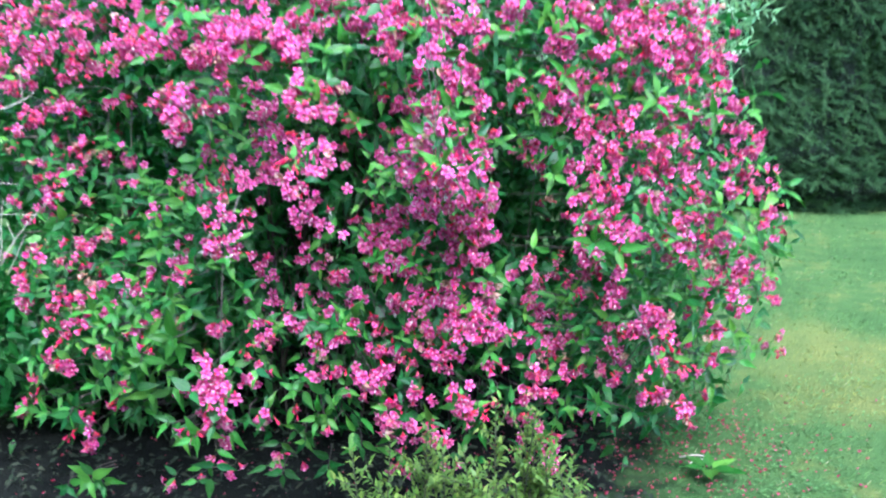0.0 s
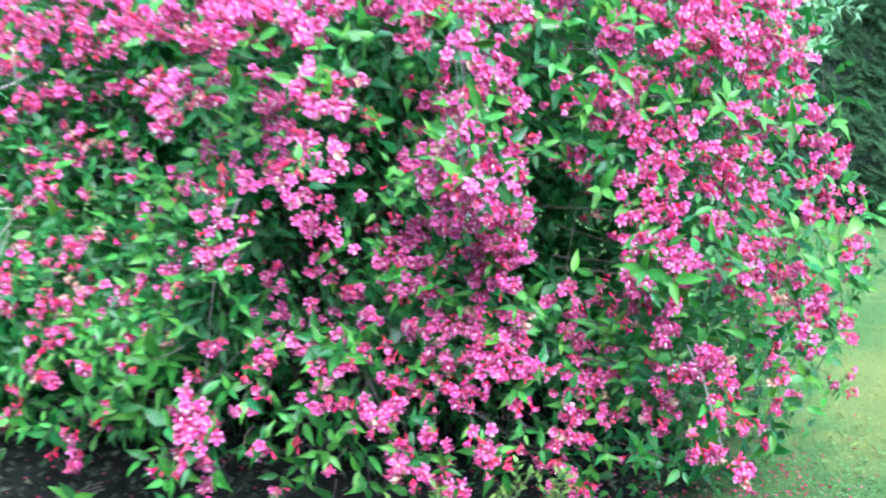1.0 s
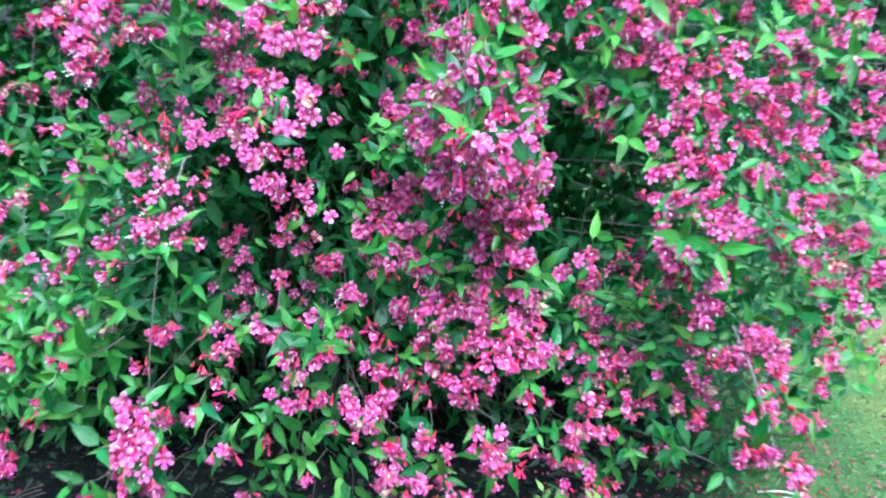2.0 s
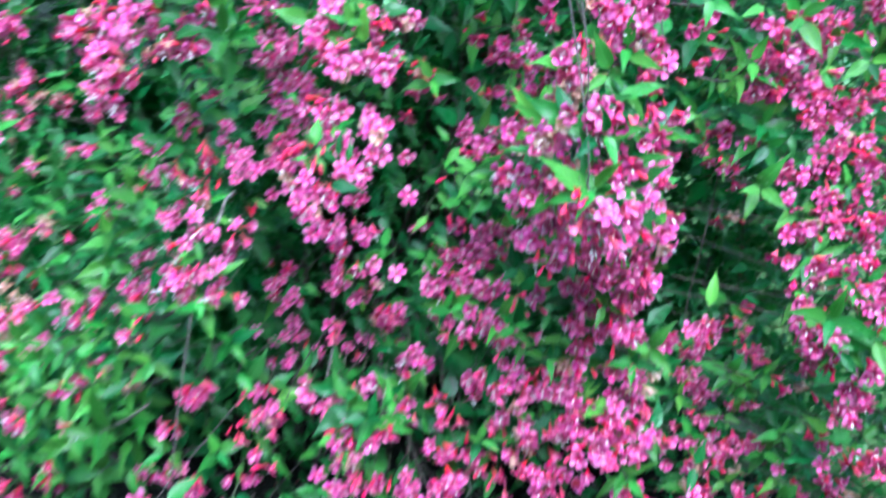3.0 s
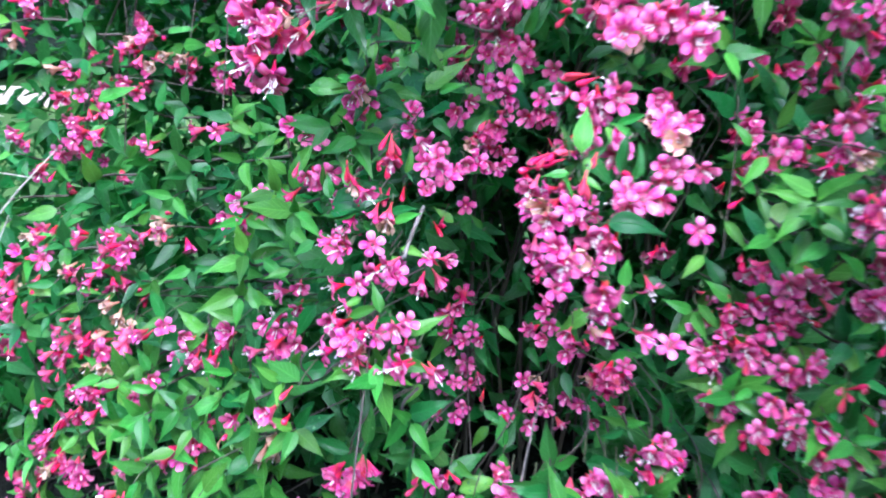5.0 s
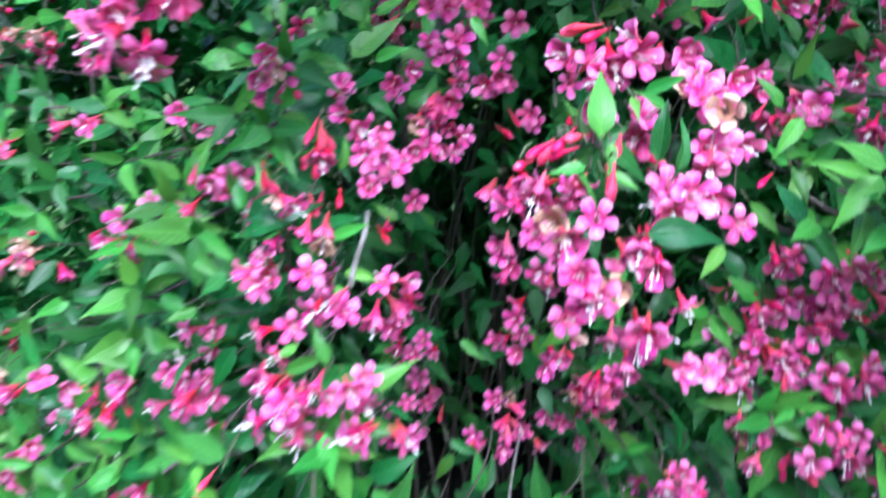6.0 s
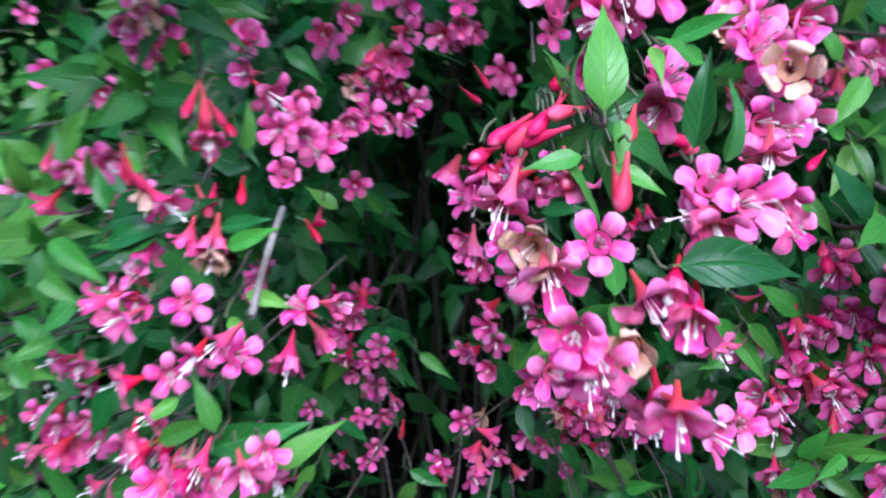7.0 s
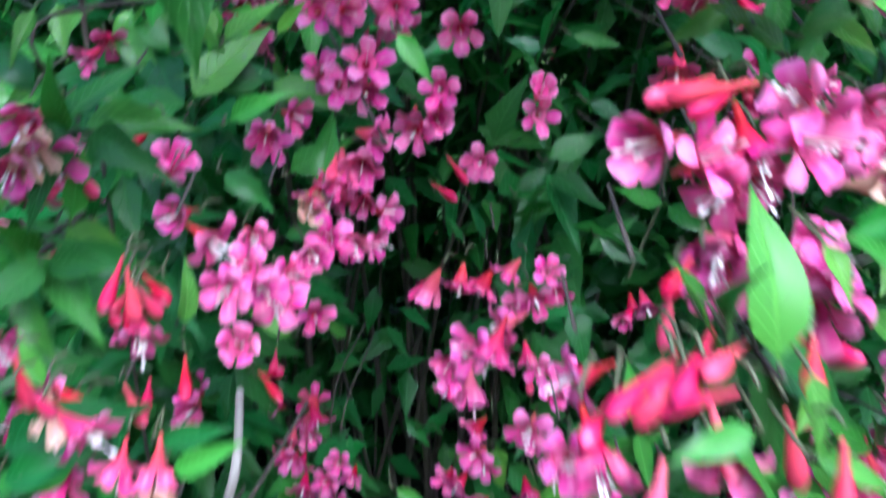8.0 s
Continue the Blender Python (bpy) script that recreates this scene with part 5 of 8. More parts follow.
leaf_between((-0.561, 2.364, 0.977), (-0.524, 2.370, 1.008), (0.043, -0.795, 0.655), 0.60)
leaf_between((-0.593, 2.369, 0.996), (-0.601, 2.374, 1.031), (0.534, -0.641, 0.605), 0.70)
leaf_between((-0.631, 2.371, 0.986), (-0.592, 2.372, 1.006), (0.043, -0.795, 0.655), 0.75)
leaf_between((-0.644, 2.462, 1.068), (-0.607, 2.446, 1.053), (0.837, -0.356, 0.485), 0.50)
leaf_between((-0.673, 2.498, 1.096), (-0.683, 2.500, 1.124), (0.043, -0.795, 0.655), 0.70)
leaf_between((-0.733, 2.456, 1.051), (-0.699, 2.440, 1.037), (0.043, -0.795, 0.655), 0.80)
leaf_between((-0.685, 2.415, 1.055), (-0.706, 2.396, 1.041), (0.043, -0.795, 0.655), 0.80)
leaf_between((-0.792, 2.514, 0.981), (-0.753, 2.497, 0.965), (0.043, -0.795, 0.655), 0.80)
leaf_between((-0.734, 2.467, 0.993), (-0.763, 2.449, 0.981), (0.043, -0.795, 0.655), 0.85)
leaf_between((-0.813, 2.546, 0.892), (-0.832, 2.551, 0.927), (0.043, -0.795, 0.655), 0.70)
leaf_between((-0.654, 2.413, 1.046), (-0.684, 2.411, 1.069), (0.043, -0.795, 0.655), 0.40)
leaf_between((-0.594, 2.446, 1.047), (-0.560, 2.437, 1.046), (0.043, -0.795, 0.655), 0.40)
leaf_between((-0.595, 2.415, 1.048), (-0.577, 2.400, 1.039), (0.043, -0.795, 0.655), 0.50)
leaf_between((-0.623, 2.398, 1.001), (-0.642, 2.380, 0.988), (0.043, -0.795, 0.655), 0.60)
leaf_between((-0.590, 2.602, 0.787), (-0.612, 2.579, 0.764), (0.043, -0.795, 0.655), 0.50)
leaf_between((-0.508, 2.720, 0.838), (-0.472, 2.702, 0.819), (0.043, -0.795, 0.655), 0.45)
leaf_between((-0.309, 2.720, 0.717), (-0.254, 2.697, 0.686), (0.043, -0.795, 0.655), 0.40)
leaf_between((-0.248, 2.720, 0.737), (-0.208, 2.697, 0.708), (0.043, -0.795, 0.655), 0.35)
leaf_between((-0.519, 2.720, 0.689), (-0.475, 2.705, 0.674), (0.043, -0.795, 0.655), 0.35)
leaf_between((-0.582, 2.720, 0.990), (-0.613, 2.718, 1.013), (0.043, -0.795, 0.655), 0.40)
leaf_between((-0.540, 2.720, 0.986), (-0.560, 2.718, 1.009), (0.043, -0.795, 0.655), 0.25)
leaf_between((-0.383, 2.760, 1.115), (-0.342, 2.757, 1.139), (-0.044, -0.799, 0.650), 0.30)
leaf_between((-0.406, 2.760, 1.088), (-0.383, 2.759, 1.111), (-0.044, -0.799, 0.650), 0.25)
leaf_between((-0.560, 2.760, 1.095), (-0.545, 2.785, 1.150), (-0.044, -0.799, 0.650), 0.45)
leaf_between((-0.589, 2.760, 1.056), (-0.544, 2.752, 1.067), (-0.044, -0.799, 0.650), 0.30)
leaf_between((-0.645, 2.760, 1.163), (-0.727, 2.754, 1.164), (-0.044, -0.799, 0.650), 0.45)
leaf_between((-0.301, 2.760, 0.930), (-0.261, 2.743, 0.923), (-0.044, -0.799, 0.650), 0.35)
leaf_between((-0.339, 2.760, 1.048), (-0.302, 2.739, 1.032), (-0.044, -0.799, 0.650), 0.20)
leaf_between((-0.395, 2.760, 0.978), (-0.346, 2.752, 0.991), (-0.044, -0.799, 0.650), 0.30)
leaf_between((-0.429, 2.760, 1.046), (-0.438, 2.768, 1.086), (0.928, -0.259, 0.367), 0.30)
leaf_between((-0.447, 2.760, 1.046), (-0.456, 2.761, 1.071), (0.846, -0.397, 0.434), 0.30)
leaf_between((-0.414, 2.760, 0.978), (-0.419, 2.763, 1.008), (0.846, -0.397, 0.434), 0.35)
leaf_between((-0.370, 2.760, 1.209), (-0.337, 2.743, 1.200), (-0.044, -0.799, 0.650), 0.20)
leaf_between((-0.390, 2.760, 1.197), (-0.416, 2.757, 1.211), (-0.044, -0.799, 0.650), 0.20)
leaf_between((-0.355, 2.760, 1.159), (-0.324, 2.743, 1.150), (-0.044, -0.799, 0.650), 0.15)
leaf_between((-0.635, 2.718, 1.177), (-0.590, 2.730, 1.232), (-0.216, -0.775, 0.645), 0.40)
leaf_between((-0.693, 2.846, 1.224), (-0.671, 2.806, 1.166), (0.301, -0.764, 0.623), 0.40)
leaf_between((-0.704, 2.695, 1.248), (-0.695, 2.668, 1.216), (-0.044, -0.799, 0.650), 0.60)
leaf_between((-0.770, 2.756, 1.205), (-0.720, 2.742, 1.205), (-0.044, -0.799, 0.650), 0.50)
leaf_between((-0.780, 2.766, 1.179), (-0.740, 2.753, 1.179), (-0.044, -0.799, 0.650), 0.50)
leaf_between((-0.707, 2.811, 1.213), (-0.664, 2.779, 1.173), (-0.044, -0.799, 0.650), 0.55)
leaf_between((-0.674, 2.561, 1.155), (-0.628, 2.539, 1.137), (-0.044, -0.799, 0.650), 0.30)
leaf_between((-0.678, 2.623, 1.174), (-0.685, 2.597, 1.142), (0.130, -0.795, 0.643), 0.50)
leaf_between((-0.636, 2.548, 1.133), (-0.657, 2.530, 1.117), (-0.044, -0.799, 0.650), 0.40)
leaf_between((-0.621, 2.545, 1.131), (-0.603, 2.520, 1.104), (-0.044, -0.799, 0.650), 0.35)
leaf_between((-0.703, 2.544, 1.137), (-0.670, 2.537, 1.149), (-0.044, -0.799, 0.650), 0.50)
leaf_between((-0.695, 2.539, 1.130), (-0.674, 2.514, 1.101), (-0.044, -0.799, 0.650), 0.75)
leaf_between((-0.686, 2.468, 1.081), (-0.622, 2.464, 1.106), (0.130, -0.795, 0.643), 0.35)
leaf_between((-0.615, 2.473, 1.080), (-0.578, 2.464, 1.088), (-0.044, -0.799, 0.650), 0.35)
leaf_between((-0.682, 2.455, 1.075), (-0.642, 2.448, 1.088), (-0.044, -0.799, 0.650), 0.35)
leaf_between((-0.407, 2.353, 1.207), (-0.413, 2.352, 1.228), (0.846, -0.397, 0.434), 0.70)
# flowers and shoots of the left flank
spray([(-0.864, 2.603, 1.024), (-0.818, 2.559, 1.037)], 0.020, 2, 3, 0.12, 0.35, 0.03)
spray([(-0.817, 2.701, 1.098), (-0.730, 2.538, 1.121)], 0.025, 3, 4, 0.12, 0.35, 0.03)
spray([(-0.768, 2.516, 0.868), (-0.740, 2.533, 0.909), (-0.596, 2.380, 0.967)], 0.030, 5, 6, 0.12, 0.35, 0.03)
spray([(-0.167, 2.850, 1.337), (-0.220, 2.850, 1.359), (-0.081, 2.850, 1.259)], 0.050, 5, 8, 0.12, 0.35, 0.03)
spray([(-0.047, 2.750, 1.234), (-0.088, 2.750, 1.206), (-0.025, 2.750, 1.195)], 0.040, 7, 8, 0.12, 0.35, 0.03)
spray([(-0.011, 2.620, 1.131), (0.021, 2.620, 1.103), (-0.057, 2.620, 1.110)], 0.035, 7, 8, 0.12, 0.35, 0.03)
spray([(-0.000, 2.700, 1.167), (-0.118, 2.700, 1.156), (-0.194, 2.700, 1.149)], 0.040, 5, 10, 0.12, 0.35, 0.03)
spray([(-0.242, 2.780, 1.179), (-0.177, 2.780, 1.185), (-0.247, 2.780, 1.082)], 0.040, 5, 10, 0.12, 0.35, 0.03)
spray([(-0.071, 2.550, 1.076), (-0.032, 2.550, 1.088), (0.009, 2.550, 1.078)], 0.035, 6, 8, 0.12, 0.35, 0.03)
tip((-1.429, 3.469, 1.205), (0.132, -0.800, 0.586), 2, 0.060, 0.40)
tip((-0.986, 2.874, 1.056), (0.176, -0.602, 0.779), 2, 0.060, 0.90)
tip((-0.930, 2.857, 1.034), (0.396, -0.652, 0.647), 2, 0.060, 0.80)
tip((-0.789, 2.594, 1.073), (0.214, -0.718, 0.663), 2, 0.060, 0.90)
tip((-0.792, 2.558, 1.057), (0.174, -0.938, 0.300), 2, 0.060, 0.90)
tip((-0.729, 2.463, 1.066), (0.392, -0.898, 0.199), 2, 0.060, 0.90)
tip((-0.830, 2.547, 1.022), (0.193, -0.977, 0.086), 2, 0.060, 0.60)
tip((-0.676, 2.532, 1.147), (0.383, -0.873, 0.304), 2, 0.060, 0.60)
tip((-0.712, 2.543, 1.157), (-0.064, -0.876, 0.477), 2, 0.060, 0.70)
tip((-0.665, 2.568, 1.203), (-0.042, -0.959, 0.282), 2, 0.060, 0.50)
tip((-0.649, 2.717, 1.249), (0.369, -0.837, 0.405), 2, 0.060, 0.70)
tip((-0.646, 2.765, 1.303), (0.234, -0.775, 0.588), 2, 0.060, 0.60)
tip((-0.839, 2.542, 0.910), (0.397, -0.913, 0.095), 2, 0.060, 0.90)
tip((-0.828, 2.539, 0.974), (0.132, -0.800, 0.586), 2, 0.060, 0.80)
tip((-0.774, 2.428, 0.788), (0.487, -0.868, 0.097), 2, 0.060, 0.70)
tip((-0.589, 2.361, 0.924), (0.369, -0.837, 0.405), 2, 0.060, 1.00)
tip((-0.572, 2.444, 0.821), (0.392, -0.898, 0.199), 2, 0.060, 0.50)
tip((-0.302, 2.658, 0.729), (0.331, -0.742, 0.583), 2, 0.060, 0.40)
tip((-0.306, 2.598, 0.714), (-0.018, -0.997, 0.073), 2, 0.060, 0.60)
tip((-0.254, 2.612, 1.278), (0.174, -0.938, 0.300), 2, 0.060, 0.90)
tip((-0.144, 2.689, 1.115), (0.185, -0.964, 0.193), 2, 0.060, 0.70)
tip((-0.124, 2.693, 1.141), (0.369, -0.837, 0.405), 2, 0.060, 0.60)
tip((-0.246, 2.574, 0.962), (-0.386, -0.913, 0.133), 2, 0.060, 0.70)
tip((-0.192, 2.504, 0.890), (-0.018, -0.997, 0.073), 2, 0.060, 0.70)
tip((0.012, 2.761, 1.172), (0.383, -0.873, 0.304), 2, 0.060, 0.30)
tip((-0.017, 2.815, 1.175), (0.174, -0.938, 0.300), 2, 0.060, 0.30)
tip((-0.012, 2.593, 1.022), (0.147, -0.854, 0.499), 2, 0.060, 0.50)
tip((0.025, 2.594, 1.011), (0.383, -0.873, 0.304), 2, 0.060, 0.50)
bare_stem([(-0.584, 2.519, 1.075), (-0.575, 2.451, 1.081), (-0.583, 2.446, 1.055), (-0.583, 2.424, 1.043)], 0.0022, 0.0026)
bare_stem([(-0.428, 2.631, 0.767), (-0.434, 2.625, 0.715), (-0.438, 2.595, 0.673), (-0.439, 2.563, 0.635)], 0.0014, 0.0018)
bare_stem([(0.539, 2.412, 0.780), (0.581, 2.402, 0.699), (0.603, 2.339, 0.621), (0.622, 2.304, 0.551)], 0.0022, 0.0014)
# buds and flowers at the end of the walk
truss([(-0.674, 2.498, 1.091, -0.40, -0.87, 0.29, 0), (-0.683, 2.489, 1.084, -0.94, -0.31, -0.16, 3), (-0.654, 2.493, 1.084, 0.63, -0.62, -0.47, 1), (-0.677, 2.486, 1.081, -0.96, -0.27, -0.07, 3), (-0.625, 2.485, 1.085, 0.06, -0.63, -0.77, 1), (-0.628, 2.451, 1.079, -0.32, -0.59, -0.74, 3), (-0.607, 2.502, 1.089, 0.06, -0.63, -0.77, 1), (-0.660, 2.461, 1.069, -0.67, -0.48, -0.56, 3), (-0.608, 2.441, 1.083, 0.15, -0.98, -0.12, 0), (-0.576, 2.627, 1.018, 0.93, -0.20, 0.30, 1), (-0.580, 2.608, 1.012, 0.19, -0.67, -0.72, 1)])
truss([(-0.725, 2.680, 1.167, -0.40, -0.83, 0.40, 0), (-0.707, 2.669, 1.175, 0.19, -0.69, 0.69, 0), (-0.726, 2.663, 1.146, -0.54, -0.84, -0.02, 0), (-0.697, 2.648, 1.168, 0.75, -0.51, -0.43, 3), (-0.660, 2.669, 1.167, -0.46, -0.65, -0.61, 1), (-0.708, 2.799, 1.199, 0.17, -0.98, 0.08, 0), (-0.720, 2.774, 1.194, -0.28, -0.96, -0.02, 0), (-0.626, 2.616, 1.170, 0.08, -0.78, 0.63, 0), (-0.686, 2.564, 1.130, -0.06, -1.00, 0.08, 0)])
dry_twig([(-1.495, 2.900, 1.275), (-1.438, 2.900, 1.294), (-1.362, 2.900, 1.324), (-1.323, 2.900, 1.348)], 0.0022)
dry_twig([(-1.362, 2.900, 1.420), (-1.362, 2.900, 1.375), (-1.361, 2.900, 1.328)], 0.0014)
dry_twig([(-1.409, 2.720, 1.081), (-1.357, 2.720, 1.081), (-1.312, 2.720, 1.077)], 0.0013)
dry_twig([(-1.421, 2.720, 0.983), (-1.332, 2.720, 0.983), (-1.269, 2.720, 0.981)], 0.0011)
dry_twig([(-1.390, 2.700, 0.824), (-1.351, 2.700, 0.888), (-1.290, 2.700, 0.960), (-1.209, 2.700, 1.040)], 0.0018)
dry_twig([(-1.360, 2.680, 0.801), (-1.316, 2.680, 0.883), (-1.293, 2.680, 0.928)], 0.0013)
dry_twig([(-1.347, 2.680, 0.964), (-1.334, 2.680, 0.928), (-1.331, 2.680, 0.901)], 0.0012)
dry_twig([(-1.394, 2.680, 0.811), (-1.372, 2.680, 0.883), (-1.366, 2.680, 0.955), (-1.349, 2.680, 1.043)], 0.0015)
# hanging column above the near truss
spray([(-0.677, 2.298, 1.310), (-0.686, 2.353, 1.340), (-0.718, 2.322, 1.322)], 0.025, 6, 5, 0.12, 0.35, 0.03)
dry_twig([(0.875, 3.02, 0.012), (0.93, 3.00, 0.03), (0.99, 3.01, 0.014)], 0.0035)
dry_twig([(0.90, 2.97, 0.012), (0.95, 2.985, 0.02), (1.01, 2.96, 0.012)], 0.003)
# shoots and flowers beside the near truss
leaf_between((-0.351, 2.450, 1.264), (-0.373, 2.451, 1.286), (-0.044, -0.799, 0.650), 0.50)
leaf_between((-0.346, 2.450, 1.271), (-0.328, 2.443, 1.282), (-0.044, -0.799, 0.650), 0.60)
leaf_between((-0.366, 2.450, 1.276), (-0.386, 2.444, 1.283), (-0.044, -0.799, 0.650), 0.40)
truss([(-0.327, 2.420, 1.249, 0.29, -0.94, 0.18, 0), (-0.327, 2.420, 1.239, 0.19, -0.89, 0.41, 0)])
leaf_between((-0.331, 2.470, 1.275), (-0.312, 2.452, 1.263), (-0.044, -0.799, 0.650), 0.70)
leaf_between((-0.321, 2.470, 1.282), (-0.344, 2.453, 1.266), (0.130, -0.795, 0.643), 0.60)
leaf_between((-0.367, 2.470, 1.277), (-0.393, 2.457, 1.270), (-0.044, -0.799, 0.650), 0.60)
leaf_between((-0.348, 2.470, 1.285), (-0.358, 2.449, 1.263), (-0.044, -0.799, 0.650), 0.50)
leaf_between((-0.584, 2.580, 1.245), (-0.558, 2.579, 1.269), (-0.044, -0.799, 0.650), 0.70)
leaf_between((-0.587, 2.580, 1.203), (-0.554, 2.576, 1.223), (0.130, -0.795, 0.643), 0.70)
leaf_between((-0.497, 2.580, 1.248), (-0.479, 2.560, 1.230), (-0.044, -0.799, 0.650), 0.50)
leaf_between((-0.557, 2.580, 1.248), (-0.541, 2.577, 1.267), (-0.044, -0.799, 0.650), 0.60)
leaf_between((-0.675, 2.585, 1.263), (-0.686, 2.564, 1.239), (-0.044, -0.799, 0.650), 0.80)
leaf_between((-0.725, 2.805, 1.221), (-0.758, 2.788, 1.204), (-0.044, -0.799, 0.650), 0.80)
leaf_between((-0.698, 2.836, 1.220), (-0.715, 2.809, 1.186), (0.130, -0.795, 0.643), 0.70)
leaf_between((-0.664, 2.799, 1.193), (-0.695, 2.803, 1.222), (-0.044, -0.799, 0.650), 0.80)
leaf_between((-0.695, 2.619, 1.218), (-0.712, 2.602, 1.204), (-0.044, -0.799, 0.650), 0.80)
leaf_between((-0.638, 2.850, 1.195), (-0.660, 2.855, 1.228), (-0.044, -0.799, 0.650), 0.70)
leaf_between((-0.696, 2.726, 1.187), (-0.665, 2.704, 1.168), (-0.044, -0.799, 0.650), 0.70)
leaf_between((-0.706, 2.678, 1.191), (-0.727, 2.661, 1.175), (-0.044, -0.799, 0.650), 0.80)
# drooping trusses along the hanging canes
trusses([(-0.717, 2.338, 1.344, 8, 0), (-0.668, 2.288, 1.295, 6, 0), (-1.484, 3.435, 1.297, 6, 0)])
trusses([(-0.686, 2.337, 0.881, 3, 1)])
trusses([(-0.837, 2.371, 0.676, 2, 0), (-0.960, 2.418, 0.639, 3, 0)])
trusses([(-0.620, 2.979, 1.202, 5, 0)])
trusses([(-0.617, 2.363, 0.941, 4, 0), (-0.555, 2.362, 0.936, 3, 0)])
trusses([(-0.549, 2.806, 1.295, 5, 0), (-0.506, 2.722, 1.241, 5, 0), (-0.290, 2.726, 1.253, 5, 0)])
trusses([(-0.250, 2.540, 0.768, 6, 0)])
trusses([(-0.011, 2.637, 1.294, 4, 2), (-0.082, 2.901, 1.253, 4, 0), (-0.102, 2.668, 1.315, 5, 0), (-0.164, 2.824, 1.225, 4, 0)])
trusses([(-0.029, 2.468, 1.101, 4, 0), (-0.023, 2.534, 0.992, 6, 0)])
trusses([(0.124, 2.542, 0.948, 8, 0), (0.320, 2.923, 0.682, 6, 0), (0.396, 2.908, 0.742, 4, 0)])
trusses([(0.584, 2.867, 1.272, 6, 0), (0.567, 2.922, 1.229, 5, 0)])
trusses([(0.477, 2.949, 0.670, 3, 0)])
# trusses of the crown, the shoulder and the outer canes
trusses([(-0.952, 2.810, 1.535, 8, 0), (-1.579, 3.312, 1.365, 6, 0), (-1.368, 3.392, 1.397, 7, 0), (-1.206, 3.231, 1.414, 5, 0), (-1.427, 3.367, 1.387, 5, 0)])
trusses([(-1.151, 2.662, 0.235, 3, 0), (-1.212, 2.650, 0.255, 2, 1), (-1.348, 2.733, 0.391, 3, 1), (-1.387, 2.728, 0.317, 2, 0)])
trusses([(-0.724, 2.378, 1.492, 6, 0), (-0.885, 2.719, 1.519, 6, 0), (-0.648, 2.382, 1.469, 8, 0), (-0.610, 2.388, 1.495, 10, 0), (-0.560, 2.398, 1.522, 8, 0), (-0.582, 2.618, 1.532, 6, 0), (-0.589, 2.379, 1.439, 6, 0), (-0.472, 2.579, 1.514, 6, 0)])
trusses([(-0.567, 2.095, 0.695, 7, 0), (-0.592, 2.071, 0.658, 6, 0), (-0.537, 2.074, 0.653, 6, 0), (-0.576, 2.055, 0.607, 7, 0), (-0.557, 2.088, 0.578, 4, 0), (-0.631, 2.046, 0.555, 3, 1), (-0.503, 2.190, 0.643, 2, 0), (-0.523, 2.418, 0.430, 3, 0), (-0.560, 2.127, 0.495, 2, 0)])
trusses([(-0.428, 2.572, 1.474, 8, 0), (-0.363, 2.604, 1.545, 8, 0), (-0.403, 2.589, 1.516, 5, 0), (-0.143, 2.527, 1.522, 5, 0), (-0.208, 2.611, 1.549, 4, 0)])
trusses([(-0.099, 2.293, 0.457, 4, 0), (-0.136, 2.305, 0.486, 6, 0), (-0.061, 2.291, 0.564, 6, 0), (-0.221, 2.366, 0.565, 6, 0), (-0.284, 2.406, 0.513, 3, 0)])
trusses([(-0.029, 2.438, 1.461, 8, 0), (0.008, 2.513, 1.487, 8, 0), (0.049, 2.478, 1.462, 6, 0), (-0.021, 2.487, 1.550, 6, 0), (0.032, 2.490, 1.558, 6, 0), (0.141, 2.570, 1.544, 4, 0), (0.219, 2.722, 1.563, 3, 0)])
trusses([(0.282, 2.523, 0.523, 7, 0), (0.254, 2.506, 0.473, 6, 0), (0.244, 2.507, 0.398, 4, 0), (0.327, 2.544, 0.317, 6, 0), (0.146, 2.350, 0.504, 3, 1), (0.063, 2.306, 0.505, 5, 0), (0.034, 2.302, 0.557, 5, 0), (-0.030, 2.273, 0.457, 5, 0)])
trusses([(0.344, 2.772, 1.510, 8, 0), (0.374, 2.776, 1.518, 6, 0), (0.450, 2.818, 1.571, 6, 0), (0.531, 2.845, 1.560, 9, 0), (0.597, 2.885, 1.585, 8, 0), (0.681, 2.916, 1.580, 8, 0), (0.629, 2.863, 1.518, 8, 0), (0.562, 2.823, 1.494, 6, 0), (0.678, 2.852, 1.459, 6, 0), (0.497, 2.787, 1.478, 6, 0), (0.573, 2.690, 1.244, 6, 0), (0.641, 2.718, 1.213, 7, 0)])
trusses([(0.678, 2.732, 1.167, 8, 0)])
trusses([(0.617, 2.704, 1.124, 6, 0), (0.660, 2.718, 1.015, 8, 0), (0.673, 2.718, 0.889, 6, 0), (0.605, 2.428, 0.749, 8, 0), (0.583, 2.438, 0.714, 5, 0)])
trusses([(0.633, 2.393, 0.661, 6, 1), (0.601, 2.355, 0.624, 4, 0), (0.555, 2.298, 0.554, 5, 1), (0.595, 2.301, 0.555, 5, 0), (0.514, 2.505, 0.536, 5, 0), (0.329, 2.515, 0.481, 4, 0)])
trusses([(0.714, 2.898, 1.520, 9, 0), (0.784, 2.950, 1.568, 8, 0), (0.834, 2.939, 1.508, 8, 0), (0.867, 2.929, 1.463, 7, 0), (0.763, 2.883, 1.454, 8, 0), (0.777, 2.854, 1.387, 7, 0), (0.690, 2.787, 1.328, 4, 0), (0.720, 2.753, 1.242, 6, 0), (0.759, 2.767, 1.196, 6, 0), (0.898, 2.895, 1.373, 4, 0), (0.931, 2.877, 1.313, 6, 0), (0.860, 2.849, 1.313, 5, 0)])
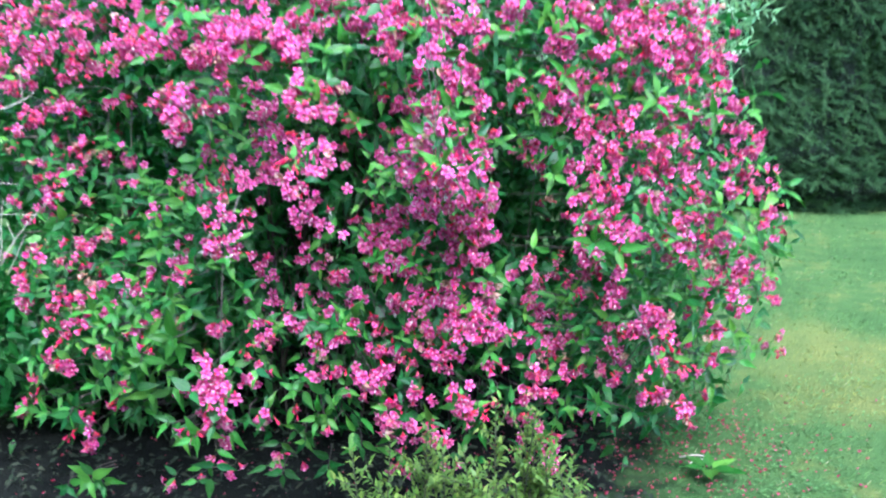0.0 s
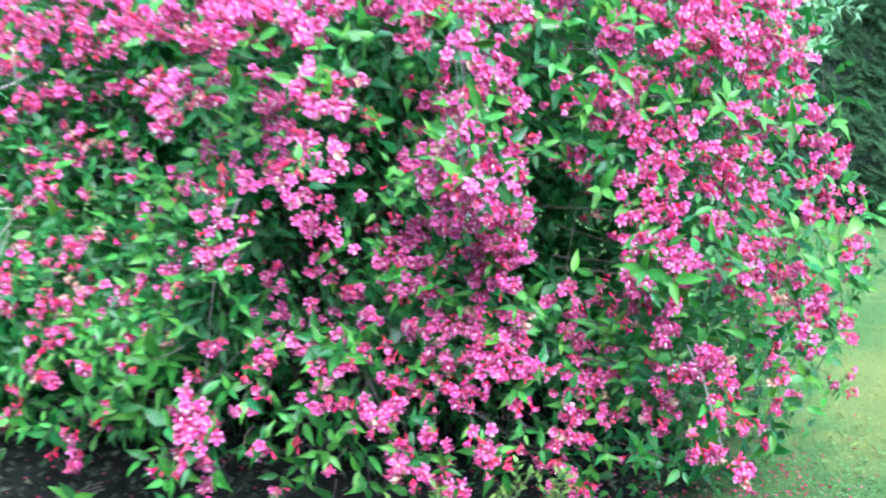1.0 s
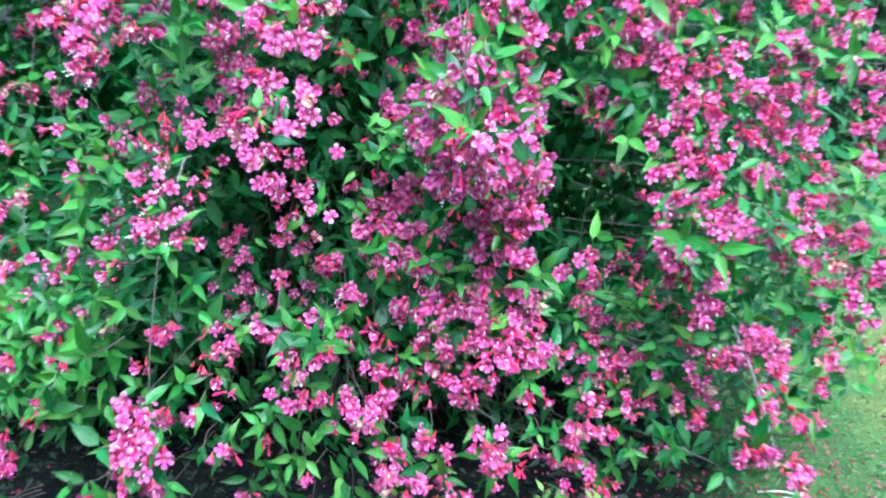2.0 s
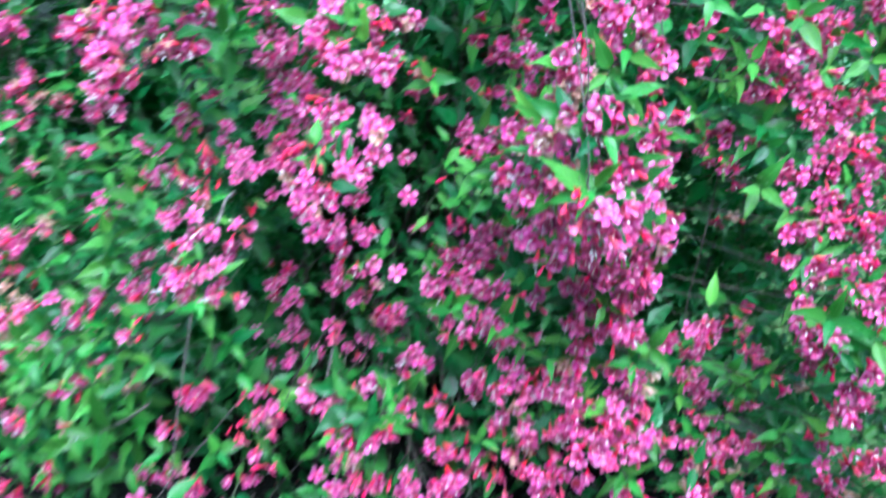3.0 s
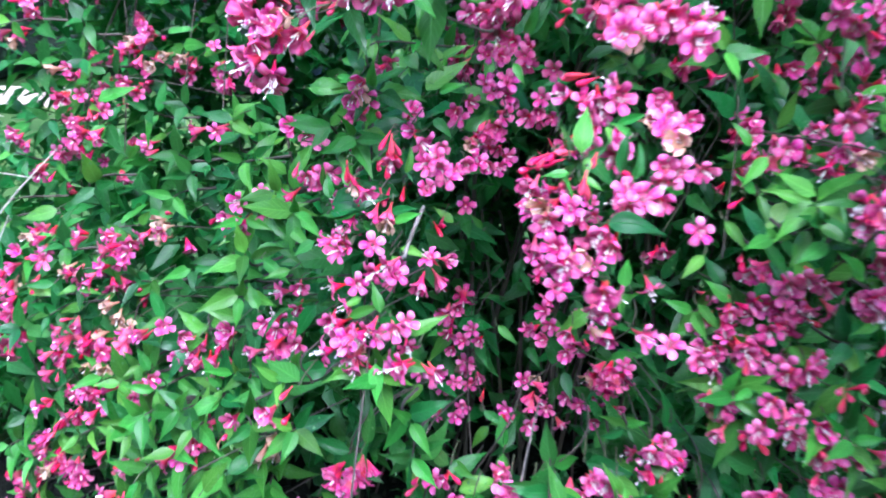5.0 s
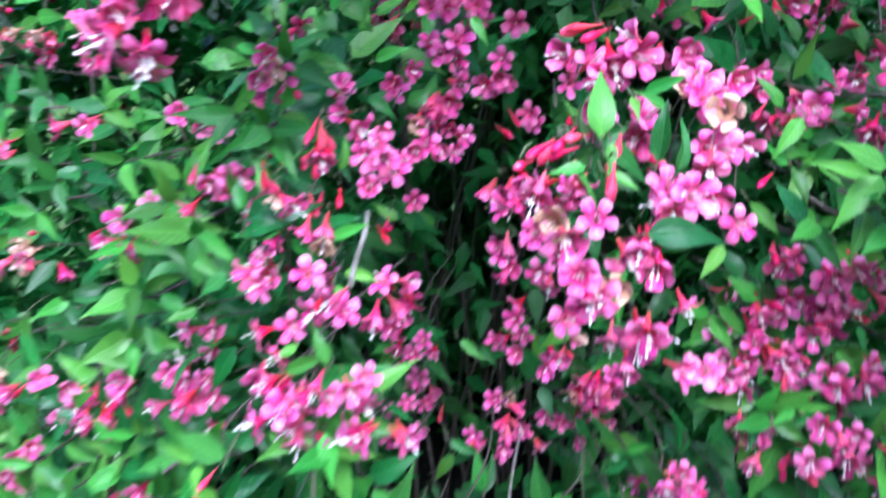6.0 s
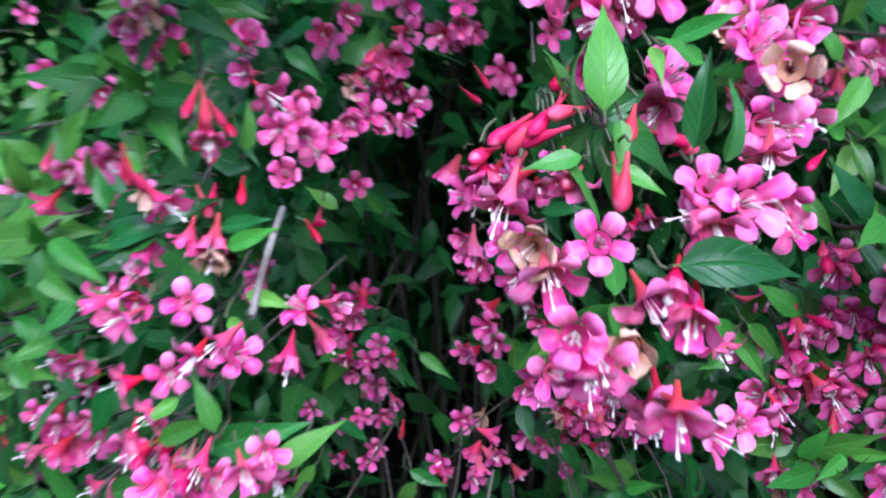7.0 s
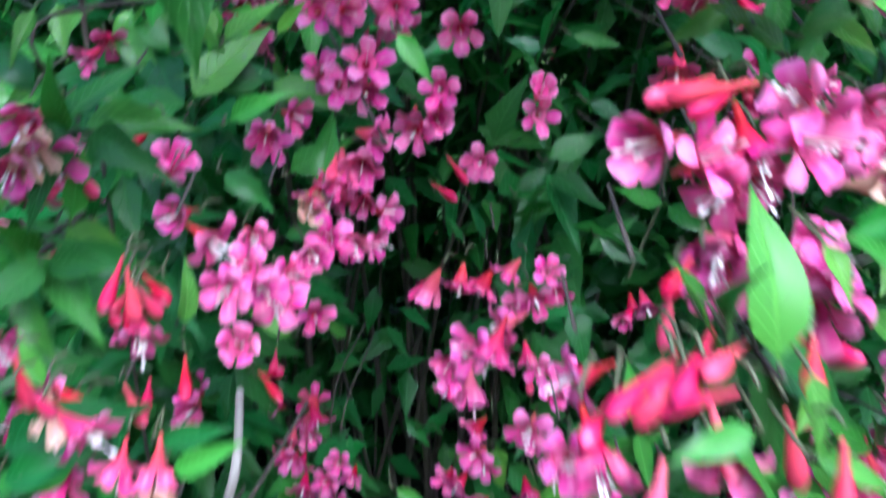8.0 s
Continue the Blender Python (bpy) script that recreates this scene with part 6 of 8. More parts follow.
trusses([(0.875, 2.824, 1.254, 5, 0), (0.962, 2.851, 1.239, 6, 0), (1.019, 2.872, 1.207, 6, 0), (0.934, 2.837, 1.177, 5, 0), (1.007, 2.865, 1.160, 5, 0)])
trusses([(0.703, 2.739, 1.090, 6, 0), (0.784, 2.774, 1.118, 5, 0), (1.070, 2.886, 1.095, 4, 0), (0.962, 2.844, 1.098, 5, 0), (1.006, 2.858, 1.032, 4, 0), (0.757, 2.760, 1.057, 7, 0), (0.812, 2.781, 1.024, 6, 0), (0.717, 2.739, 0.950, 6, 0), (0.855, 2.795, 0.958, 5, 0), (0.760, 2.753, 0.868, 5, 0), (0.902, 2.809, 0.859, 5, 0), (0.958, 2.830, 0.839, 6, 0)])
trusses([(0.911, 2.809, 0.776, 7, 0), (0.969, 2.830, 0.747, 6, 0), (1.040, 2.858, 0.767, 3, 0), (0.825, 2.774, 0.749, 4, 0), (1.092, 2.876, 0.721, 4, 0), (0.940, 2.816, 0.690, 4, 0), (0.797, 2.760, 0.686, 3, 0), (0.873, 2.726, 0.618, 5, 1)])
trusses([(1.345, 3.404, 0.359, 2, 0), (0.668, 2.353, 0.614, 6, 1), (0.682, 2.308, 0.498, 4, 1)])
# trusses along the top of the crown
trusses([(-1.643, 3.427, 1.667, 5, 0), (-1.564, 3.418, 1.610, 8, 0), (-1.487, 3.439, 1.677, 5, 0), (-1.408, 3.447, 1.693, 7, 0), (-1.330, 3.431, 1.601, 5, 0), (-1.169, 3.226, 1.658, 7, 0), (-1.001, 2.950, 1.639, 6, 0), (-0.936, 2.950, 1.584, 7, 0), (-0.862, 2.950, 1.646, 5, 0)])
trusses([(-0.735, 2.720, 1.578, 7, 0), (-0.671, 2.720, 1.580, 6, 0), (-0.604, 2.720, 1.639, 7, 0), (-0.542, 2.720, 1.596, 7, 0), (-0.476, 2.720, 1.646, 7, 0), (-0.415, 2.720, 1.592, 6, 0), (-0.350, 2.720, 1.638, 8, 0), (-0.286, 2.720, 1.628, 7, 0), (-0.222, 2.720, 1.653, 7, 0)])
trusses([(-0.159, 2.720, 1.601, 7, 0), (-0.096, 2.720, 1.576, 6, 0), (-0.032, 2.720, 1.616, 7, 0), (0.032, 2.720, 1.614, 6, 0), (0.095, 2.720, 1.633, 7, 0), (0.223, 2.733, 1.647, 8, 0)])
trusses([(0.364, 2.823, 1.610, 8, 0), (0.431, 2.827, 1.593, 6, 0), (0.518, 2.936, 1.567, 6, 0), (0.597, 3.010, 1.664, 6, 0), (0.673, 3.020, 1.606, 8, 0), (0.756, 3.078, 1.645, 7, 0), (0.837, 3.108, 1.630, 7, 0), (0.908, 3.097, 1.609, 6, 0)])
trusses([(-1.404, 3.000, 1.535, 7, 0), (-1.323, 3.000, 1.508, 6, 0), (-1.236, 3.000, 1.535, 6, 0), (-1.358, 3.000, 1.444, 5, 0), (-1.088, 2.800, 1.491, 6, 0), (-1.450, 3.000, 1.371, 6, 0), (-0.994, 2.800, 1.465, 5, 0), (-0.931, 2.800, 1.499, 6, 0), (-0.842, 2.800, 1.516, 6, 0), (-0.727, 2.650, 1.451, 6, 0)])
trusses([(-0.656, 2.650, 1.531, 5, 0), (-0.593, 2.650, 1.475, 5, 0), (-0.516, 2.650, 1.547, 6, 0)])
# trusses on the hanging canes of the left flank and of the middle and outer columns
trusses([(-1.396, 2.985, 1.266, 7, 0), (-1.375, 3.014, 1.245, 4, 0), (-1.416, 2.947, 1.220, 4, 0), (-1.412, 2.927, 1.175, 3, 0), (-1.419, 2.879, 1.004, 3, 0)])
trusses([(-1.299, 3.036, 1.302, 4, 0), (-1.341, 3.034, 1.283, 8, 0), (-1.274, 3.042, 1.282, 3, 1), (-1.312, 2.978, 1.133, 2, 0), (-1.341, 2.946, 1.113, 2, 0), (-1.340, 2.913, 1.075, 3, 0), (-1.251, 2.990, 1.075, 4, 0), (-1.291, 2.976, 1.074, 4, 0), (-1.292, 2.928, 1.050, 3, 0)])
trusses([(-1.305, 2.910, 1.046, 4, 0), (-1.279, 2.892, 1.014, 5, 0), (-1.304, 2.893, 0.995, 3, 0), (-1.365, 2.898, 0.949, 4, 0), (-1.266, 2.940, 0.937, 2, 0), (-1.324, 2.810, 0.872, 3, 0), (-1.295, 2.749, 0.851, 2, 2), (-1.308, 2.714, 0.819, 7, 0), (-1.321, 2.686, 0.769, 4, 0)])
trusses([(-1.313, 2.668, 0.713, 6, 0), (-1.296, 2.626, 0.486, 2, 0)])
trusses([(-1.156, 3.082, 1.309, 4, 0), (-1.208, 2.988, 1.167, 9, 0), (-1.170, 3.003, 1.146, 2, 0), (-1.150, 3.032, 1.127, 3, 0), (-1.207, 2.990, 1.107, 1, 0), (-1.190, 2.960, 0.986, 3, 0), (-1.112, 2.714, 0.900, 4, 0), (-1.145, 2.717, 0.896, 3, 0), (-1.118, 2.703, 0.873, 2, 0)])
trusses([(-1.189, 2.704, 0.843, 2, 0), (-1.145, 2.700, 0.834, 4, 0), (-1.149, 2.685, 0.793, 3, 1), (-1.117, 2.685, 0.792, 2, 2), (-1.195, 2.677, 0.758, 2, 0), (-1.170, 2.679, 0.745, 4, 0), (-1.142, 2.676, 0.734, 2, 0), (-1.191, 2.666, 0.710, 7, 0), (-1.149, 2.664, 0.690, 2, 2)])
trusses([(-1.220, 2.654, 0.663, 2, 0), (-1.164, 2.630, 0.635, 4, 0), (-1.221, 2.626, 0.628, 3, 1), (-1.193, 2.621, 0.603, 3, 1), (-1.219, 2.621, 0.554, 4, 0), (-1.198, 2.620, 0.530, 5, 0), (-1.181, 2.617, 0.518, 4, 0)])
trusses([(-1.034, 2.946, 1.325, 3, 0), (-1.095, 3.016, 1.134, 3, 0), (-1.051, 2.960, 1.121, 3, 0), (-0.980, 2.794, 1.068, 3, 1), (-1.032, 2.732, 0.919, 3, 2), (-1.072, 2.728, 0.916, 4, 1), (-1.012, 2.839, 0.893, 3, 1), (-1.090, 2.721, 0.807, 3, 1), (-1.027, 2.635, 0.784, 4, 0)])
trusses([(-1.094, 2.658, 0.754, 4, 0), (-1.027, 2.545, 0.590, 3, 0), (-1.077, 2.576, 0.578, 3, 0)])
trusses([(-0.872, 2.580, 0.825, 2, 0), (-0.886, 2.586, 0.782, 3, 0), (-0.953, 2.635, 0.780, 4, 1), (-0.909, 2.486, 0.691, 4, 0), (-0.897, 2.497, 0.678, 3, 1), (-0.877, 2.513, 0.676, 2, 2)])
trusses([(-0.210, 2.726, 1.160, 2, 0), (-0.195, 2.826, 1.149, 3, 0), (-0.205, 2.541, 1.044, 1, 1), (-0.208, 2.552, 0.977, 3, 1), (-0.201, 2.549, 0.936, 4, 0), (-0.209, 2.542, 0.911, 3, 0), (-0.195, 2.528, 0.852, 4, 0)])
trusses([(-0.111, 2.736, 1.370, 2, 0), (-0.150, 2.885, 1.325, 4, 0), (-0.087, 2.662, 1.317, 3, 0), (-0.069, 2.298, 1.251, 3, 0), (-0.099, 2.597, 1.216, 2, 0), (-0.068, 2.297, 1.190, 5, 0), (-0.106, 2.590, 1.177, 4, 0), (-0.101, 2.399, 1.156, 4, 0), (-0.164, 2.681, 1.155, 4, 0)])
trusses([(-0.078, 2.350, 1.151, 3, 0), (-0.076, 2.473, 1.043, 4, 0), (-0.165, 2.551, 1.029, 2, 1), (-0.135, 2.549, 1.026, 4, 0), (-0.128, 2.556, 0.988, 3, 0), (-0.153, 2.558, 0.974, 5, 0), (-0.181, 2.552, 0.937, 4, 0), (-0.072, 2.455, 0.923, 5, 1), (-0.112, 2.513, 0.919, 4, 0)])
trusses([(-0.132, 2.526, 0.912, 4, 0), (-0.123, 2.471, 0.887, 4, 0), (-0.092, 2.433, 0.879, 3, 0), (-0.068, 2.427, 0.868, 4, 1), (-0.137, 2.477, 0.867, 2, 0), (-0.167, 2.507, 0.835, 3, 1), (-0.102, 2.447, 0.792, 6, 0), (-0.137, 2.475, 0.770, 4, 0), (-0.096, 2.460, 0.692, 3, 1)])
trusses([(-0.179, 2.494, 0.682, 3, 1), (-0.144, 2.476, 0.626, 5, 0), (-0.106, 2.465, 0.602, 4, 1), (-0.089, 2.461, 0.582, 3, 1), (-0.171, 2.474, 0.547, 5, 0)])
trusses([(-0.050, 2.347, 1.427, 3, 0), (0.008, 2.339, 1.423, 3, 0), (0.055, 2.365, 1.412, 5, 0), (-0.002, 2.306, 1.390, 4, 0), (0.064, 2.356, 1.390, 5, 0), (-0.049, 2.300, 1.350, 4, 0), (-0.025, 2.281, 1.331, 5, 2), (0.025, 2.142, 1.306, 4, 0), (0.052, 2.191, 1.303, 3, 1)])
trusses([(-0.005, 2.139, 1.298, 4, 0), (-0.041, 2.530, 1.272, 3, 0), (-0.028, 2.182, 1.271, 3, 2), (-0.054, 2.252, 1.253, 5, 0), (0.044, 2.161, 1.247, 4, 0), (-0.042, 2.221, 1.240, 3, 0), (-0.018, 2.170, 1.237, 4, 0), (-0.015, 2.071, 1.219, 3, 0), (-0.051, 2.235, 1.206, 3, 2)])
trusses([(-0.002, 2.049, 1.205, 7, 0), (0.025, 2.091, 1.195, 4, 0), (-0.046, 2.195, 1.188, 1, 1), (-0.031, 2.103, 1.184, 3, 1), (-0.042, 2.169, 1.173, 3, 2), (0.011, 2.092, 1.169, 5, 0), (-0.064, 2.322, 1.134, 3, 0), (0.057, 2.207, 1.134, 3, 0), (-0.042, 2.273, 1.111, 4, 0)])
trusses([(0.008, 2.223, 1.097, 5, 0), (-0.033, 2.334, 1.061, 4, 0), (0.043, 2.315, 1.047, 3, 0), (0.039, 2.360, 0.993, 5, 1), (0.007, 2.393, 0.969, 6, 0), (0.027, 2.392, 0.951, 5, 0), (0.028, 2.416, 0.902, 3, 0), (0.043, 2.415, 0.893, 3, 0), (0.029, 2.425, 0.846, 3, 0)])
trusses([(0.045, 2.422, 0.823, 3, 1), (-0.016, 2.431, 0.813, 6, 0), (0.014, 2.426, 0.797, 4, 0), (0.000, 2.428, 0.789, 5, 0), (-0.062, 2.438, 0.784, 5, 0), (0.053, 2.409, 0.772, 5, 0), (0.035, 2.402, 0.758, 4, 0), (0.005, 2.407, 0.726, 5, 0), (-0.058, 2.444, 0.722, 6, 0)])
trusses([(-0.022, 2.424, 0.708, 5, 0), (0.058, 2.377, 0.705, 6, 0), (-0.063, 2.446, 0.652, 3, 0), (-0.022, 2.425, 0.646, 7, 0), (-0.002, 2.417, 0.630, 6, 0), (0.015, 2.419, 0.602, 5, 0)])
trusses([(0.113, 2.425, 1.363, 2, 0), (0.097, 2.379, 1.338, 5, 0), (0.108, 2.398, 1.303, 4, 1), (0.114, 2.409, 1.264, 4, 0), (0.087, 2.280, 1.248, 6, 0), (0.066, 2.228, 1.211, 5, 0), (0.103, 2.334, 1.201, 3, 0), (0.095, 2.291, 1.149, 4, 0), (0.090, 2.282, 1.117, 4, 0)])
trusses([(0.117, 2.341, 1.088, 3, 0), (0.113, 2.340, 1.079, 3, 0), (0.082, 2.335, 1.052, 5, 0), (0.122, 2.356, 1.025, 3, 2), (0.084, 2.351, 1.009, 4, 0), (0.102, 2.352, 1.006, 4, 0), (0.091, 2.365, 0.958, 4, 0), (0.108, 2.398, 0.916, 2, 0), (0.085, 2.398, 0.914, 4, 0)])
trusses([(0.134, 2.430, 0.832, 3, 2), (0.109, 2.416, 0.831, 5, 0), (0.137, 2.435, 0.772, 5, 0), (0.097, 2.409, 0.760, 4, 0), (0.107, 2.401, 0.744, 4, 0), (0.135, 2.436, 0.738, 3, 0), (0.093, 2.378, 0.729, 3, 0), (0.080, 2.375, 0.714, 7, 0), (0.140, 2.423, 0.686, 5, 0)])
trusses([(0.175, 2.490, 0.661, 4, 0), (0.143, 2.451, 0.589, 4, 0)])
trusses([(0.310, 2.600, 1.412, 3, 0), (0.228, 2.737, 1.396, 2, 0), (0.264, 2.815, 1.357, 3, 0), (0.316, 2.599, 1.349, 2, 0), (0.223, 2.793, 1.315, 3, 0), (0.309, 2.617, 1.299, 2, 0), (0.248, 2.735, 1.202, 4, 0), (0.308, 2.667, 1.187, 4, 0), (0.255, 2.689, 1.164, 2, 1)])
trusses([(0.285, 2.678, 1.152, 5, 0), (0.321, 2.785, 1.012, 2, 0), (0.276, 2.551, 0.887, 3, 0), (0.224, 2.629, 0.804, 4, 0), (0.303, 2.742, 0.754, 6, 0), (0.270, 2.695, 0.730, 4, 0), (0.299, 2.748, 0.662, 5, 0), (0.320, 2.754, 0.641, 4, 0), (0.207, 2.552, 0.628, 3, 0)])
trusses([(0.325, 2.703, 0.617, 3, 0), (0.308, 2.667, 0.616, 5, 0), (0.318, 2.635, 0.578, 5, 0), (0.261, 2.622, 0.574, 4, 0), (0.292, 2.616, 0.497, 4, 0)])
trusses([(0.387, 2.619, 1.420, 4, 0), (0.404, 2.631, 1.397, 3, 0), (0.328, 2.600, 1.386, 4, 0), (0.368, 2.611, 1.355, 4, 0), (0.328, 2.598, 1.354, 4, 0), (0.408, 2.651, 1.353, 3, 0), (0.450, 2.696, 1.302, 3, 1), (0.327, 2.616, 1.300, 5, 0), (0.391, 2.658, 1.299, 4, 0)])
trusses([(0.415, 2.677, 1.273, 4, 0), (0.388, 2.651, 1.245, 3, 0), (0.416, 2.655, 1.231, 4, 0), (0.427, 2.654, 1.161, 5, 0), (0.403, 2.644, 1.141, 3, 0), (0.402, 2.618, 1.101, 2, 0), (0.409, 2.602, 1.065, 3, 0), (0.427, 2.590, 1.049, 3, 0), (0.379, 2.570, 1.015, 3, 0)])
trusses([(0.424, 2.539, 1.008, 6, 0), (0.436, 2.516, 1.007, 3, 0), (0.405, 2.529, 0.990, 3, 0), (0.408, 2.474, 0.960, 4, 0), (0.400, 2.479, 0.937, 3, 0), (0.412, 2.442, 0.932, 4, 0), (0.428, 2.417, 0.925, 6, 0), (0.429, 2.422, 0.903, 3, 0), (0.423, 2.455, 0.867, 4, 0)])
trusses([(0.448, 2.429, 0.861, 3, 1), (0.349, 2.700, 0.843, 2, 0), (0.416, 2.580, 0.762, 2, 0), (0.410, 2.764, 0.747, 4, 0), (0.392, 2.683, 0.672, 2, 0), (0.408, 2.628, 0.622, 4, 0), (0.370, 2.641, 0.605, 4, 0), (0.341, 2.635, 0.568, 4, 0), (0.338, 2.634, 0.549, 3, 1)])
trusses([(0.417, 2.603, 0.519, 5, 0), (0.337, 2.625, 0.503, 3, 0)])
trusses([(0.516, 2.674, 1.299, 4, 0), (0.490, 2.683, 1.271, 3, 0), (0.473, 2.686, 1.265, 4, 0), (0.462, 2.654, 1.214, 3, 0), (0.526, 2.638, 1.201, 4, 0), (0.484, 2.645, 1.182, 3, 0), (0.458, 2.651, 1.174, 4, 0), (0.525, 2.629, 1.168, 3, 0), (0.514, 2.616, 1.120, 3, 0)])
trusses([(0.463, 2.631, 1.107, 5, 0), (0.517, 2.599, 1.099, 3, 0), (0.457, 2.609, 1.076, 4, 0), (0.506, 2.579, 1.073, 4, 0), (0.515, 2.564, 1.068, 4, 0), (0.467, 2.586, 1.058, 4, 0), (0.498, 2.496, 1.033, 5, 0), (0.484, 2.429, 1.002, 5, 0), (0.457, 2.435, 0.998, 4, 0)])
trusses([(0.501, 2.406, 0.891, 4, 0), (0.499, 2.429, 0.824, 4, 0), (0.488, 2.447, 0.793, 5, 0), (0.455, 2.485, 0.781, 2, 0), (0.546, 2.434, 0.703, 4, 0), (0.531, 2.443, 0.702, 5, 0), (0.497, 2.480, 0.699, 3, 1), (0.475, 2.523, 0.677, 3, 1), (0.496, 2.507, 0.637, 3, 0)])
trusses([(0.512, 2.503, 0.594, 4, 0), (0.466, 2.565, 0.555, 4, 0)])
# leafy shoot tips between them
tip((-1.428, 2.886, 1.193), (-0.249, -0.963, -0.103), 2, 0.060, 0.25)
tip((-1.408, 2.860, 0.976), (-0.290, -0.863, 0.413), 2, 0.070, 0.16)
tip((-1.402, 2.816, 0.900), (-0.066, -0.985, 0.159), 2, 0.060, 0.14)
tip((-1.377, 2.771, 0.872), (0.168, -0.986, 0.016), 2, 0.070, 0.14)
tip((-1.369, 2.902, 1.133), (0.325, -0.807, 0.493), 2, 0.060, 0.15)
tip((-1.340, 2.872, 1.040), (0.286, -0.928, 0.241), 2, 0.060, 0.17)
tip((-1.338, 2.989, 1.201), (0.277, -0.803, 0.527), 2, 0.060, 0.15)
tip((-1.316, 2.947, 1.137), (0.106, -0.931, 0.350), 2, 0.060, 0.25)
tip((-1.287, 2.608, 0.550), (-0.125, -0.977, 0.172), 2, 0.060, 0.70)
tip((-1.282, 2.966, 1.110), (-0.316, -0.835, 0.451), 2, 0.060, 0.14)
tip((-1.276, 2.652, 0.747), (0.260, -0.806, 0.531), 2, 0.060, 0.09)
tip((-1.246, 2.606, 0.613), (0.103, -0.985, 0.136), 2, 0.060, 0.40)
tip((-1.241, 2.603, 0.538), (-0.329, -0.896, 0.297), 3, 0.060, 0.60)
tip((-1.235, 2.831, 0.941), (0.325, -0.945, -0.033), 2, 0.070, 0.09)
tip((-1.231, 2.722, 0.873), (0.336, -0.810, 0.480), 2, 0.050, 0.14)
tip((-1.222, 2.656, 0.774), (0.088, -0.990, 0.109), 2, 0.050, 0.09)
tip((-1.220, 2.675, 0.824), (0.201, -0.978, 0.052), 2, 0.060, 0.16)
tip((-1.176, 2.673, 0.825), (0.263, -0.945, 0.197), 2, 0.050, 0.16)
tip((-1.176, 2.920, 1.061), (-0.239, -0.907, 0.347), 2, 0.060, 0.09)
tip((-1.147, 2.600, 0.600), (-0.135, -0.975, 0.178), 3, 0.050, 0.50)
tip((-1.122, 2.637, 0.691), (0.041, -0.931, 0.363), 2, 0.060, 0.90)
tip((-1.092, 2.893, 1.084), (0.043, -0.906, 0.422), 2, 0.060, 0.07)
tip((-1.080, 2.698, 0.838), (-0.314, -0.891, 0.327), 2, 0.060, 0.16)
tip((-1.078, 2.617, 0.698), (0.072, -0.935, 0.347), 3, 0.060, 1.00)
tip((-1.045, 2.617, 0.734), (0.033, -0.975, 0.219), 3, 0.050, 0.80)
tip((-1.037, 2.737, 0.972), (0.131, -0.984, 0.121), 2, 0.070, 0.16)
tip((-1.025, 2.739, 1.042), (0.005, -0.913, 0.409), 2, 0.060, 0.09)
tip((-1.003, 2.733, 1.016), (0.262, -0.940, 0.221), 2, 0.060, 0.16)
tip((-0.995, 2.516, 0.604), (0.189, -0.981, -0.031), 2, 0.060, 1.00)
tip((-0.994, 2.704, 0.867), (0.381, -0.890, 0.251), 2, 0.060, 0.17)
tip((-0.993, 2.504, 0.691), (-0.129, -0.990, 0.061), 3, 0.060, 0.90)
tip((-0.979, 2.552, 0.736), (-0.186, -0.975, 0.120), 3, 0.060, 1.00)
tip((-0.971, 2.731, 1.034), (0.174, -0.842, 0.510), 2, 0.050, 0.07)
tip((-0.968, 2.497, 0.728), (0.043, -0.953, 0.301), 2, 0.070, 1.00)
tip((-0.963, 2.616, 0.777), (0.315, -0.941, 0.125), 2, 0.060, 0.16)
tip((-0.959, 2.489, 0.647), (-0.187, -0.982, 0.034), 2, 0.060, 1.00)
tip((-0.934, 2.686, 0.901), (-0.341, -0.939, 0.040), 2, 0.060, 0.17)
tip((-0.921, 2.751, 1.039), (-0.159, -0.975, 0.154), 2, 0.070, 0.14)
tip((-0.911, 2.725, 0.940), (-0.228, -0.968, 0.102), 2, 0.070, 0.14)
tip((-0.906, 2.486, 0.753), (-0.041, -0.946, 0.322), 2, 0.060, 0.17)
tip((-0.883, 2.475, 0.735), (0.115, -0.928, 0.353), 2, 0.060, 1.00)
tip((-0.878, 2.495, 0.657), (-0.097, -0.877, 0.471), 2, 0.060, 0.90)
tip((-0.872, 2.546, 0.746), (0.129, -0.962, 0.242), 2, 0.070, 0.25)
tip((-0.871, 2.633, 0.899), (-0.200, -0.871, 0.450), 2, 0.070, 0.25)
tip((-0.858, 2.557, 0.781), (-0.087, -0.912, 0.400), 2, 0.060, 0.25)
tip((-0.851, 2.724, 1.006), (-0.269, -0.957, 0.111), 2, 0.070, 0.25)
tip((-0.848, 2.692, 0.938), (0.129, -0.881, 0.455), 2, 0.070, 0.25)
tip((-0.844, 2.518, 0.649), (0.308, -0.951, 0.020), 2, 0.060, 0.90)
tip((-0.833, 2.540, 0.736), (-0.347, -0.936, -0.060), 3, 0.050, 0.50)
tip((-0.827, 2.548, 0.790), (0.381, -0.921, 0.078), 2, 0.050, 0.25)
tip((-0.201, 2.514, 0.890), (-0.222, -0.965, 0.140), 2, 0.050, 0.70)
tip((-0.185, 2.501, 1.092), (0.117, -0.867, 0.485), 2, 0.050, 0.50)
tip((-0.171, 2.508, 0.900), (0.067, -0.911, 0.406), 2, 0.050, 0.90)
tip((-0.157, 2.452, 1.158), (-0.215, -0.872, 0.440), 3, 0.060, 0.70)
tip((-0.146, 2.468, 1.122), (0.242, -0.857, 0.454), 2, 0.050, 0.90)
tip((-0.135, 2.533, 0.952), (-0.124, -0.984, 0.131), 2, 0.050, 0.60)
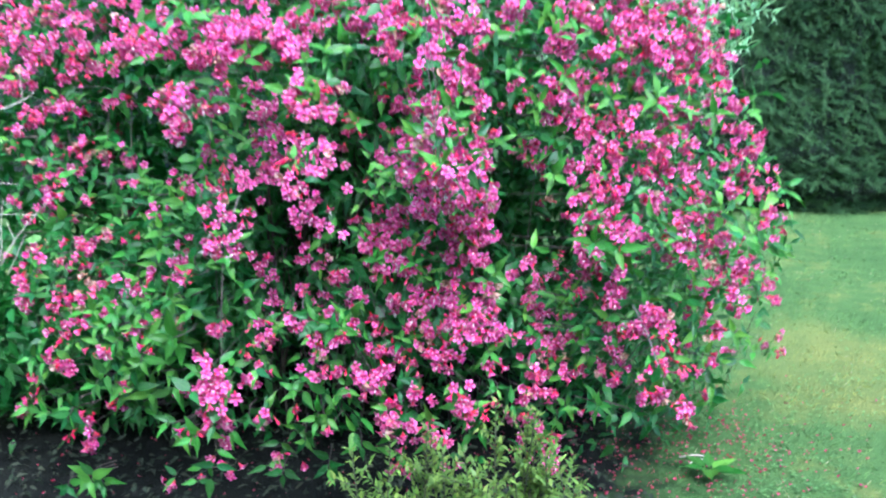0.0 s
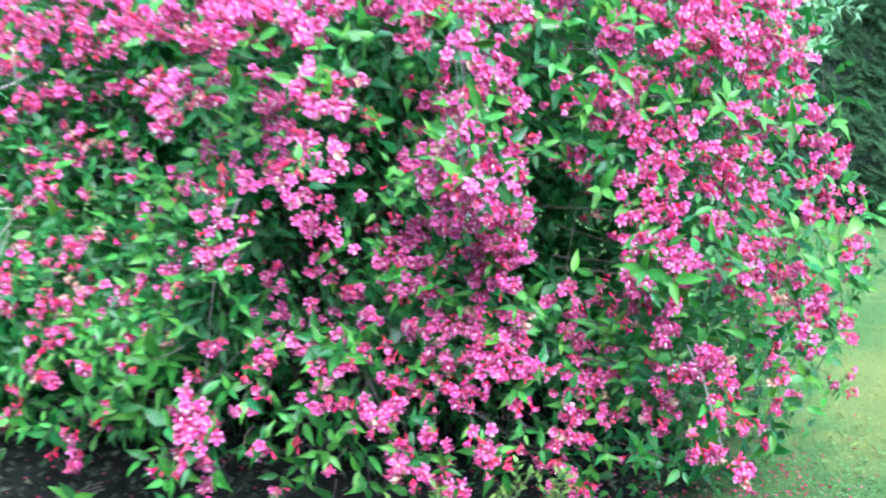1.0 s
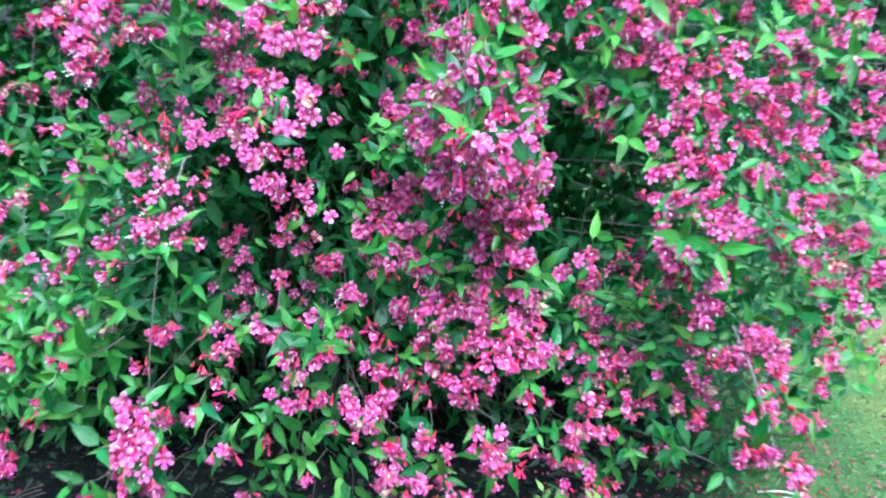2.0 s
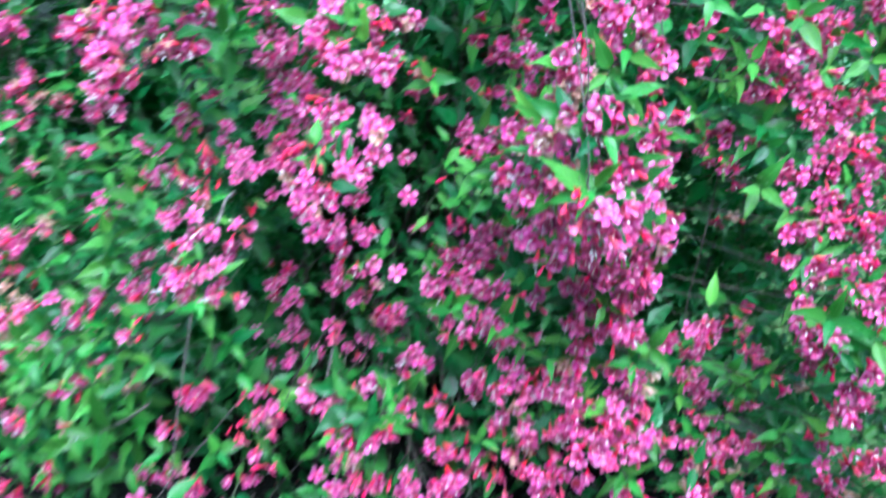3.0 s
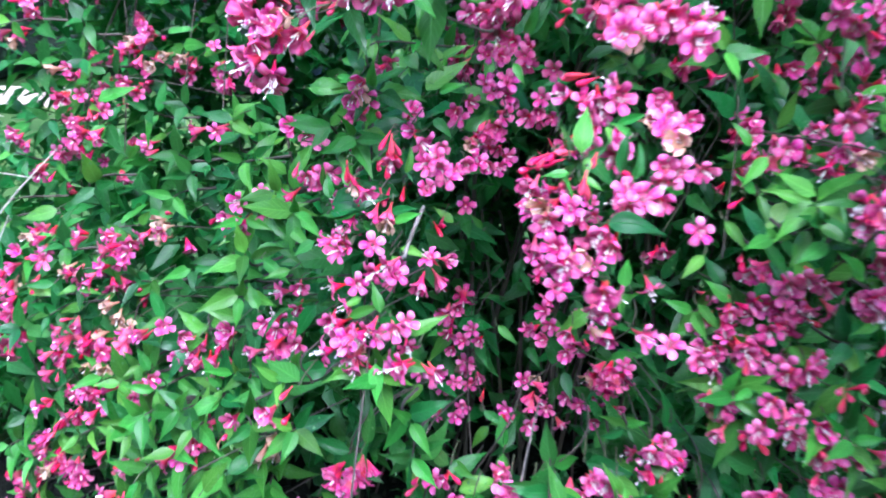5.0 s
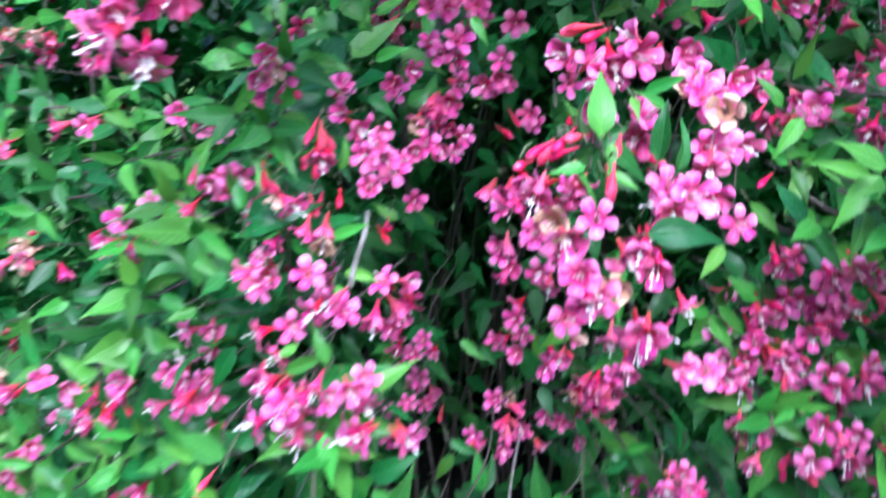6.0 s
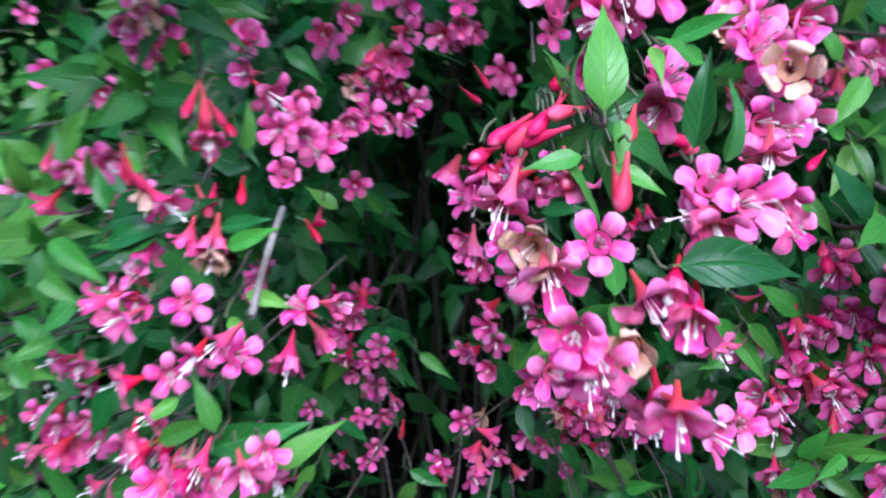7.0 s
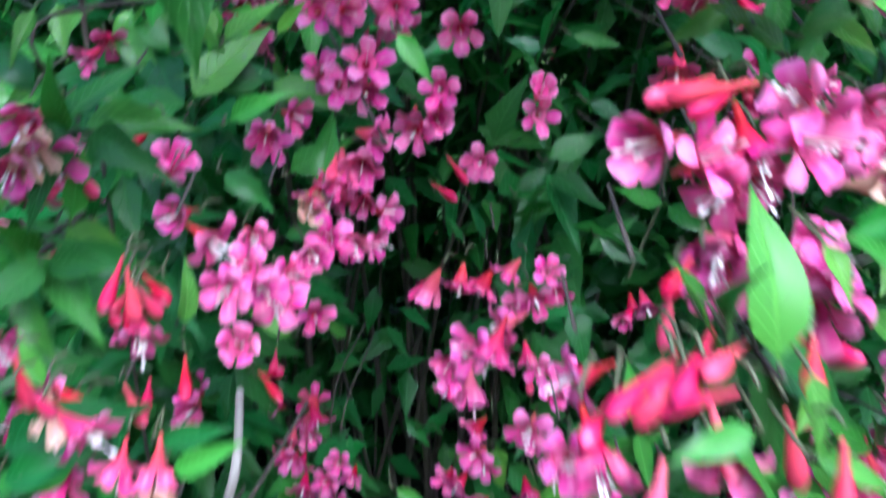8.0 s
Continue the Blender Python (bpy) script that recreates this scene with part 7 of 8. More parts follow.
tip((-0.131, 2.476, 1.102), (-0.160, -0.982, 0.096), 2, 0.050, 0.50)
tip((-0.124, 2.452, 0.666), (0.252, -0.819, 0.516), 2, 0.050, 0.40)
tip((-0.081, 2.495, 0.980), (0.141, -0.936, 0.323), 2, 0.050, 0.50)
tip((-0.079, 2.413, 0.904), (0.102, -0.891, 0.443), 2, 0.050, 0.40)
tip((-0.020, 2.409, 0.855), (0.253, -0.906, 0.338), 2, 0.050, 0.40)
tip((-0.003, 2.074, 1.229), (0.008, -0.895, 0.445), 2, 0.070, 0.30)
tip((0.008, 2.110, 1.287), (0.317, -0.872, 0.373), 3, 0.060, 0.30)
tip((0.014, 2.216, 1.348), (-0.195, -0.979, -0.057), 2, 0.070, 0.80)
tip((0.044, 2.292, 1.375), (-0.132, -0.880, 0.457), 2, 0.060, 0.70)
tip((0.049, 2.173, 1.212), (-0.210, -0.935, 0.285), 3, 0.060, 0.40)
tip((0.056, 2.344, 0.982), (-0.307, -0.951, 0.026), 2, 0.050, 0.70)
tip((0.119, 2.406, 0.858), (-0.174, -0.942, 0.288), 3, 0.050, 0.50)
tip((0.135, 2.414, 0.635), (0.266, -0.961, -0.080), 3, 0.060, 0.60)
tip((0.140, 2.376, 1.106), (0.196, -0.835, 0.514), 2, 0.050, 0.20)
tip((0.149, 2.438, 0.872), (-0.076, -0.962, 0.264), 3, 0.060, 0.80)
tip((0.176, 2.618, 1.223), (0.295, -0.823, 0.485), 2, 0.060, 0.90)
tip((0.186, 2.513, 0.808), (-0.035, -0.919, 0.394), 2, 0.050, 0.60)
tip((0.222, 2.693, 1.234), (-0.324, -0.857, 0.401), 2, 0.060, 0.40)
tip((0.258, 2.679, 0.674), (0.140, -0.857, 0.496), 3, 0.050, 0.40)
tip((0.272, 2.658, 1.252), (-0.128, -0.919, 0.372), 2, 0.060, 0.30)
tip((0.277, 2.619, 0.621), (-0.245, -0.851, 0.464), 3, 0.050, 0.60)
tip((0.281, 2.583, 1.339), (0.200, -0.862, 0.465), 3, 0.075, 0.90)
tip((0.325, 2.578, 1.127), (0.043, -0.993, 0.113), 2, 0.075, 1.00)
tip((0.326, 2.625, 1.231), (-0.037, -0.850, 0.526), 3, 0.070, 0.30)
tip((0.340, 2.619, 1.193), (-0.103, -0.991, 0.084), 3, 0.060, 0.20)
tip((0.351, 2.608, 0.534), (0.034, -0.913, 0.406), 2, 0.050, 0.40)
tip((0.352, 2.589, 1.415), (-0.035, -0.968, 0.248), 3, 0.070, 0.90)
tip((0.354, 2.695, 0.724), (-0.306, -0.930, 0.204), 2, 0.080, 0.60)
tip((0.362, 2.682, 0.644), (0.281, -0.817, 0.504), 2, 0.060, 0.80)
tip((0.377, 2.626, 1.214), (-0.184, -0.983, 0.028), 2, 0.050, 0.30)
tip((0.383, 2.667, 0.704), (-0.002, -1.000, -0.015), 3, 0.050, 0.90)
tip((0.392, 2.606, 0.764), (0.306, -0.850, 0.429), 2, 0.060, 0.50)
tip((0.412, 2.595, 0.611), (-0.275, -0.909, 0.314), 2, 0.060, 0.80)
tip((0.418, 2.404, 0.963), (-0.235, -0.872, 0.428), 2, 0.080, 0.60)
tip((0.419, 2.665, 1.319), (0.307, -0.951, -0.042), 2, 0.050, 0.50)
tip((0.426, 2.633, 1.379), (-0.360, -0.931, -0.064), 2, 0.070, 0.90)
tip((0.436, 2.562, 0.669), (0.150, -0.898, 0.413), 2, 0.060, 0.40)
tip((0.437, 2.388, 0.919), (-0.232, -0.969, -0.090), 3, 0.060, 0.50)
tip((0.482, 2.382, 0.945), (-0.298, -0.954, -0.032), 3, 0.090, 0.60)
tip((0.482, 2.613, 1.133), (-0.112, -0.944, 0.309), 3, 0.050, 0.60)
tip((0.495, 2.651, 1.344), (-0.274, -0.960, -0.056), 3, 0.060, 0.60)
# leaves of the shoot in the foreground
leaf_between((-0.395, 2.345, 1.202), (-0.355, 2.335, 1.174), (0.20, -0.75, 0.62), 0.30)
leaf_between((-0.394, 2.345, 1.201), (-0.376, 2.330, 1.160), (0.35, -0.80, 0.50), 0.30)
leaf_between((-0.396, 2.350, 1.195), (-0.416, 2.345, 1.172), (-0.20, -0.75, 0.62), 0.30)
leaf_between((-0.398, 2.350, 1.196), (-0.425, 2.360, 1.184), (0.00, -0.70, 0.70), 0.30)
leaf_between((-0.400, 2.345, 1.202), (-0.419, 2.330, 1.234), (-0.93, -0.10, 0.35), 0.30)
leaf_between((-0.390, 2.360, 1.196), (-0.370, 2.370, 1.209), (0.50, -0.60, 0.60), 0.30)
# trusses over and under the bay
trusses([(-0.783, 2.634, 1.358, 4, 0)])
trusses([(-0.661, 2.506, 0.690, 3, 0), (-0.682, 2.515, 0.672, 2, 0), (-0.683, 2.539, 0.471, 3, 0), (-0.704, 2.545, 0.440, 3, 0)])
trusses([(-0.679, 2.445, 1.355, 5, 0), (-0.684, 2.418, 1.314, 3, 0), (-0.661, 2.404, 1.295, 3, 0)])
trusses([(-0.578, 2.516, 0.681, 1, 1), (-0.572, 2.511, 0.618, 2, 1), (-0.585, 2.513, 0.604, 2, 1), (-0.593, 2.513, 0.504, 3, 0)])
trusses([(-0.635, 2.479, 1.382, 3, 1), (-0.640, 2.417, 1.363, 4, 0), (-0.566, 2.619, 1.355, 3, 1), (-0.612, 2.378, 1.342, 3, 0), (-0.605, 2.405, 1.340, 3, 0), (-0.630, 2.355, 1.331, 4, 0)])
trusses([(-0.467, 2.551, 0.697, 1, 0), (-0.536, 2.522, 0.682, 2, 0), (-0.539, 2.514, 0.662, 2, 0), (-0.496, 2.493, 0.659, 1, 0), (-0.525, 2.502, 0.646, 2, 0), (-0.516, 2.486, 0.620, 1, 1)])
trusses([(-0.547, 2.495, 0.575, 1, 0), (-0.521, 2.480, 0.550, 1, 1)])
trusses([(-0.465, 2.596, 1.366, 2, 0), (-0.489, 2.594, 1.336, 3, 0), (-0.517, 2.603, 1.315, 4, 0), (-0.534, 2.610, 1.303, 3, 0)])
trusses([(-0.355, 2.537, 0.714, 3, 0), (-0.390, 2.450, 0.709, 2, 0), (-0.396, 2.525, 0.705, 2, 0), (-0.407, 2.503, 0.703, 2, 0), (-0.416, 2.473, 0.700, 3, 0), (-0.449, 2.499, 0.690, 3, 0)])
trusses([(-0.391, 2.406, 0.683, 1, 1), (-0.359, 2.397, 0.674, 3, 0), (-0.354, 2.398, 0.652, 2, 0), (-0.364, 2.401, 0.632, 1, 0), (-0.415, 2.421, 0.592, 1, 1), (-0.374, 2.425, 0.552, 3, 0)])
trusses([(-0.377, 2.479, 1.403, 3, 0), (-0.399, 2.475, 1.393, 3, 0), (-0.352, 2.465, 1.383, 2, 0), (-0.400, 2.458, 1.373, 3, 0), (-0.380, 2.429, 1.350, 4, 0), (-0.404, 2.434, 1.344, 3, 0)])
trusses([(-0.375, 2.403, 1.323, 4, 0), (-0.444, 2.550, 1.314, 2, 1), (-0.354, 2.390, 1.308, 3, 0), (-0.403, 2.496, 1.289, 3, 0)])
trusses([(-0.271, 2.539, 0.744, 2, 1), (-0.326, 2.525, 0.717, 3, 0), (-0.310, 2.520, 0.715, 2, 0), (-0.270, 2.505, 0.697, 1, 1), (-0.295, 2.434, 0.687, 1, 0), (-0.258, 2.496, 0.686, 2, 0)])
trusses([(-0.302, 2.417, 0.680, 2, 1), (-0.285, 2.437, 0.675, 2, 0), (-0.320, 2.402, 0.664, 1, 1), (-0.312, 2.422, 0.584, 2, 0), (-0.331, 2.419, 0.578, 2, 0), (-0.342, 2.419, 0.571, 2, 1)])
trusses([(-0.254, 2.452, 0.571, 2, 0), (-0.288, 2.436, 0.565, 1, 1)])
trusses([(-0.297, 2.522, 1.383, 3, 0), (-0.330, 2.470, 1.375, 2, 1), (-0.303, 2.501, 1.362, 3, 0), (-0.341, 2.408, 1.333, 2, 1), (-0.303, 2.448, 1.326, 3, 0), (-0.322, 2.402, 1.317, 4, 0)])
trusses([(-0.324, 2.390, 1.301, 3, 0), (-0.299, 2.699, 1.297, 3, 1), (-0.286, 2.736, 1.273, 4, 1)])
trusses([(-0.204, 2.516, 0.715, 1, 0), (-0.190, 2.497, 0.680, 2, 0), (-0.217, 2.475, 0.625, 2, 0), (-0.206, 2.477, 0.620, 3, 0), (-0.195, 2.476, 0.604, 2, 0), (-0.193, 2.473, 0.552, 4, 0)])
trusses([(-0.248, 2.457, 0.544, 1, 0), (-0.171, 2.474, 0.541, 2, 0)])
tip((-0.628, 2.506, 0.561), (0.350, -0.815, 0.462), 2, 0.070, 0.60)
tip((-0.578, 2.472, 1.350), (0.117, -0.900, 0.419), 3, 0.075, 0.90)
tip((-0.575, 2.481, 0.745), (0.125, -0.992, -0.012), 2, 0.060, 0.50)
tip((-0.562, 2.496, 1.367), (0.002, -0.997, 0.080), 2, 0.060, 0.80)
tip((-0.561, 2.487, 1.304), (-0.333, -0.914, 0.230), 3, 0.070, 0.50)
tip((-0.436, 2.459, 1.375), (0.089, -0.991, -0.100), 2, 0.060, 0.60)
tip((-0.413, 2.414, 0.561), (0.203, -0.859, 0.469), 2, 0.050, 0.60)
tip((-0.375, 2.381, 0.693), (-0.336, -0.870, 0.362), 2, 0.050, 0.70)
tip((-0.369, 2.437, 1.380), (-0.222, -0.869, 0.442), 2, 0.050, 0.90)
tip((-0.355, 2.423, 0.727), (0.367, -0.889, 0.274), 3, 0.070, 0.60)
tip((-0.321, 2.403, 0.719), (-0.182, -0.835, 0.519), 3, 0.060, 0.50)
tip((-0.295, 2.491, 0.720), (0.338, -0.813, 0.475), 2, 0.060, 0.40)
# trusses beside the bay, at its left
trusses([(-0.688, 2.560, 1.202, 3, 0), (-0.678, 2.560, 1.186, 2, 1)])
truss([(-0.624, 2.468, 1.160, -0.25, -0.30, -0.90, 1), (-0.612, 2.462, 1.156, 0.05, -0.45, -0.85, 1), (-0.618, 2.474, 1.147, -0.10, -0.20, -0.95, 1), (-0.604, 2.470, 1.150, 0.30, -0.30, -0.85, 1), (-0.613, 2.466, 1.140, 0.05, -0.35, -0.90, 0)])
truss([(-0.660, 2.452, 1.122, -0.30, -0.35, -0.85, 1), (-0.648, 2.446, 1.116, 0.05, -0.40, -0.85, 1), (-0.636, 2.444, 1.106, 0.25, -0.35, -0.85, 0), (-0.652, 2.450, 1.106, -0.10, -0.30, -0.90, 2)])
# leafy shoots low on the left of the bay
trusses([(-1.128, 2.604, 0.357, 4, 0), (-1.093, 2.613, 0.661, 4, 0), (-1.027, 2.591, 0.714, 3, 0), (-1.019, 2.586, 0.407, 4, 0)])
trusses([(-0.960, 2.628, 0.766, 3, 0), (-0.866, 2.544, 0.701, 2, 1), (-0.808, 2.563, 0.457, 4, 0), (-0.797, 2.545, 0.682, 3, 2)])
trusses([(-0.737, 2.544, 0.578, 3, 0), (-0.731, 2.550, 0.473, 5, 0), (-0.671, 2.508, 0.689, 4, 0)])
tip((-0.886, 2.509, 0.632), (0.007, -0.912, 0.411), 3, 0.075, 0.70)
tip((-0.795, 2.531, 0.623), (0.184, -0.983, -0.000), 3, 0.075, 0.80)
tip((-0.825, 2.529, 0.664), (-0.386, -0.904, 0.183), 3, 0.065, 0.90)
tip((-0.997, 2.559, 0.467), (-0.154, -0.853, 0.498), 3, 0.075, 0.60)
tip((-0.899, 2.553, 0.454), (0.191, -0.911, 0.366), 3, 0.080, 0.70)
tip((-0.822, 2.545, 0.480), (0.078, -0.908, 0.412), 3, 0.075, 0.70)
tip((-1.045, 2.555, 0.668), (-0.280, -0.929, 0.242), 3, 0.070, 0.60)
tip((-0.905, 2.471, 0.698), (-0.231, -0.809, 0.540), 3, 0.070, 0.70)
tip((-0.876, 2.556, 0.755), (-0.313, -0.818, 0.484), 3, 0.070, 0.60)
tip((-0.744, 2.531, 0.534), (-0.315, -0.857, 0.408), 3, 0.070, 0.50)
tip((-1.015, 2.541, 0.565), (-0.118, -0.968, 0.222), 3, 0.070, 0.50)
tip((-0.934, 2.538, 0.537), (0.331, -0.938, -0.102), 3, 0.075, 0.80)
tip((-0.851, 2.538, 0.558), (-0.301, -0.790, 0.534), 3, 0.070, 0.60)
tip((-1.079, 2.574, 0.475), (0.040, -0.998, -0.045), 3, 0.070, 0.50)
tip((-0.743, 2.500, 0.744), (0.371, -0.760, 0.534), 3, 0.060, 0.50)
tip((-0.800, 2.533, 0.771), (-0.307, -0.924, 0.227), 3, 0.060, 0.40)
tip((-0.959, 2.562, 0.401), (-0.294, -0.945, 0.140), 3, 0.075, 0.60)
# the lowest trusses and shoots, close over the soil
trusses([(-1.190, 2.626, 0.289, 2, 1)])
trusses([(-1.112, 2.618, 0.279, 4, 0), (-1.127, 2.619, 0.257, 3, 0)])
trusses([(-0.787, 2.575, 0.312, 3, 0), (-0.867, 2.586, 0.126, 3, 0)])
trusses([(-0.726, 2.566, 0.228, 1, 0), (-0.664, 2.557, 0.184, 2, 0), (-0.771, 2.573, 0.168, 1, 0)])
trusses([(-0.547, 2.523, 0.377, 3, 0)])
trusses([(-0.455, 2.497, 0.414, 3, 1), (-0.503, 2.528, 0.252, 3, 0), (-0.439, 2.521, 0.243, 2, 1)])
trusses([(-0.177, 2.490, 0.410, 3, 0), (-0.161, 2.492, 0.393, 4, 0), (-0.115, 2.600, 0.264, 3, 0), (-0.150, 2.627, 0.180, 4, 0), (-0.117, 2.628, 0.155, 3, 0)])
trusses([(-0.048, 2.494, 0.370, 3, 0), (-0.045, 2.498, 0.335, 2, 0), (0.024, 2.511, 0.238, 2, 0)])
trusses([(0.078, 2.494, 0.445, 3, 0), (0.061, 2.495, 0.423, 4, 0)])
trusses([(0.256, 2.562, 0.373, 4, 0), (0.249, 2.546, 0.307, 3, 0), (0.268, 2.539, 0.236, 2, 0)])
trusses([(0.321, 2.556, 0.307, 4, 0), (0.331, 2.550, 0.276, 2, 0), (0.332, 2.543, 0.233, 2, 0)])
tip((-1.255, 2.613, 0.364), (-0.208, -0.924, 0.320), 2, 0.070, 0.40)
tip((-1.175, 2.607, 0.380), (-0.301, -0.943, 0.145), 2, 0.060, 0.60)
tip((-1.140, 2.597, 0.150), (-0.332, -0.927, -0.176), 2, 0.070, 0.50)
tip((-1.087, 2.591, 0.131), (0.438, -0.878, -0.191), 2, 0.070, 0.40)
tip((-1.207, 2.601, 0.114), (0.162, -0.986, -0.030), 2, 0.060, 0.30)
tip((-0.808, 2.560, 0.306), (-0.013, -1.000, -0.004), 2, 0.070, 0.60)
tip((-0.846, 2.565, 0.351), (-0.242, -0.942, 0.233), 2, 0.060, 0.60)
tip((-0.443, 2.488, 0.360), (-0.328, -0.927, -0.185), 2, 0.060, 0.50)
tip((0.379, 2.565, 0.405), (-0.053, -0.956, 0.288), 2, 0.060, 0.50)
tip((0.352, 2.552, 0.364), (-0.079, -0.958, -0.277), 2, 0.050, 0.40)
tip((-0.940, 2.576, 0.401), (-0.180, -0.923, 0.340), 2, 0.060, 0.30)
BRANCHES.append((NEAR_LEAVES[0], NEAR_LEAVES[1]))


def front_face(x, z):
    """How near the front the shrub's shaded inside reaches."""
    left = min(1.0, max(0.0, (-x - 0.75) / 0.3)) * min(1.0, max(0.0, (z - 0.68) / 0.2))
    low = min(1.0, max(0.0, (0.5 - z) / 0.2)) * (1.0 if x < 0.4 else 0.0)
    deep = max([0.0] + [1 - ((x - u) / (1.5 * a)) ** 2 - ((z - v) / (1.5 * b)) ** 2 for u, v, a, b in HOLLOWS])
    return 2.79 + 0.70 * left + 0.26 * low + 0.46 * min(1.0, 1.6 * deep) + 0.32 * max(0.0, x - 0.2) + 0.06 * noise.noise((x * 4, z * 4, 2.0))


def filler_cane(phi, reach, top, nl, nf, fresh=0.2):
    """A whole cane from the shrub's foot over its crown and down again."""
    w = Vector((math.cos(phi), math.sin(phi), 0))
    f = FOOT + Vector((rng.gauss(0, 0.28), rng.gauss(0.12, 0.12), 0))
    side = Vector((-w.y, w.x, 0)) * rng.uniform(-0.2, 0.2)
    run = smooth_line([f, f + w * reach * 0.22 + Vector((0, 0, top * 0.6)), f + w * reach * 0.6 + side * 0.5 + Vector((0, 0, top)),
                       f + w * reach * 0.92 + side + Vector((0, 0, top * 0.66)), f + w * reach + side * 1.3 + Vector((0, 0, rng.uniform(0.2, 0.5)))], 40)
    if any(q.z > 0.45 and q.y < front_face(q.x, q.z) - 0.03 for q in run):
        return
    pieces, lines = [], [(run, rng.uniform(0.003, 0.006), 0.0014)]
    for _ in range(nl // 2):
        i = int(12 + 27 * rng.random() ** 0.8)
        ax = (w * 0.7 + Vector((0, 0, 0.6)) + jitter(0.5)).normalized()
        c = run[i] + jitter(0.07)
        if c.y < front_face(c.x, c.z):
            continue
        s = ax.orthogonal().normalized()
        s.rotate(Matrix.Rotation(rng.uniform(0, 6.28), 3, ax))
        for sg in (1, -1):
            pieces.append((("inner_leaf", rng.randrange(3)), frame_y(c, (s * sg + ax * 0.35 + Vector((0, 0, -0.3))).normalized(), ax, rng.uniform(0.05, 0.08))))
    left = nf
    while left > 0:
        c = run[rng.randint(16, 39)] + jitter(0.05)
        k = min(left, rng.randint(4, 8))
        left -= k
        if c.y < front_face(c.x, c.z):
            continue
        for _ in range(k):
            d = (w * 0.8 + jitter(0.55) + Vector((0, 0, -0.1))).normalized()
            put_flower(pieces, c + d * rng.uniform(0.02, 0.035), d, "flower", rng.uniform(0.8, 1.0))
    BRANCHES.append((lines, pieces))


for k in range(96):
    phi = 2 * math.pi * (k + rng.random()) / 96
    w = Vector((math.cos(phi), math.sin(phi)))
    full = 1.0 / math.sqrt((w.x / (1.75 if w.x < 0 else 1.45)) ** 2 + (w.y / 1.25) ** 2)
    if w.y < -0.35:
        full = min(full, 0.52 / -w.y)
    full *= rng.uniform(0.72, 1.0)
    front = w.y < -0.25
    if front and rng.random() < 0.6:
        continue
    filler_cane(phi, full, rng.uniform(1.55, 2.05), 60 if front else 110, 16 if front else 60)

# the shaded inside: leaves on short side shoots between the canes
INSIDE = [[] for _ in range(12)]
count = 0
while count < 22500:
    x, y, z = rng.uniform(-2.3, 1.2), rng.uniform(2.5, 4.6), 0.05 + 2.0 * rng.random() ** 0.85
    ax, ay = (x - FOOT.x) / (1.75 if x < FOOT.x else 1.58), (y - FOOT.y) / 1.25
    q = ax * ax + ay * ay + (max(0, z - 0.75) / 1.3) ** 2
    if z > 1.35 and q < 1.15:
        q = 0.8
    if not 0.02 < q < 0.95 or y < front_face(x, z):
        continue
    count += 1
    d = Vector((rng.gauss(0, 1), rng.gauss(-0.5, 1), rng.gauss(-0.2, 0.5)))
    # leaves deep in the left flank and on the far side, enlarged to block light
    old = (x < -0.85 and y > front_face(x, z) + 0.08) or y > 3.75
    INSIDE[rng.randrange(12)].append((("inner_leaf", rng.randrange(3)), frame_y((x, y, z), d, Vector((ax * 0.6, ay * 0.6, 0.8)) + jitter(0.3), rng.uniform(0.085, 0.125) if old else rng.uniform(0.05, 0.085))))


for _ in range(420):
    p = Vector((rng.uniform(-0.85, 0.35), rng.uniform(3.08, 3.3), rng.uniform(0.3, 1.4)))
    d = Vector((rng.gauss(0, 1), rng.gauss(-0.6, 0.8), rng.gauss(-0.3, 0.5)))
    INSIDE[rng.randrange(12)].append((("inner_leaf", rng.randrange(3)), frame_y(p, d, Vector((0, -0.4, 0.8)) + jitter(0.3), rng.uniform(0.05, 0.085))))
for _ in range(2000):
    p = Vector((rng.uniform(-0.9, 0.6), rng.uniform(3.6, 4.1), rng.uniform(0.3, 1.4)))
    d = Vector((rng.gauss(0, 1), rng.gauss(-0.5, 1), rng.gauss(-0.2, 0.5)))
    INSIDE[rng.randrange(12)].append((("inner_leaf", rng.randrange(3)), frame_y(p, d, Vector((0, 0.3, 0.8)) + jitter(0.3), rng.uniform(0.06, 0.09))))


# stems, then pieces: those nearest the end of the walk one by one, the rest joined along their cane
def near_path(m):
    p = m.translation
    return -1.0 < p.x < 0.02 and p.y < 2.66 and 0.72 < p.z < 1.42


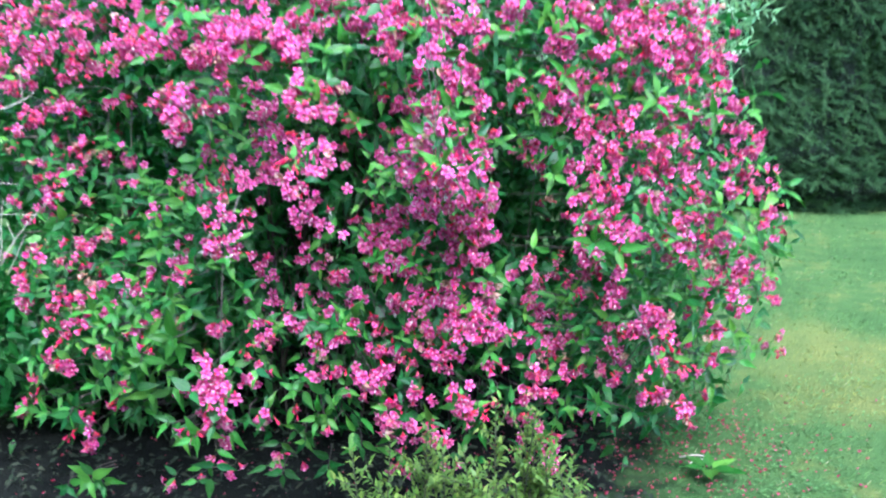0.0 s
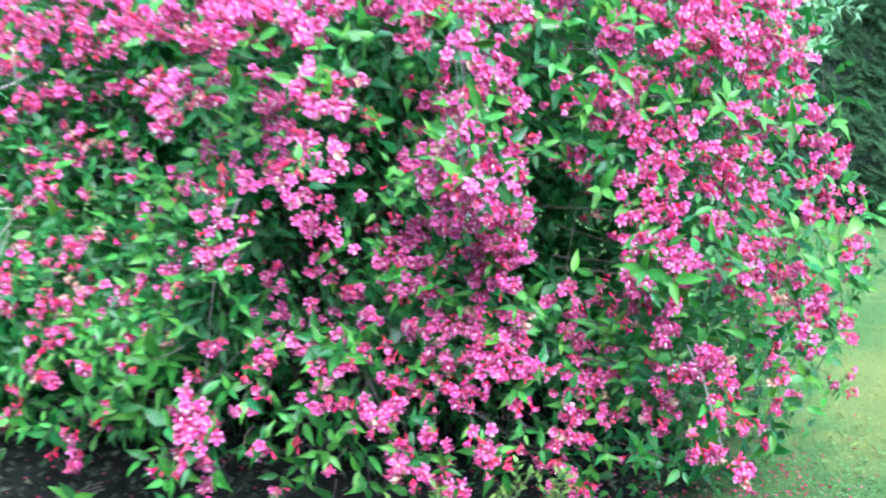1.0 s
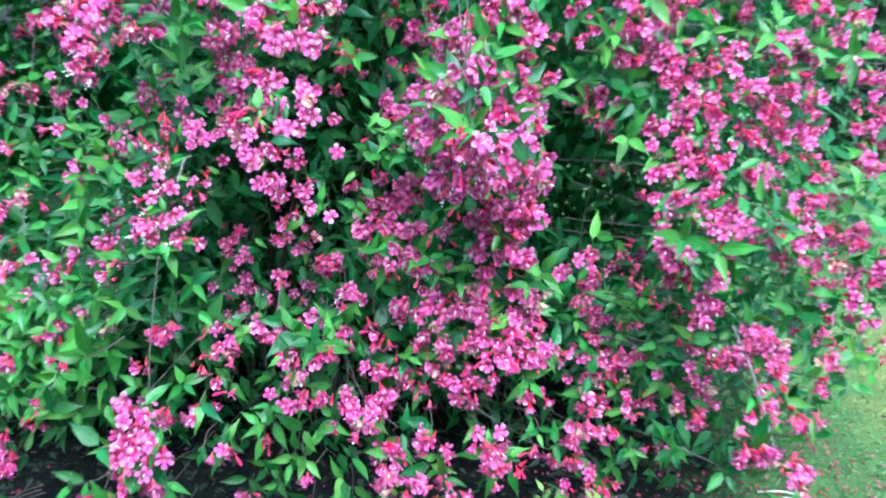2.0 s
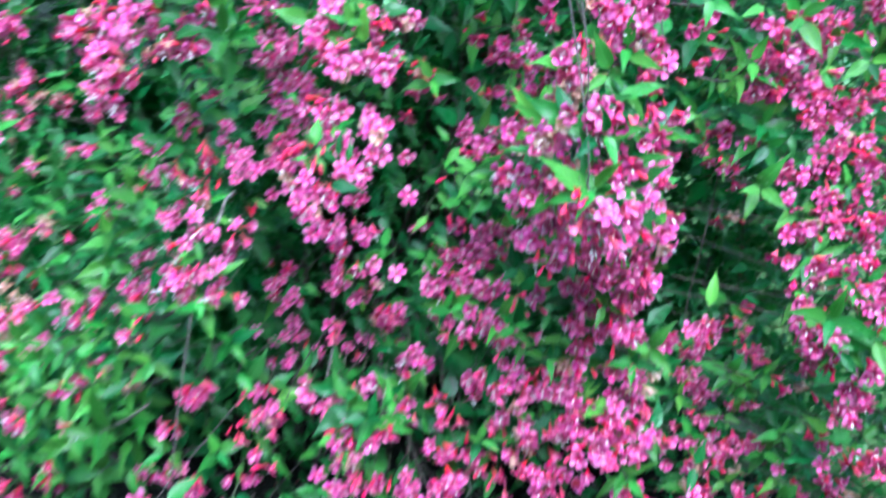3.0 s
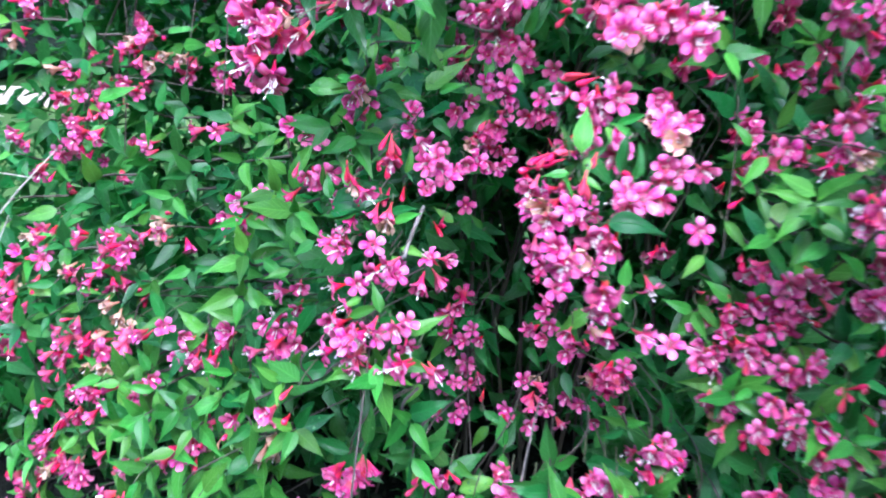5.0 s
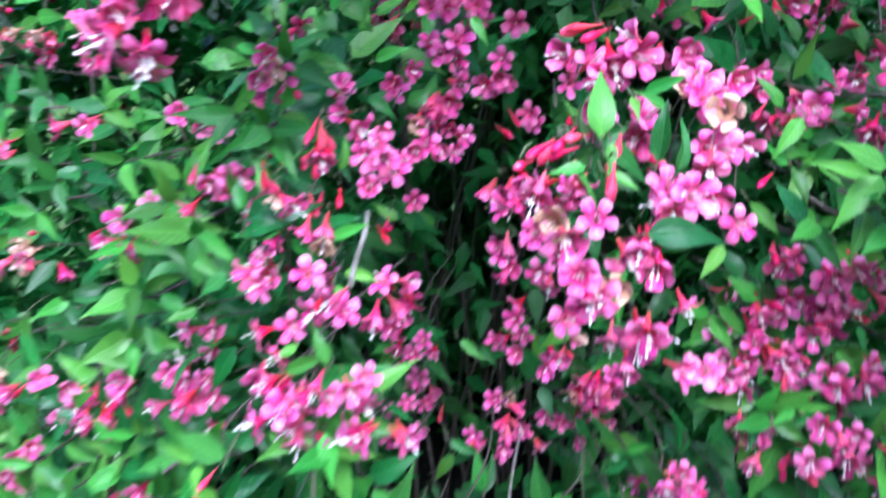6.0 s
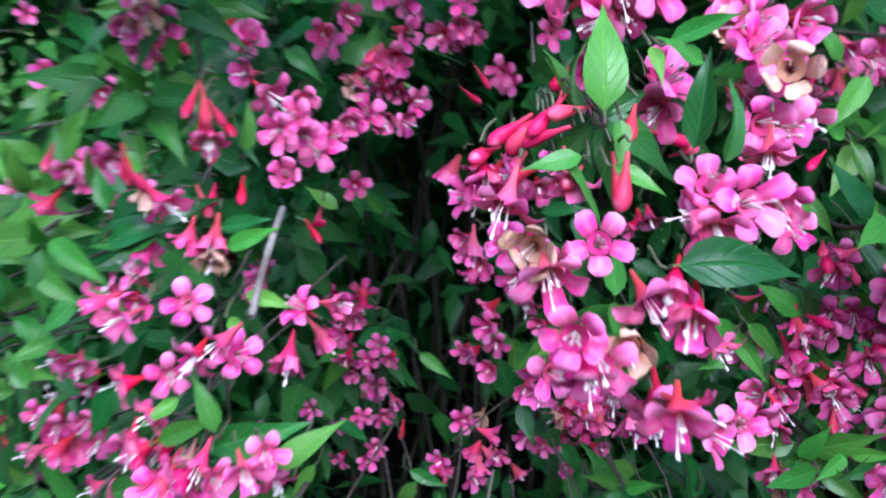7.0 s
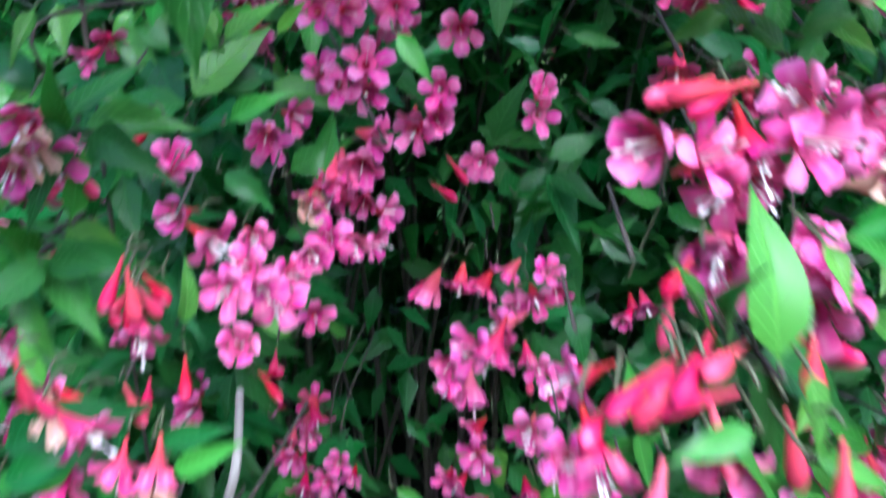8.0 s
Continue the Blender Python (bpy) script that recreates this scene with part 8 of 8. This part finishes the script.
ORDER = {"inner_leaf": 0, "far_flower": 0, "flower": 0, "faded": 3, "bud": 6, "leaf": 0, "mid_leaf": 0, "fresh_leaf": 2, "mid_fresh_leaf": 2}
inv = Matrix.Translation(-FOOT)
for lines, pieces in BRANCHES:
    cane = part("branch", tube_mesh("branch", [([inv @ q for q in pts], a, b) for pts, a, b in lines[:1]], BARK), shrub)
    if len(lines) > 1:
        part("twig", tube_mesh("twig", [([inv @ q for q in pts], a, b) for pts, a, b in lines[1:]], TWIG, 4), cane, kind="stuff")
    singles, blooms, leaves = [], [], []
    for key, m in pieces:
        kind = "leaf" if key[0].endswith("leaf") else key[0]
        if key[0] != "inner_leaf" and near_path(m) and SINGLE[kind] < LIMIT[kind]:
            SINGLE[kind] += 1
            singles.append((key, m))
        elif kind == "leaf":
            if key[0] != "inner_leaf" and not near_path(m):
                key = ("mid_" + key[0], key[1])
            leaves.append((key, inv @ m))
        else:
            if key[0] == "flower" and not near_path(m):
                key = ("far_flower", key[1])
            blooms.append((key, inv @ m))
    for key, m in singles:
        ob = part({"flower": "flower", "faded": "faded_flower", "bud": "flower_bud"}.get(key[0], "leaf"), PIECE_MESH[key], cane)
        ob.matrix_basis = inv @ m
    if blooms:
        part("blossom", joined("blossom", blooms, SHAPES, ORDER, (PETAL, STAMEN, PETAL_BACK, FADED, STAMEN, FADED, BUD)), cane, kind="stuff")
    if leaves:
        part("foliage", joined("foliage", leaves, SHAPES, ORDER, (LEAF_DARK, UNDERSIDE, LEAF_FRESH, UNDERSIDE)), cane, kind="stuff")
for group in INSIDE:
    part("inner_foliage", joined("inner_foliage", [(k, inv @ m) for k, m in group], SHAPES, ORDER, (LEAF_DARK,)), shrub, kind="stuff")

# ---- the conifer hedge behind the lawn ----
def frond_shape(rng):
    """A flat feathery spray of scale leaves, length 1 along +y."""
    s = Shape()

    def blade(a, b, w):
        a, b = Vector(a), Vector(b)
        side = (b - a).cross(Vector((0, 0, 1))).normalized() * w
        s.grid([[a - side, a + side], [b - side * 0.4, b + side * 0.4]], 0, 0.1, 0.9)
    blade((0, 0, 0), (0, 1, -0.1), 0.022)
    for k in range(5):
        y = 0.1 + 0.17 * k
        ln = 0.5 * (1 - 0.1 * k) * rng.uniform(0.6, 1.15)
        for sg in (1, -1):
            blade((0, y, -0.02 * k), (sg * ln * 0.38, y + ln * 0.85, -0.06 + rng.uniform(-0.15, 0.1)), 0.02)
    return s.done()


FROND = {("frond", k): frond_shape(rng) for k in range(4)}


def conifer_hedge(label, at, turn, length, height, fronds, dense=None):
    """A clipped hedge along its own x axis, its face towards -y: feathery sprays before a near-black body that paints
    the shade between them.
    """
    top = tagged(new("conifer_hedge"), label, "hedge")
    top.matrix_basis = Matrix.Translation(at) @ Matrix.Rotation(radians(turn), 4, "Z")
    # solid near-black body: painted shade behind the sprays
    hm = bpy.data.meshes.new("shade_core")
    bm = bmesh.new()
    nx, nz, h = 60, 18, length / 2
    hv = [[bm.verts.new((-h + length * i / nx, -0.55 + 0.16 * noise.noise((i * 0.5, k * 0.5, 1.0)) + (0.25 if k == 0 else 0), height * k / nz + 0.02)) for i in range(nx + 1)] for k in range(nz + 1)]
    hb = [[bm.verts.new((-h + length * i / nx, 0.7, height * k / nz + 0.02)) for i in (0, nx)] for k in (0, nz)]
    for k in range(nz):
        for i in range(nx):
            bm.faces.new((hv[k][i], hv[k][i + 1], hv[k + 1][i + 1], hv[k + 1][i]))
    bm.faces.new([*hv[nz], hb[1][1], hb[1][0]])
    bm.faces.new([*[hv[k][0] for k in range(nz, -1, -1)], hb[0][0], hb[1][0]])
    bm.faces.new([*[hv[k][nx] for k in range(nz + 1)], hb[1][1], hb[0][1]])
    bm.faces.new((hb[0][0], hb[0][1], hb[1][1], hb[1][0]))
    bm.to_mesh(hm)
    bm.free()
    hm.materials.append(HEDGE_SHADE)
    part("shade_core", hm, top)
    items = []
    for _ in range(fronds):
        x, z = rng.uniform(-h + 0.1, h - 0.1), height * rng.random()
        if dense and rng.random() < 0.75:
            x, z = rng.uniform(*dense), 2.3 * rng.random()
        p = Vector((x, -0.50 + 0.16 * noise.noise((x * 1.2, z * 1.2, 4.0)) + rng.uniform(-0.14, 0.1) + (0.2 if z < 0.25 else 0), z + 0.03))
        d = Vector((rng.gauss(0.45, 0.6), -0.6, rng.gauss(-0.25, 0.5)))
        items.append((("frond", rng.randrange(4)), frame_y(p, d, (rng.gauss(0, 0.8), -0.6, 1), rng.uniform(0.08, 0.20))))
    part("foliage", joined("foliage", items, FROND, {"frond": 0}, (NEEDLE,)), top, kind="stuff")
    return top


conifer_hedge("tall dense dark green conifer hedge along the lawn", (1.6, 8.42, 0), 0, 13.0, 3.4, 19000, (0.3, 4.2))
conifer_hedge("unseen tall conifer hedge added behind the viewpoint to block frontal light beside the shrub", (-5.6, 2.5, 0), 90, 13.0, 3.6, 1800)
# added out of view behind the camera, this high to cut low frontal light
conifer_hedge("unseen tall conifer hedge added behind the viewpoint to block frontal light", (0.5, -5.0, 0), 180, 15.0, 6.5, 1600)


# ---- the pale-leaved shrub between the two ----
def small_shrub(name, label, at, stems, height, lean, leaf_mat, bark, size, gap, width, spread, seed, bare=0.15):
    """Several thin stems with opposite small leaves."""
    r = random.Random(seed)
    top = tagged(new(name), label, "shrub")
    top.location = at
    sh = {("leaf", k): leaf_shape(r, 0, width, 0.3, 0.15, 5, (-1, 0, 1)) for k in range(3)}
    for _ in range(stems):
        a = r.uniform(0, 6.28)
        h = height * r.uniform(0.65, 1.05)
        o = Vector((spread * 0.5 * math.cos(a), spread * 0.5 * math.sin(a), 0)) * r.random()
        e = Vector((math.cos(a), math.sin(a), 0)) * lean * r.uniform(0.4, 1.0)
        run = smooth_line([o, o + e * 0.3 + Vector((0, 0, h * 0.5)), o + e + Vector((r.gauss(0, 0.02), r.gauss(0, 0.02), h))], 14)
        lines, items = [(run, 0.0035 + height * 0.0012, 0.0012)], []
        n = max(6, int(h / gap))
        for k in range(n):
            t = bare + (1 - bare) * k / (n - 1)
            i = min(12, int(t * 13))
            p = run[i].lerp(run[i + 1], t * 13 - i)
            ax = (run[i + 1] - run[i]).normalized()
            s = ax.orthogonal().normalized()
            s.rotate(Matrix.Rotation(k * 1.57 + r.uniform(-0.4, 0.4), 3, ax))
            for sg in (1, -1):
                d = (s * sg + ax * r.uniform(0.4, 1.0)).normalized()
                if k % 3 == 1 and t < 0.9:
                    q = p + d * r.uniform(0.4, 1.0) * 4 * gap
                    lines.append(([p, q], 0.0014, 0.0008))
                    for u in (0.35, 0.6, 0.85, 1.0):
                        for s2 in (1, -1):
                            dd = (d * 0.6 + ax * s2 * 0.7 + Vector((r.gauss(0, 0.3), r.gauss(0, 0.3), 0.2))).normalized()
                            items.append((("leaf", r.randrange(3)), frame_y(p.lerp(q, u), dd, ax + Vector((0, -0.4, 0.6)), size * r.uniform(0.6, 1.0))))
                items.append((("leaf", r.randrange(3)), frame_y(p, d, ax + Vector((0, -0.2, 0.5)), size * r.uniform(0.7, 1.1))))
        st = part("stem", tube_mesh("stem", lines, bark, 5), top)
        part("foliage", joined("foliage", items, sh, {"leaf": 0}, (leaf_mat,)), st, kind="stuff")
    return top


small_shrub("pale_shrub", "tall shrub with pale grey-green narrow leaves", (0.93, 5.0, 0), 40, 2.55, 0.80, PALE_LEAF, TWIG, 0.080, 0.045, 0.34, 0.4, 5, 0.36)
low_at = [(-0.17, 1.90, 0.56), (-0.13, 1.88, 0.62), (-0.06, 1.94, 0.58), (-0.03, 1.84, 0.56), (0.05, 1.92, 0.60), (0.08, 1.86, 0.54), (0.12, 1.90, 0.66), (0.18, 1.94, 0.64),
          (0.22, 1.88, 0.58), (0.27, 1.93, 0.60), (0.30, 1.92, 0.52), (0.33, 1.87, 0.58), (-0.08, 1.80, 0.50), (0.01, 1.80, 0.48), (0.16, 1.80, 0.50), (0.26, 1.81, 0.48)]
for k, (x, y, h) in enumerate(low_at):
    small_shrub("young_shrub", "young wiry shrub with small yellow-green leaves in front of the flowers", (x, y, ground_z(x, y) - 0.01), 4, h, 0.06, SMALL_LEAF, TWIG, 0.027, 0.020, 0.40, 0.07, 20 + k, 0.3)["group"] = "young shrubs at the lawn's edge"


# ---- a timber edging board behind the shrub ----
edging = tagged(new("timber_board"), "pale pinkish weathered timber board standing on edge", "board")
edging.matrix_basis = pose(-4.75, 6.95, 0.0, 0, 0, 20)
bm = bmesh.new()
bmesh.ops.create_cube(bm, size=1.0)
bmesh.ops.scale(bm, vec=(1.1, 0.035, 0.14), verts=bm.verts)
bmesh.ops.translate(bm, vec=(0, 0, 0.07), verts=bm.verts)
bmesh.ops.bevel(bm, geom=bm.edges[:], offset=0.006, segments=2, affect="EDGES")
tm = bpy.data.meshes.new("plank")
bm.to_mesh(tm)
bm.free()
tm.materials.append(BOARD)
part("plank", tm, edging)


# ---- a broad-leaved weed, grass and fallen petals ----
weed = tagged(new("lawn_weed"), "broad-leaved green weed growing in the lawn", "weed")
weed.location = (0.94, 2.87, ground_z(0.94, 2.87))
WEED_MESH = PIECE_MESH["fresh_leaf", 1]
for k in range(6):
    a = k * 1.05 + 0.3
    ob = part("leaf", WEED_MESH, weed)
    ob.matrix_basis = frame_y((0.01 * math.cos(a), 0.01 * math.sin(a), 0.03), (math.cos(a), math.sin(a), 0.55), (0, 0, 1), rng.uniform(0.09, 0.13))

blade = Shape()
blade.grid([[(-0.05, 0, 0), (0.05, 0, 0)], [(-0.045, 0.5, 0.05), (0.045, 0.5, 0.05)], [(-0.006, 1.0, 0.22), (0.006, 1.0, 0.22)]], 0, 0, 1)
blade.done()
items = []


def on_lawn(x, y):
    return math.hypot((x + 0.60) / 1.56, (y - 3.3) / 1.45) + 0.25 * noise.noise((x * 3, y * 3, 0)) > 0.93


while len(items) < 50000:
    y = 1.6 + 6.9 * rng.random() ** 1.6
    x = rng.uniform(0.1, 0.55 * y + 0.9)
    if not on_lawn(x, y):
        continue
    a = rng.uniform(0, 6.28)
    items.append((("blade", 0), frame_y((x, y, ground_z(x, y) - 0.003), (0.9 * math.cos(a), 0.9 * math.sin(a), rng.uniform(0.4, 1.2)), (math.cos(a + 0.4), math.sin(a + 0.4), 0.3), rng.uniform(0.012, 0.027) * (1 + 0.06 * y))))
tagged(new("grass", joined("grass", items, {("blade", 0): blade}, {"blade": 0}, (GRASS,))), "short mown grass blades of the lawn", "grass", kind="stuff")

# litter on the soil below the shrub
items = []
while len(items) < 2600:
    x, y = rng.uniform(-2.2, 0.7), rng.uniform(2.0, 3.6)
    if on_lawn(x, y):
        continue
    a = rng.uniform(0, 6.28)
    items.append((("inner_leaf", rng.randrange(3)), frame_y((x, y, ground_z(x, y) + 0.10 * rng.random() ** 2 + 0.004), (math.cos(a), math.sin(a), rng.uniform(-0.5, 0.6)), (rng.gauss(0, 0.5), rng.gauss(-0.2, 0.5), 1), rng.uniform(0.018, 0.045))))
tagged(new("leaf_litter", joined("leaf_litter", items, SHAPES, ORDER, (LITTER,))), "dull brown-green leaf litter covering the shaded soil", "leaf litter", kind="stuff")

clover = Shape()
clover.grid([[(-0.15, 0, 0), (0, 0, -0.03), (0.15, 0, 0)], [(-0.5, 0.55, 0.08), (0, 0.55, 0), (0.5, 0.55, 0.08)], [(-0.25, 1, 0.05), (0, 0.92, 0), (0.25, 1, 0.05)]], 0, 0.1, 0.9)
clover.done()
items = []
while len(items) < 6000:
    y = 2.4 + 4.6 * rng.random() ** 1.7
    x = rng.uniform(0.4, 0.55 * y + 0.5)
    if not on_lawn(x, y) or noise.noise((x * 2.2, y * 2.2, 9.0)) + 0.6 * noise.noise((x * 7, y * 7, 5.0)) < 0.0:
        continue
    z, turn = ground_z(x, y) + rng.uniform(0.008, 0.022), rng.uniform(0, 6.28)
    for k in range(3):
        a = turn + 2.09 * k
        items.append((("clover", 0), frame_y((x, y, z), (math.cos(a), math.sin(a), rng.uniform(-0.1, 0.35)), (rng.gauss(0, 0.25), rng.gauss(-0.15, 0.25), 1), rng.uniform(0.004, 0.008) * (1 + 0.05 * y))))
tagged(new("clover", joined("clover", items, {("clover", 0): clover}, {"clover": 0}, (CLOVER,))), "patches of small clover leaves in the lawn", "clover", kind="stuff")

petal = Shape()
petal.grid([[(-0.2, 0, 0), (0, 0, -0.05), (0.2, 0, 0)], [(-0.45, 0.5, 0.12), (0, 0.5, 0.02), (0.45, 0.5, 0.12)], [(-0.15, 1, 0.05), (0, 1, 0), (0.15, 1, 0.05)]], 0, 0.1, 0.9)
petal.done()
items = []
while len(items) < 1500:
    if len(items) % 6:
        x, y = rng.gauss(0.95, 0.40), rng.gauss(3.12, 0.34)
    else:
        x, y = rng.uniform(-1.7, 0.8), rng.uniform(2.5, 3.3)
    if y < 1.7 or y > 4.2 or (x > 1.25 and rng.random() < 0.6):
        continue
    a = rng.uniform(0, 6.28)
    items.append((("petal", 0), frame_y((x, y, ground_z(x, y) + rng.uniform(0.004, 0.022)), (math.cos(a), math.sin(a), rng.uniform(-0.2, 0.3)), (rng.gauss(0, 0.6), rng.gauss(0, 0.6), 1), rng.uniform(0.006, 0.015))))
tagged(new("fallen_petals", joined("fallen_petals", items, {("petal", 0): petal}, {"petal": 0}, (FALLEN,))), "fallen pink and red flowers scattered on grass and soil", "petals", kind="stuff")
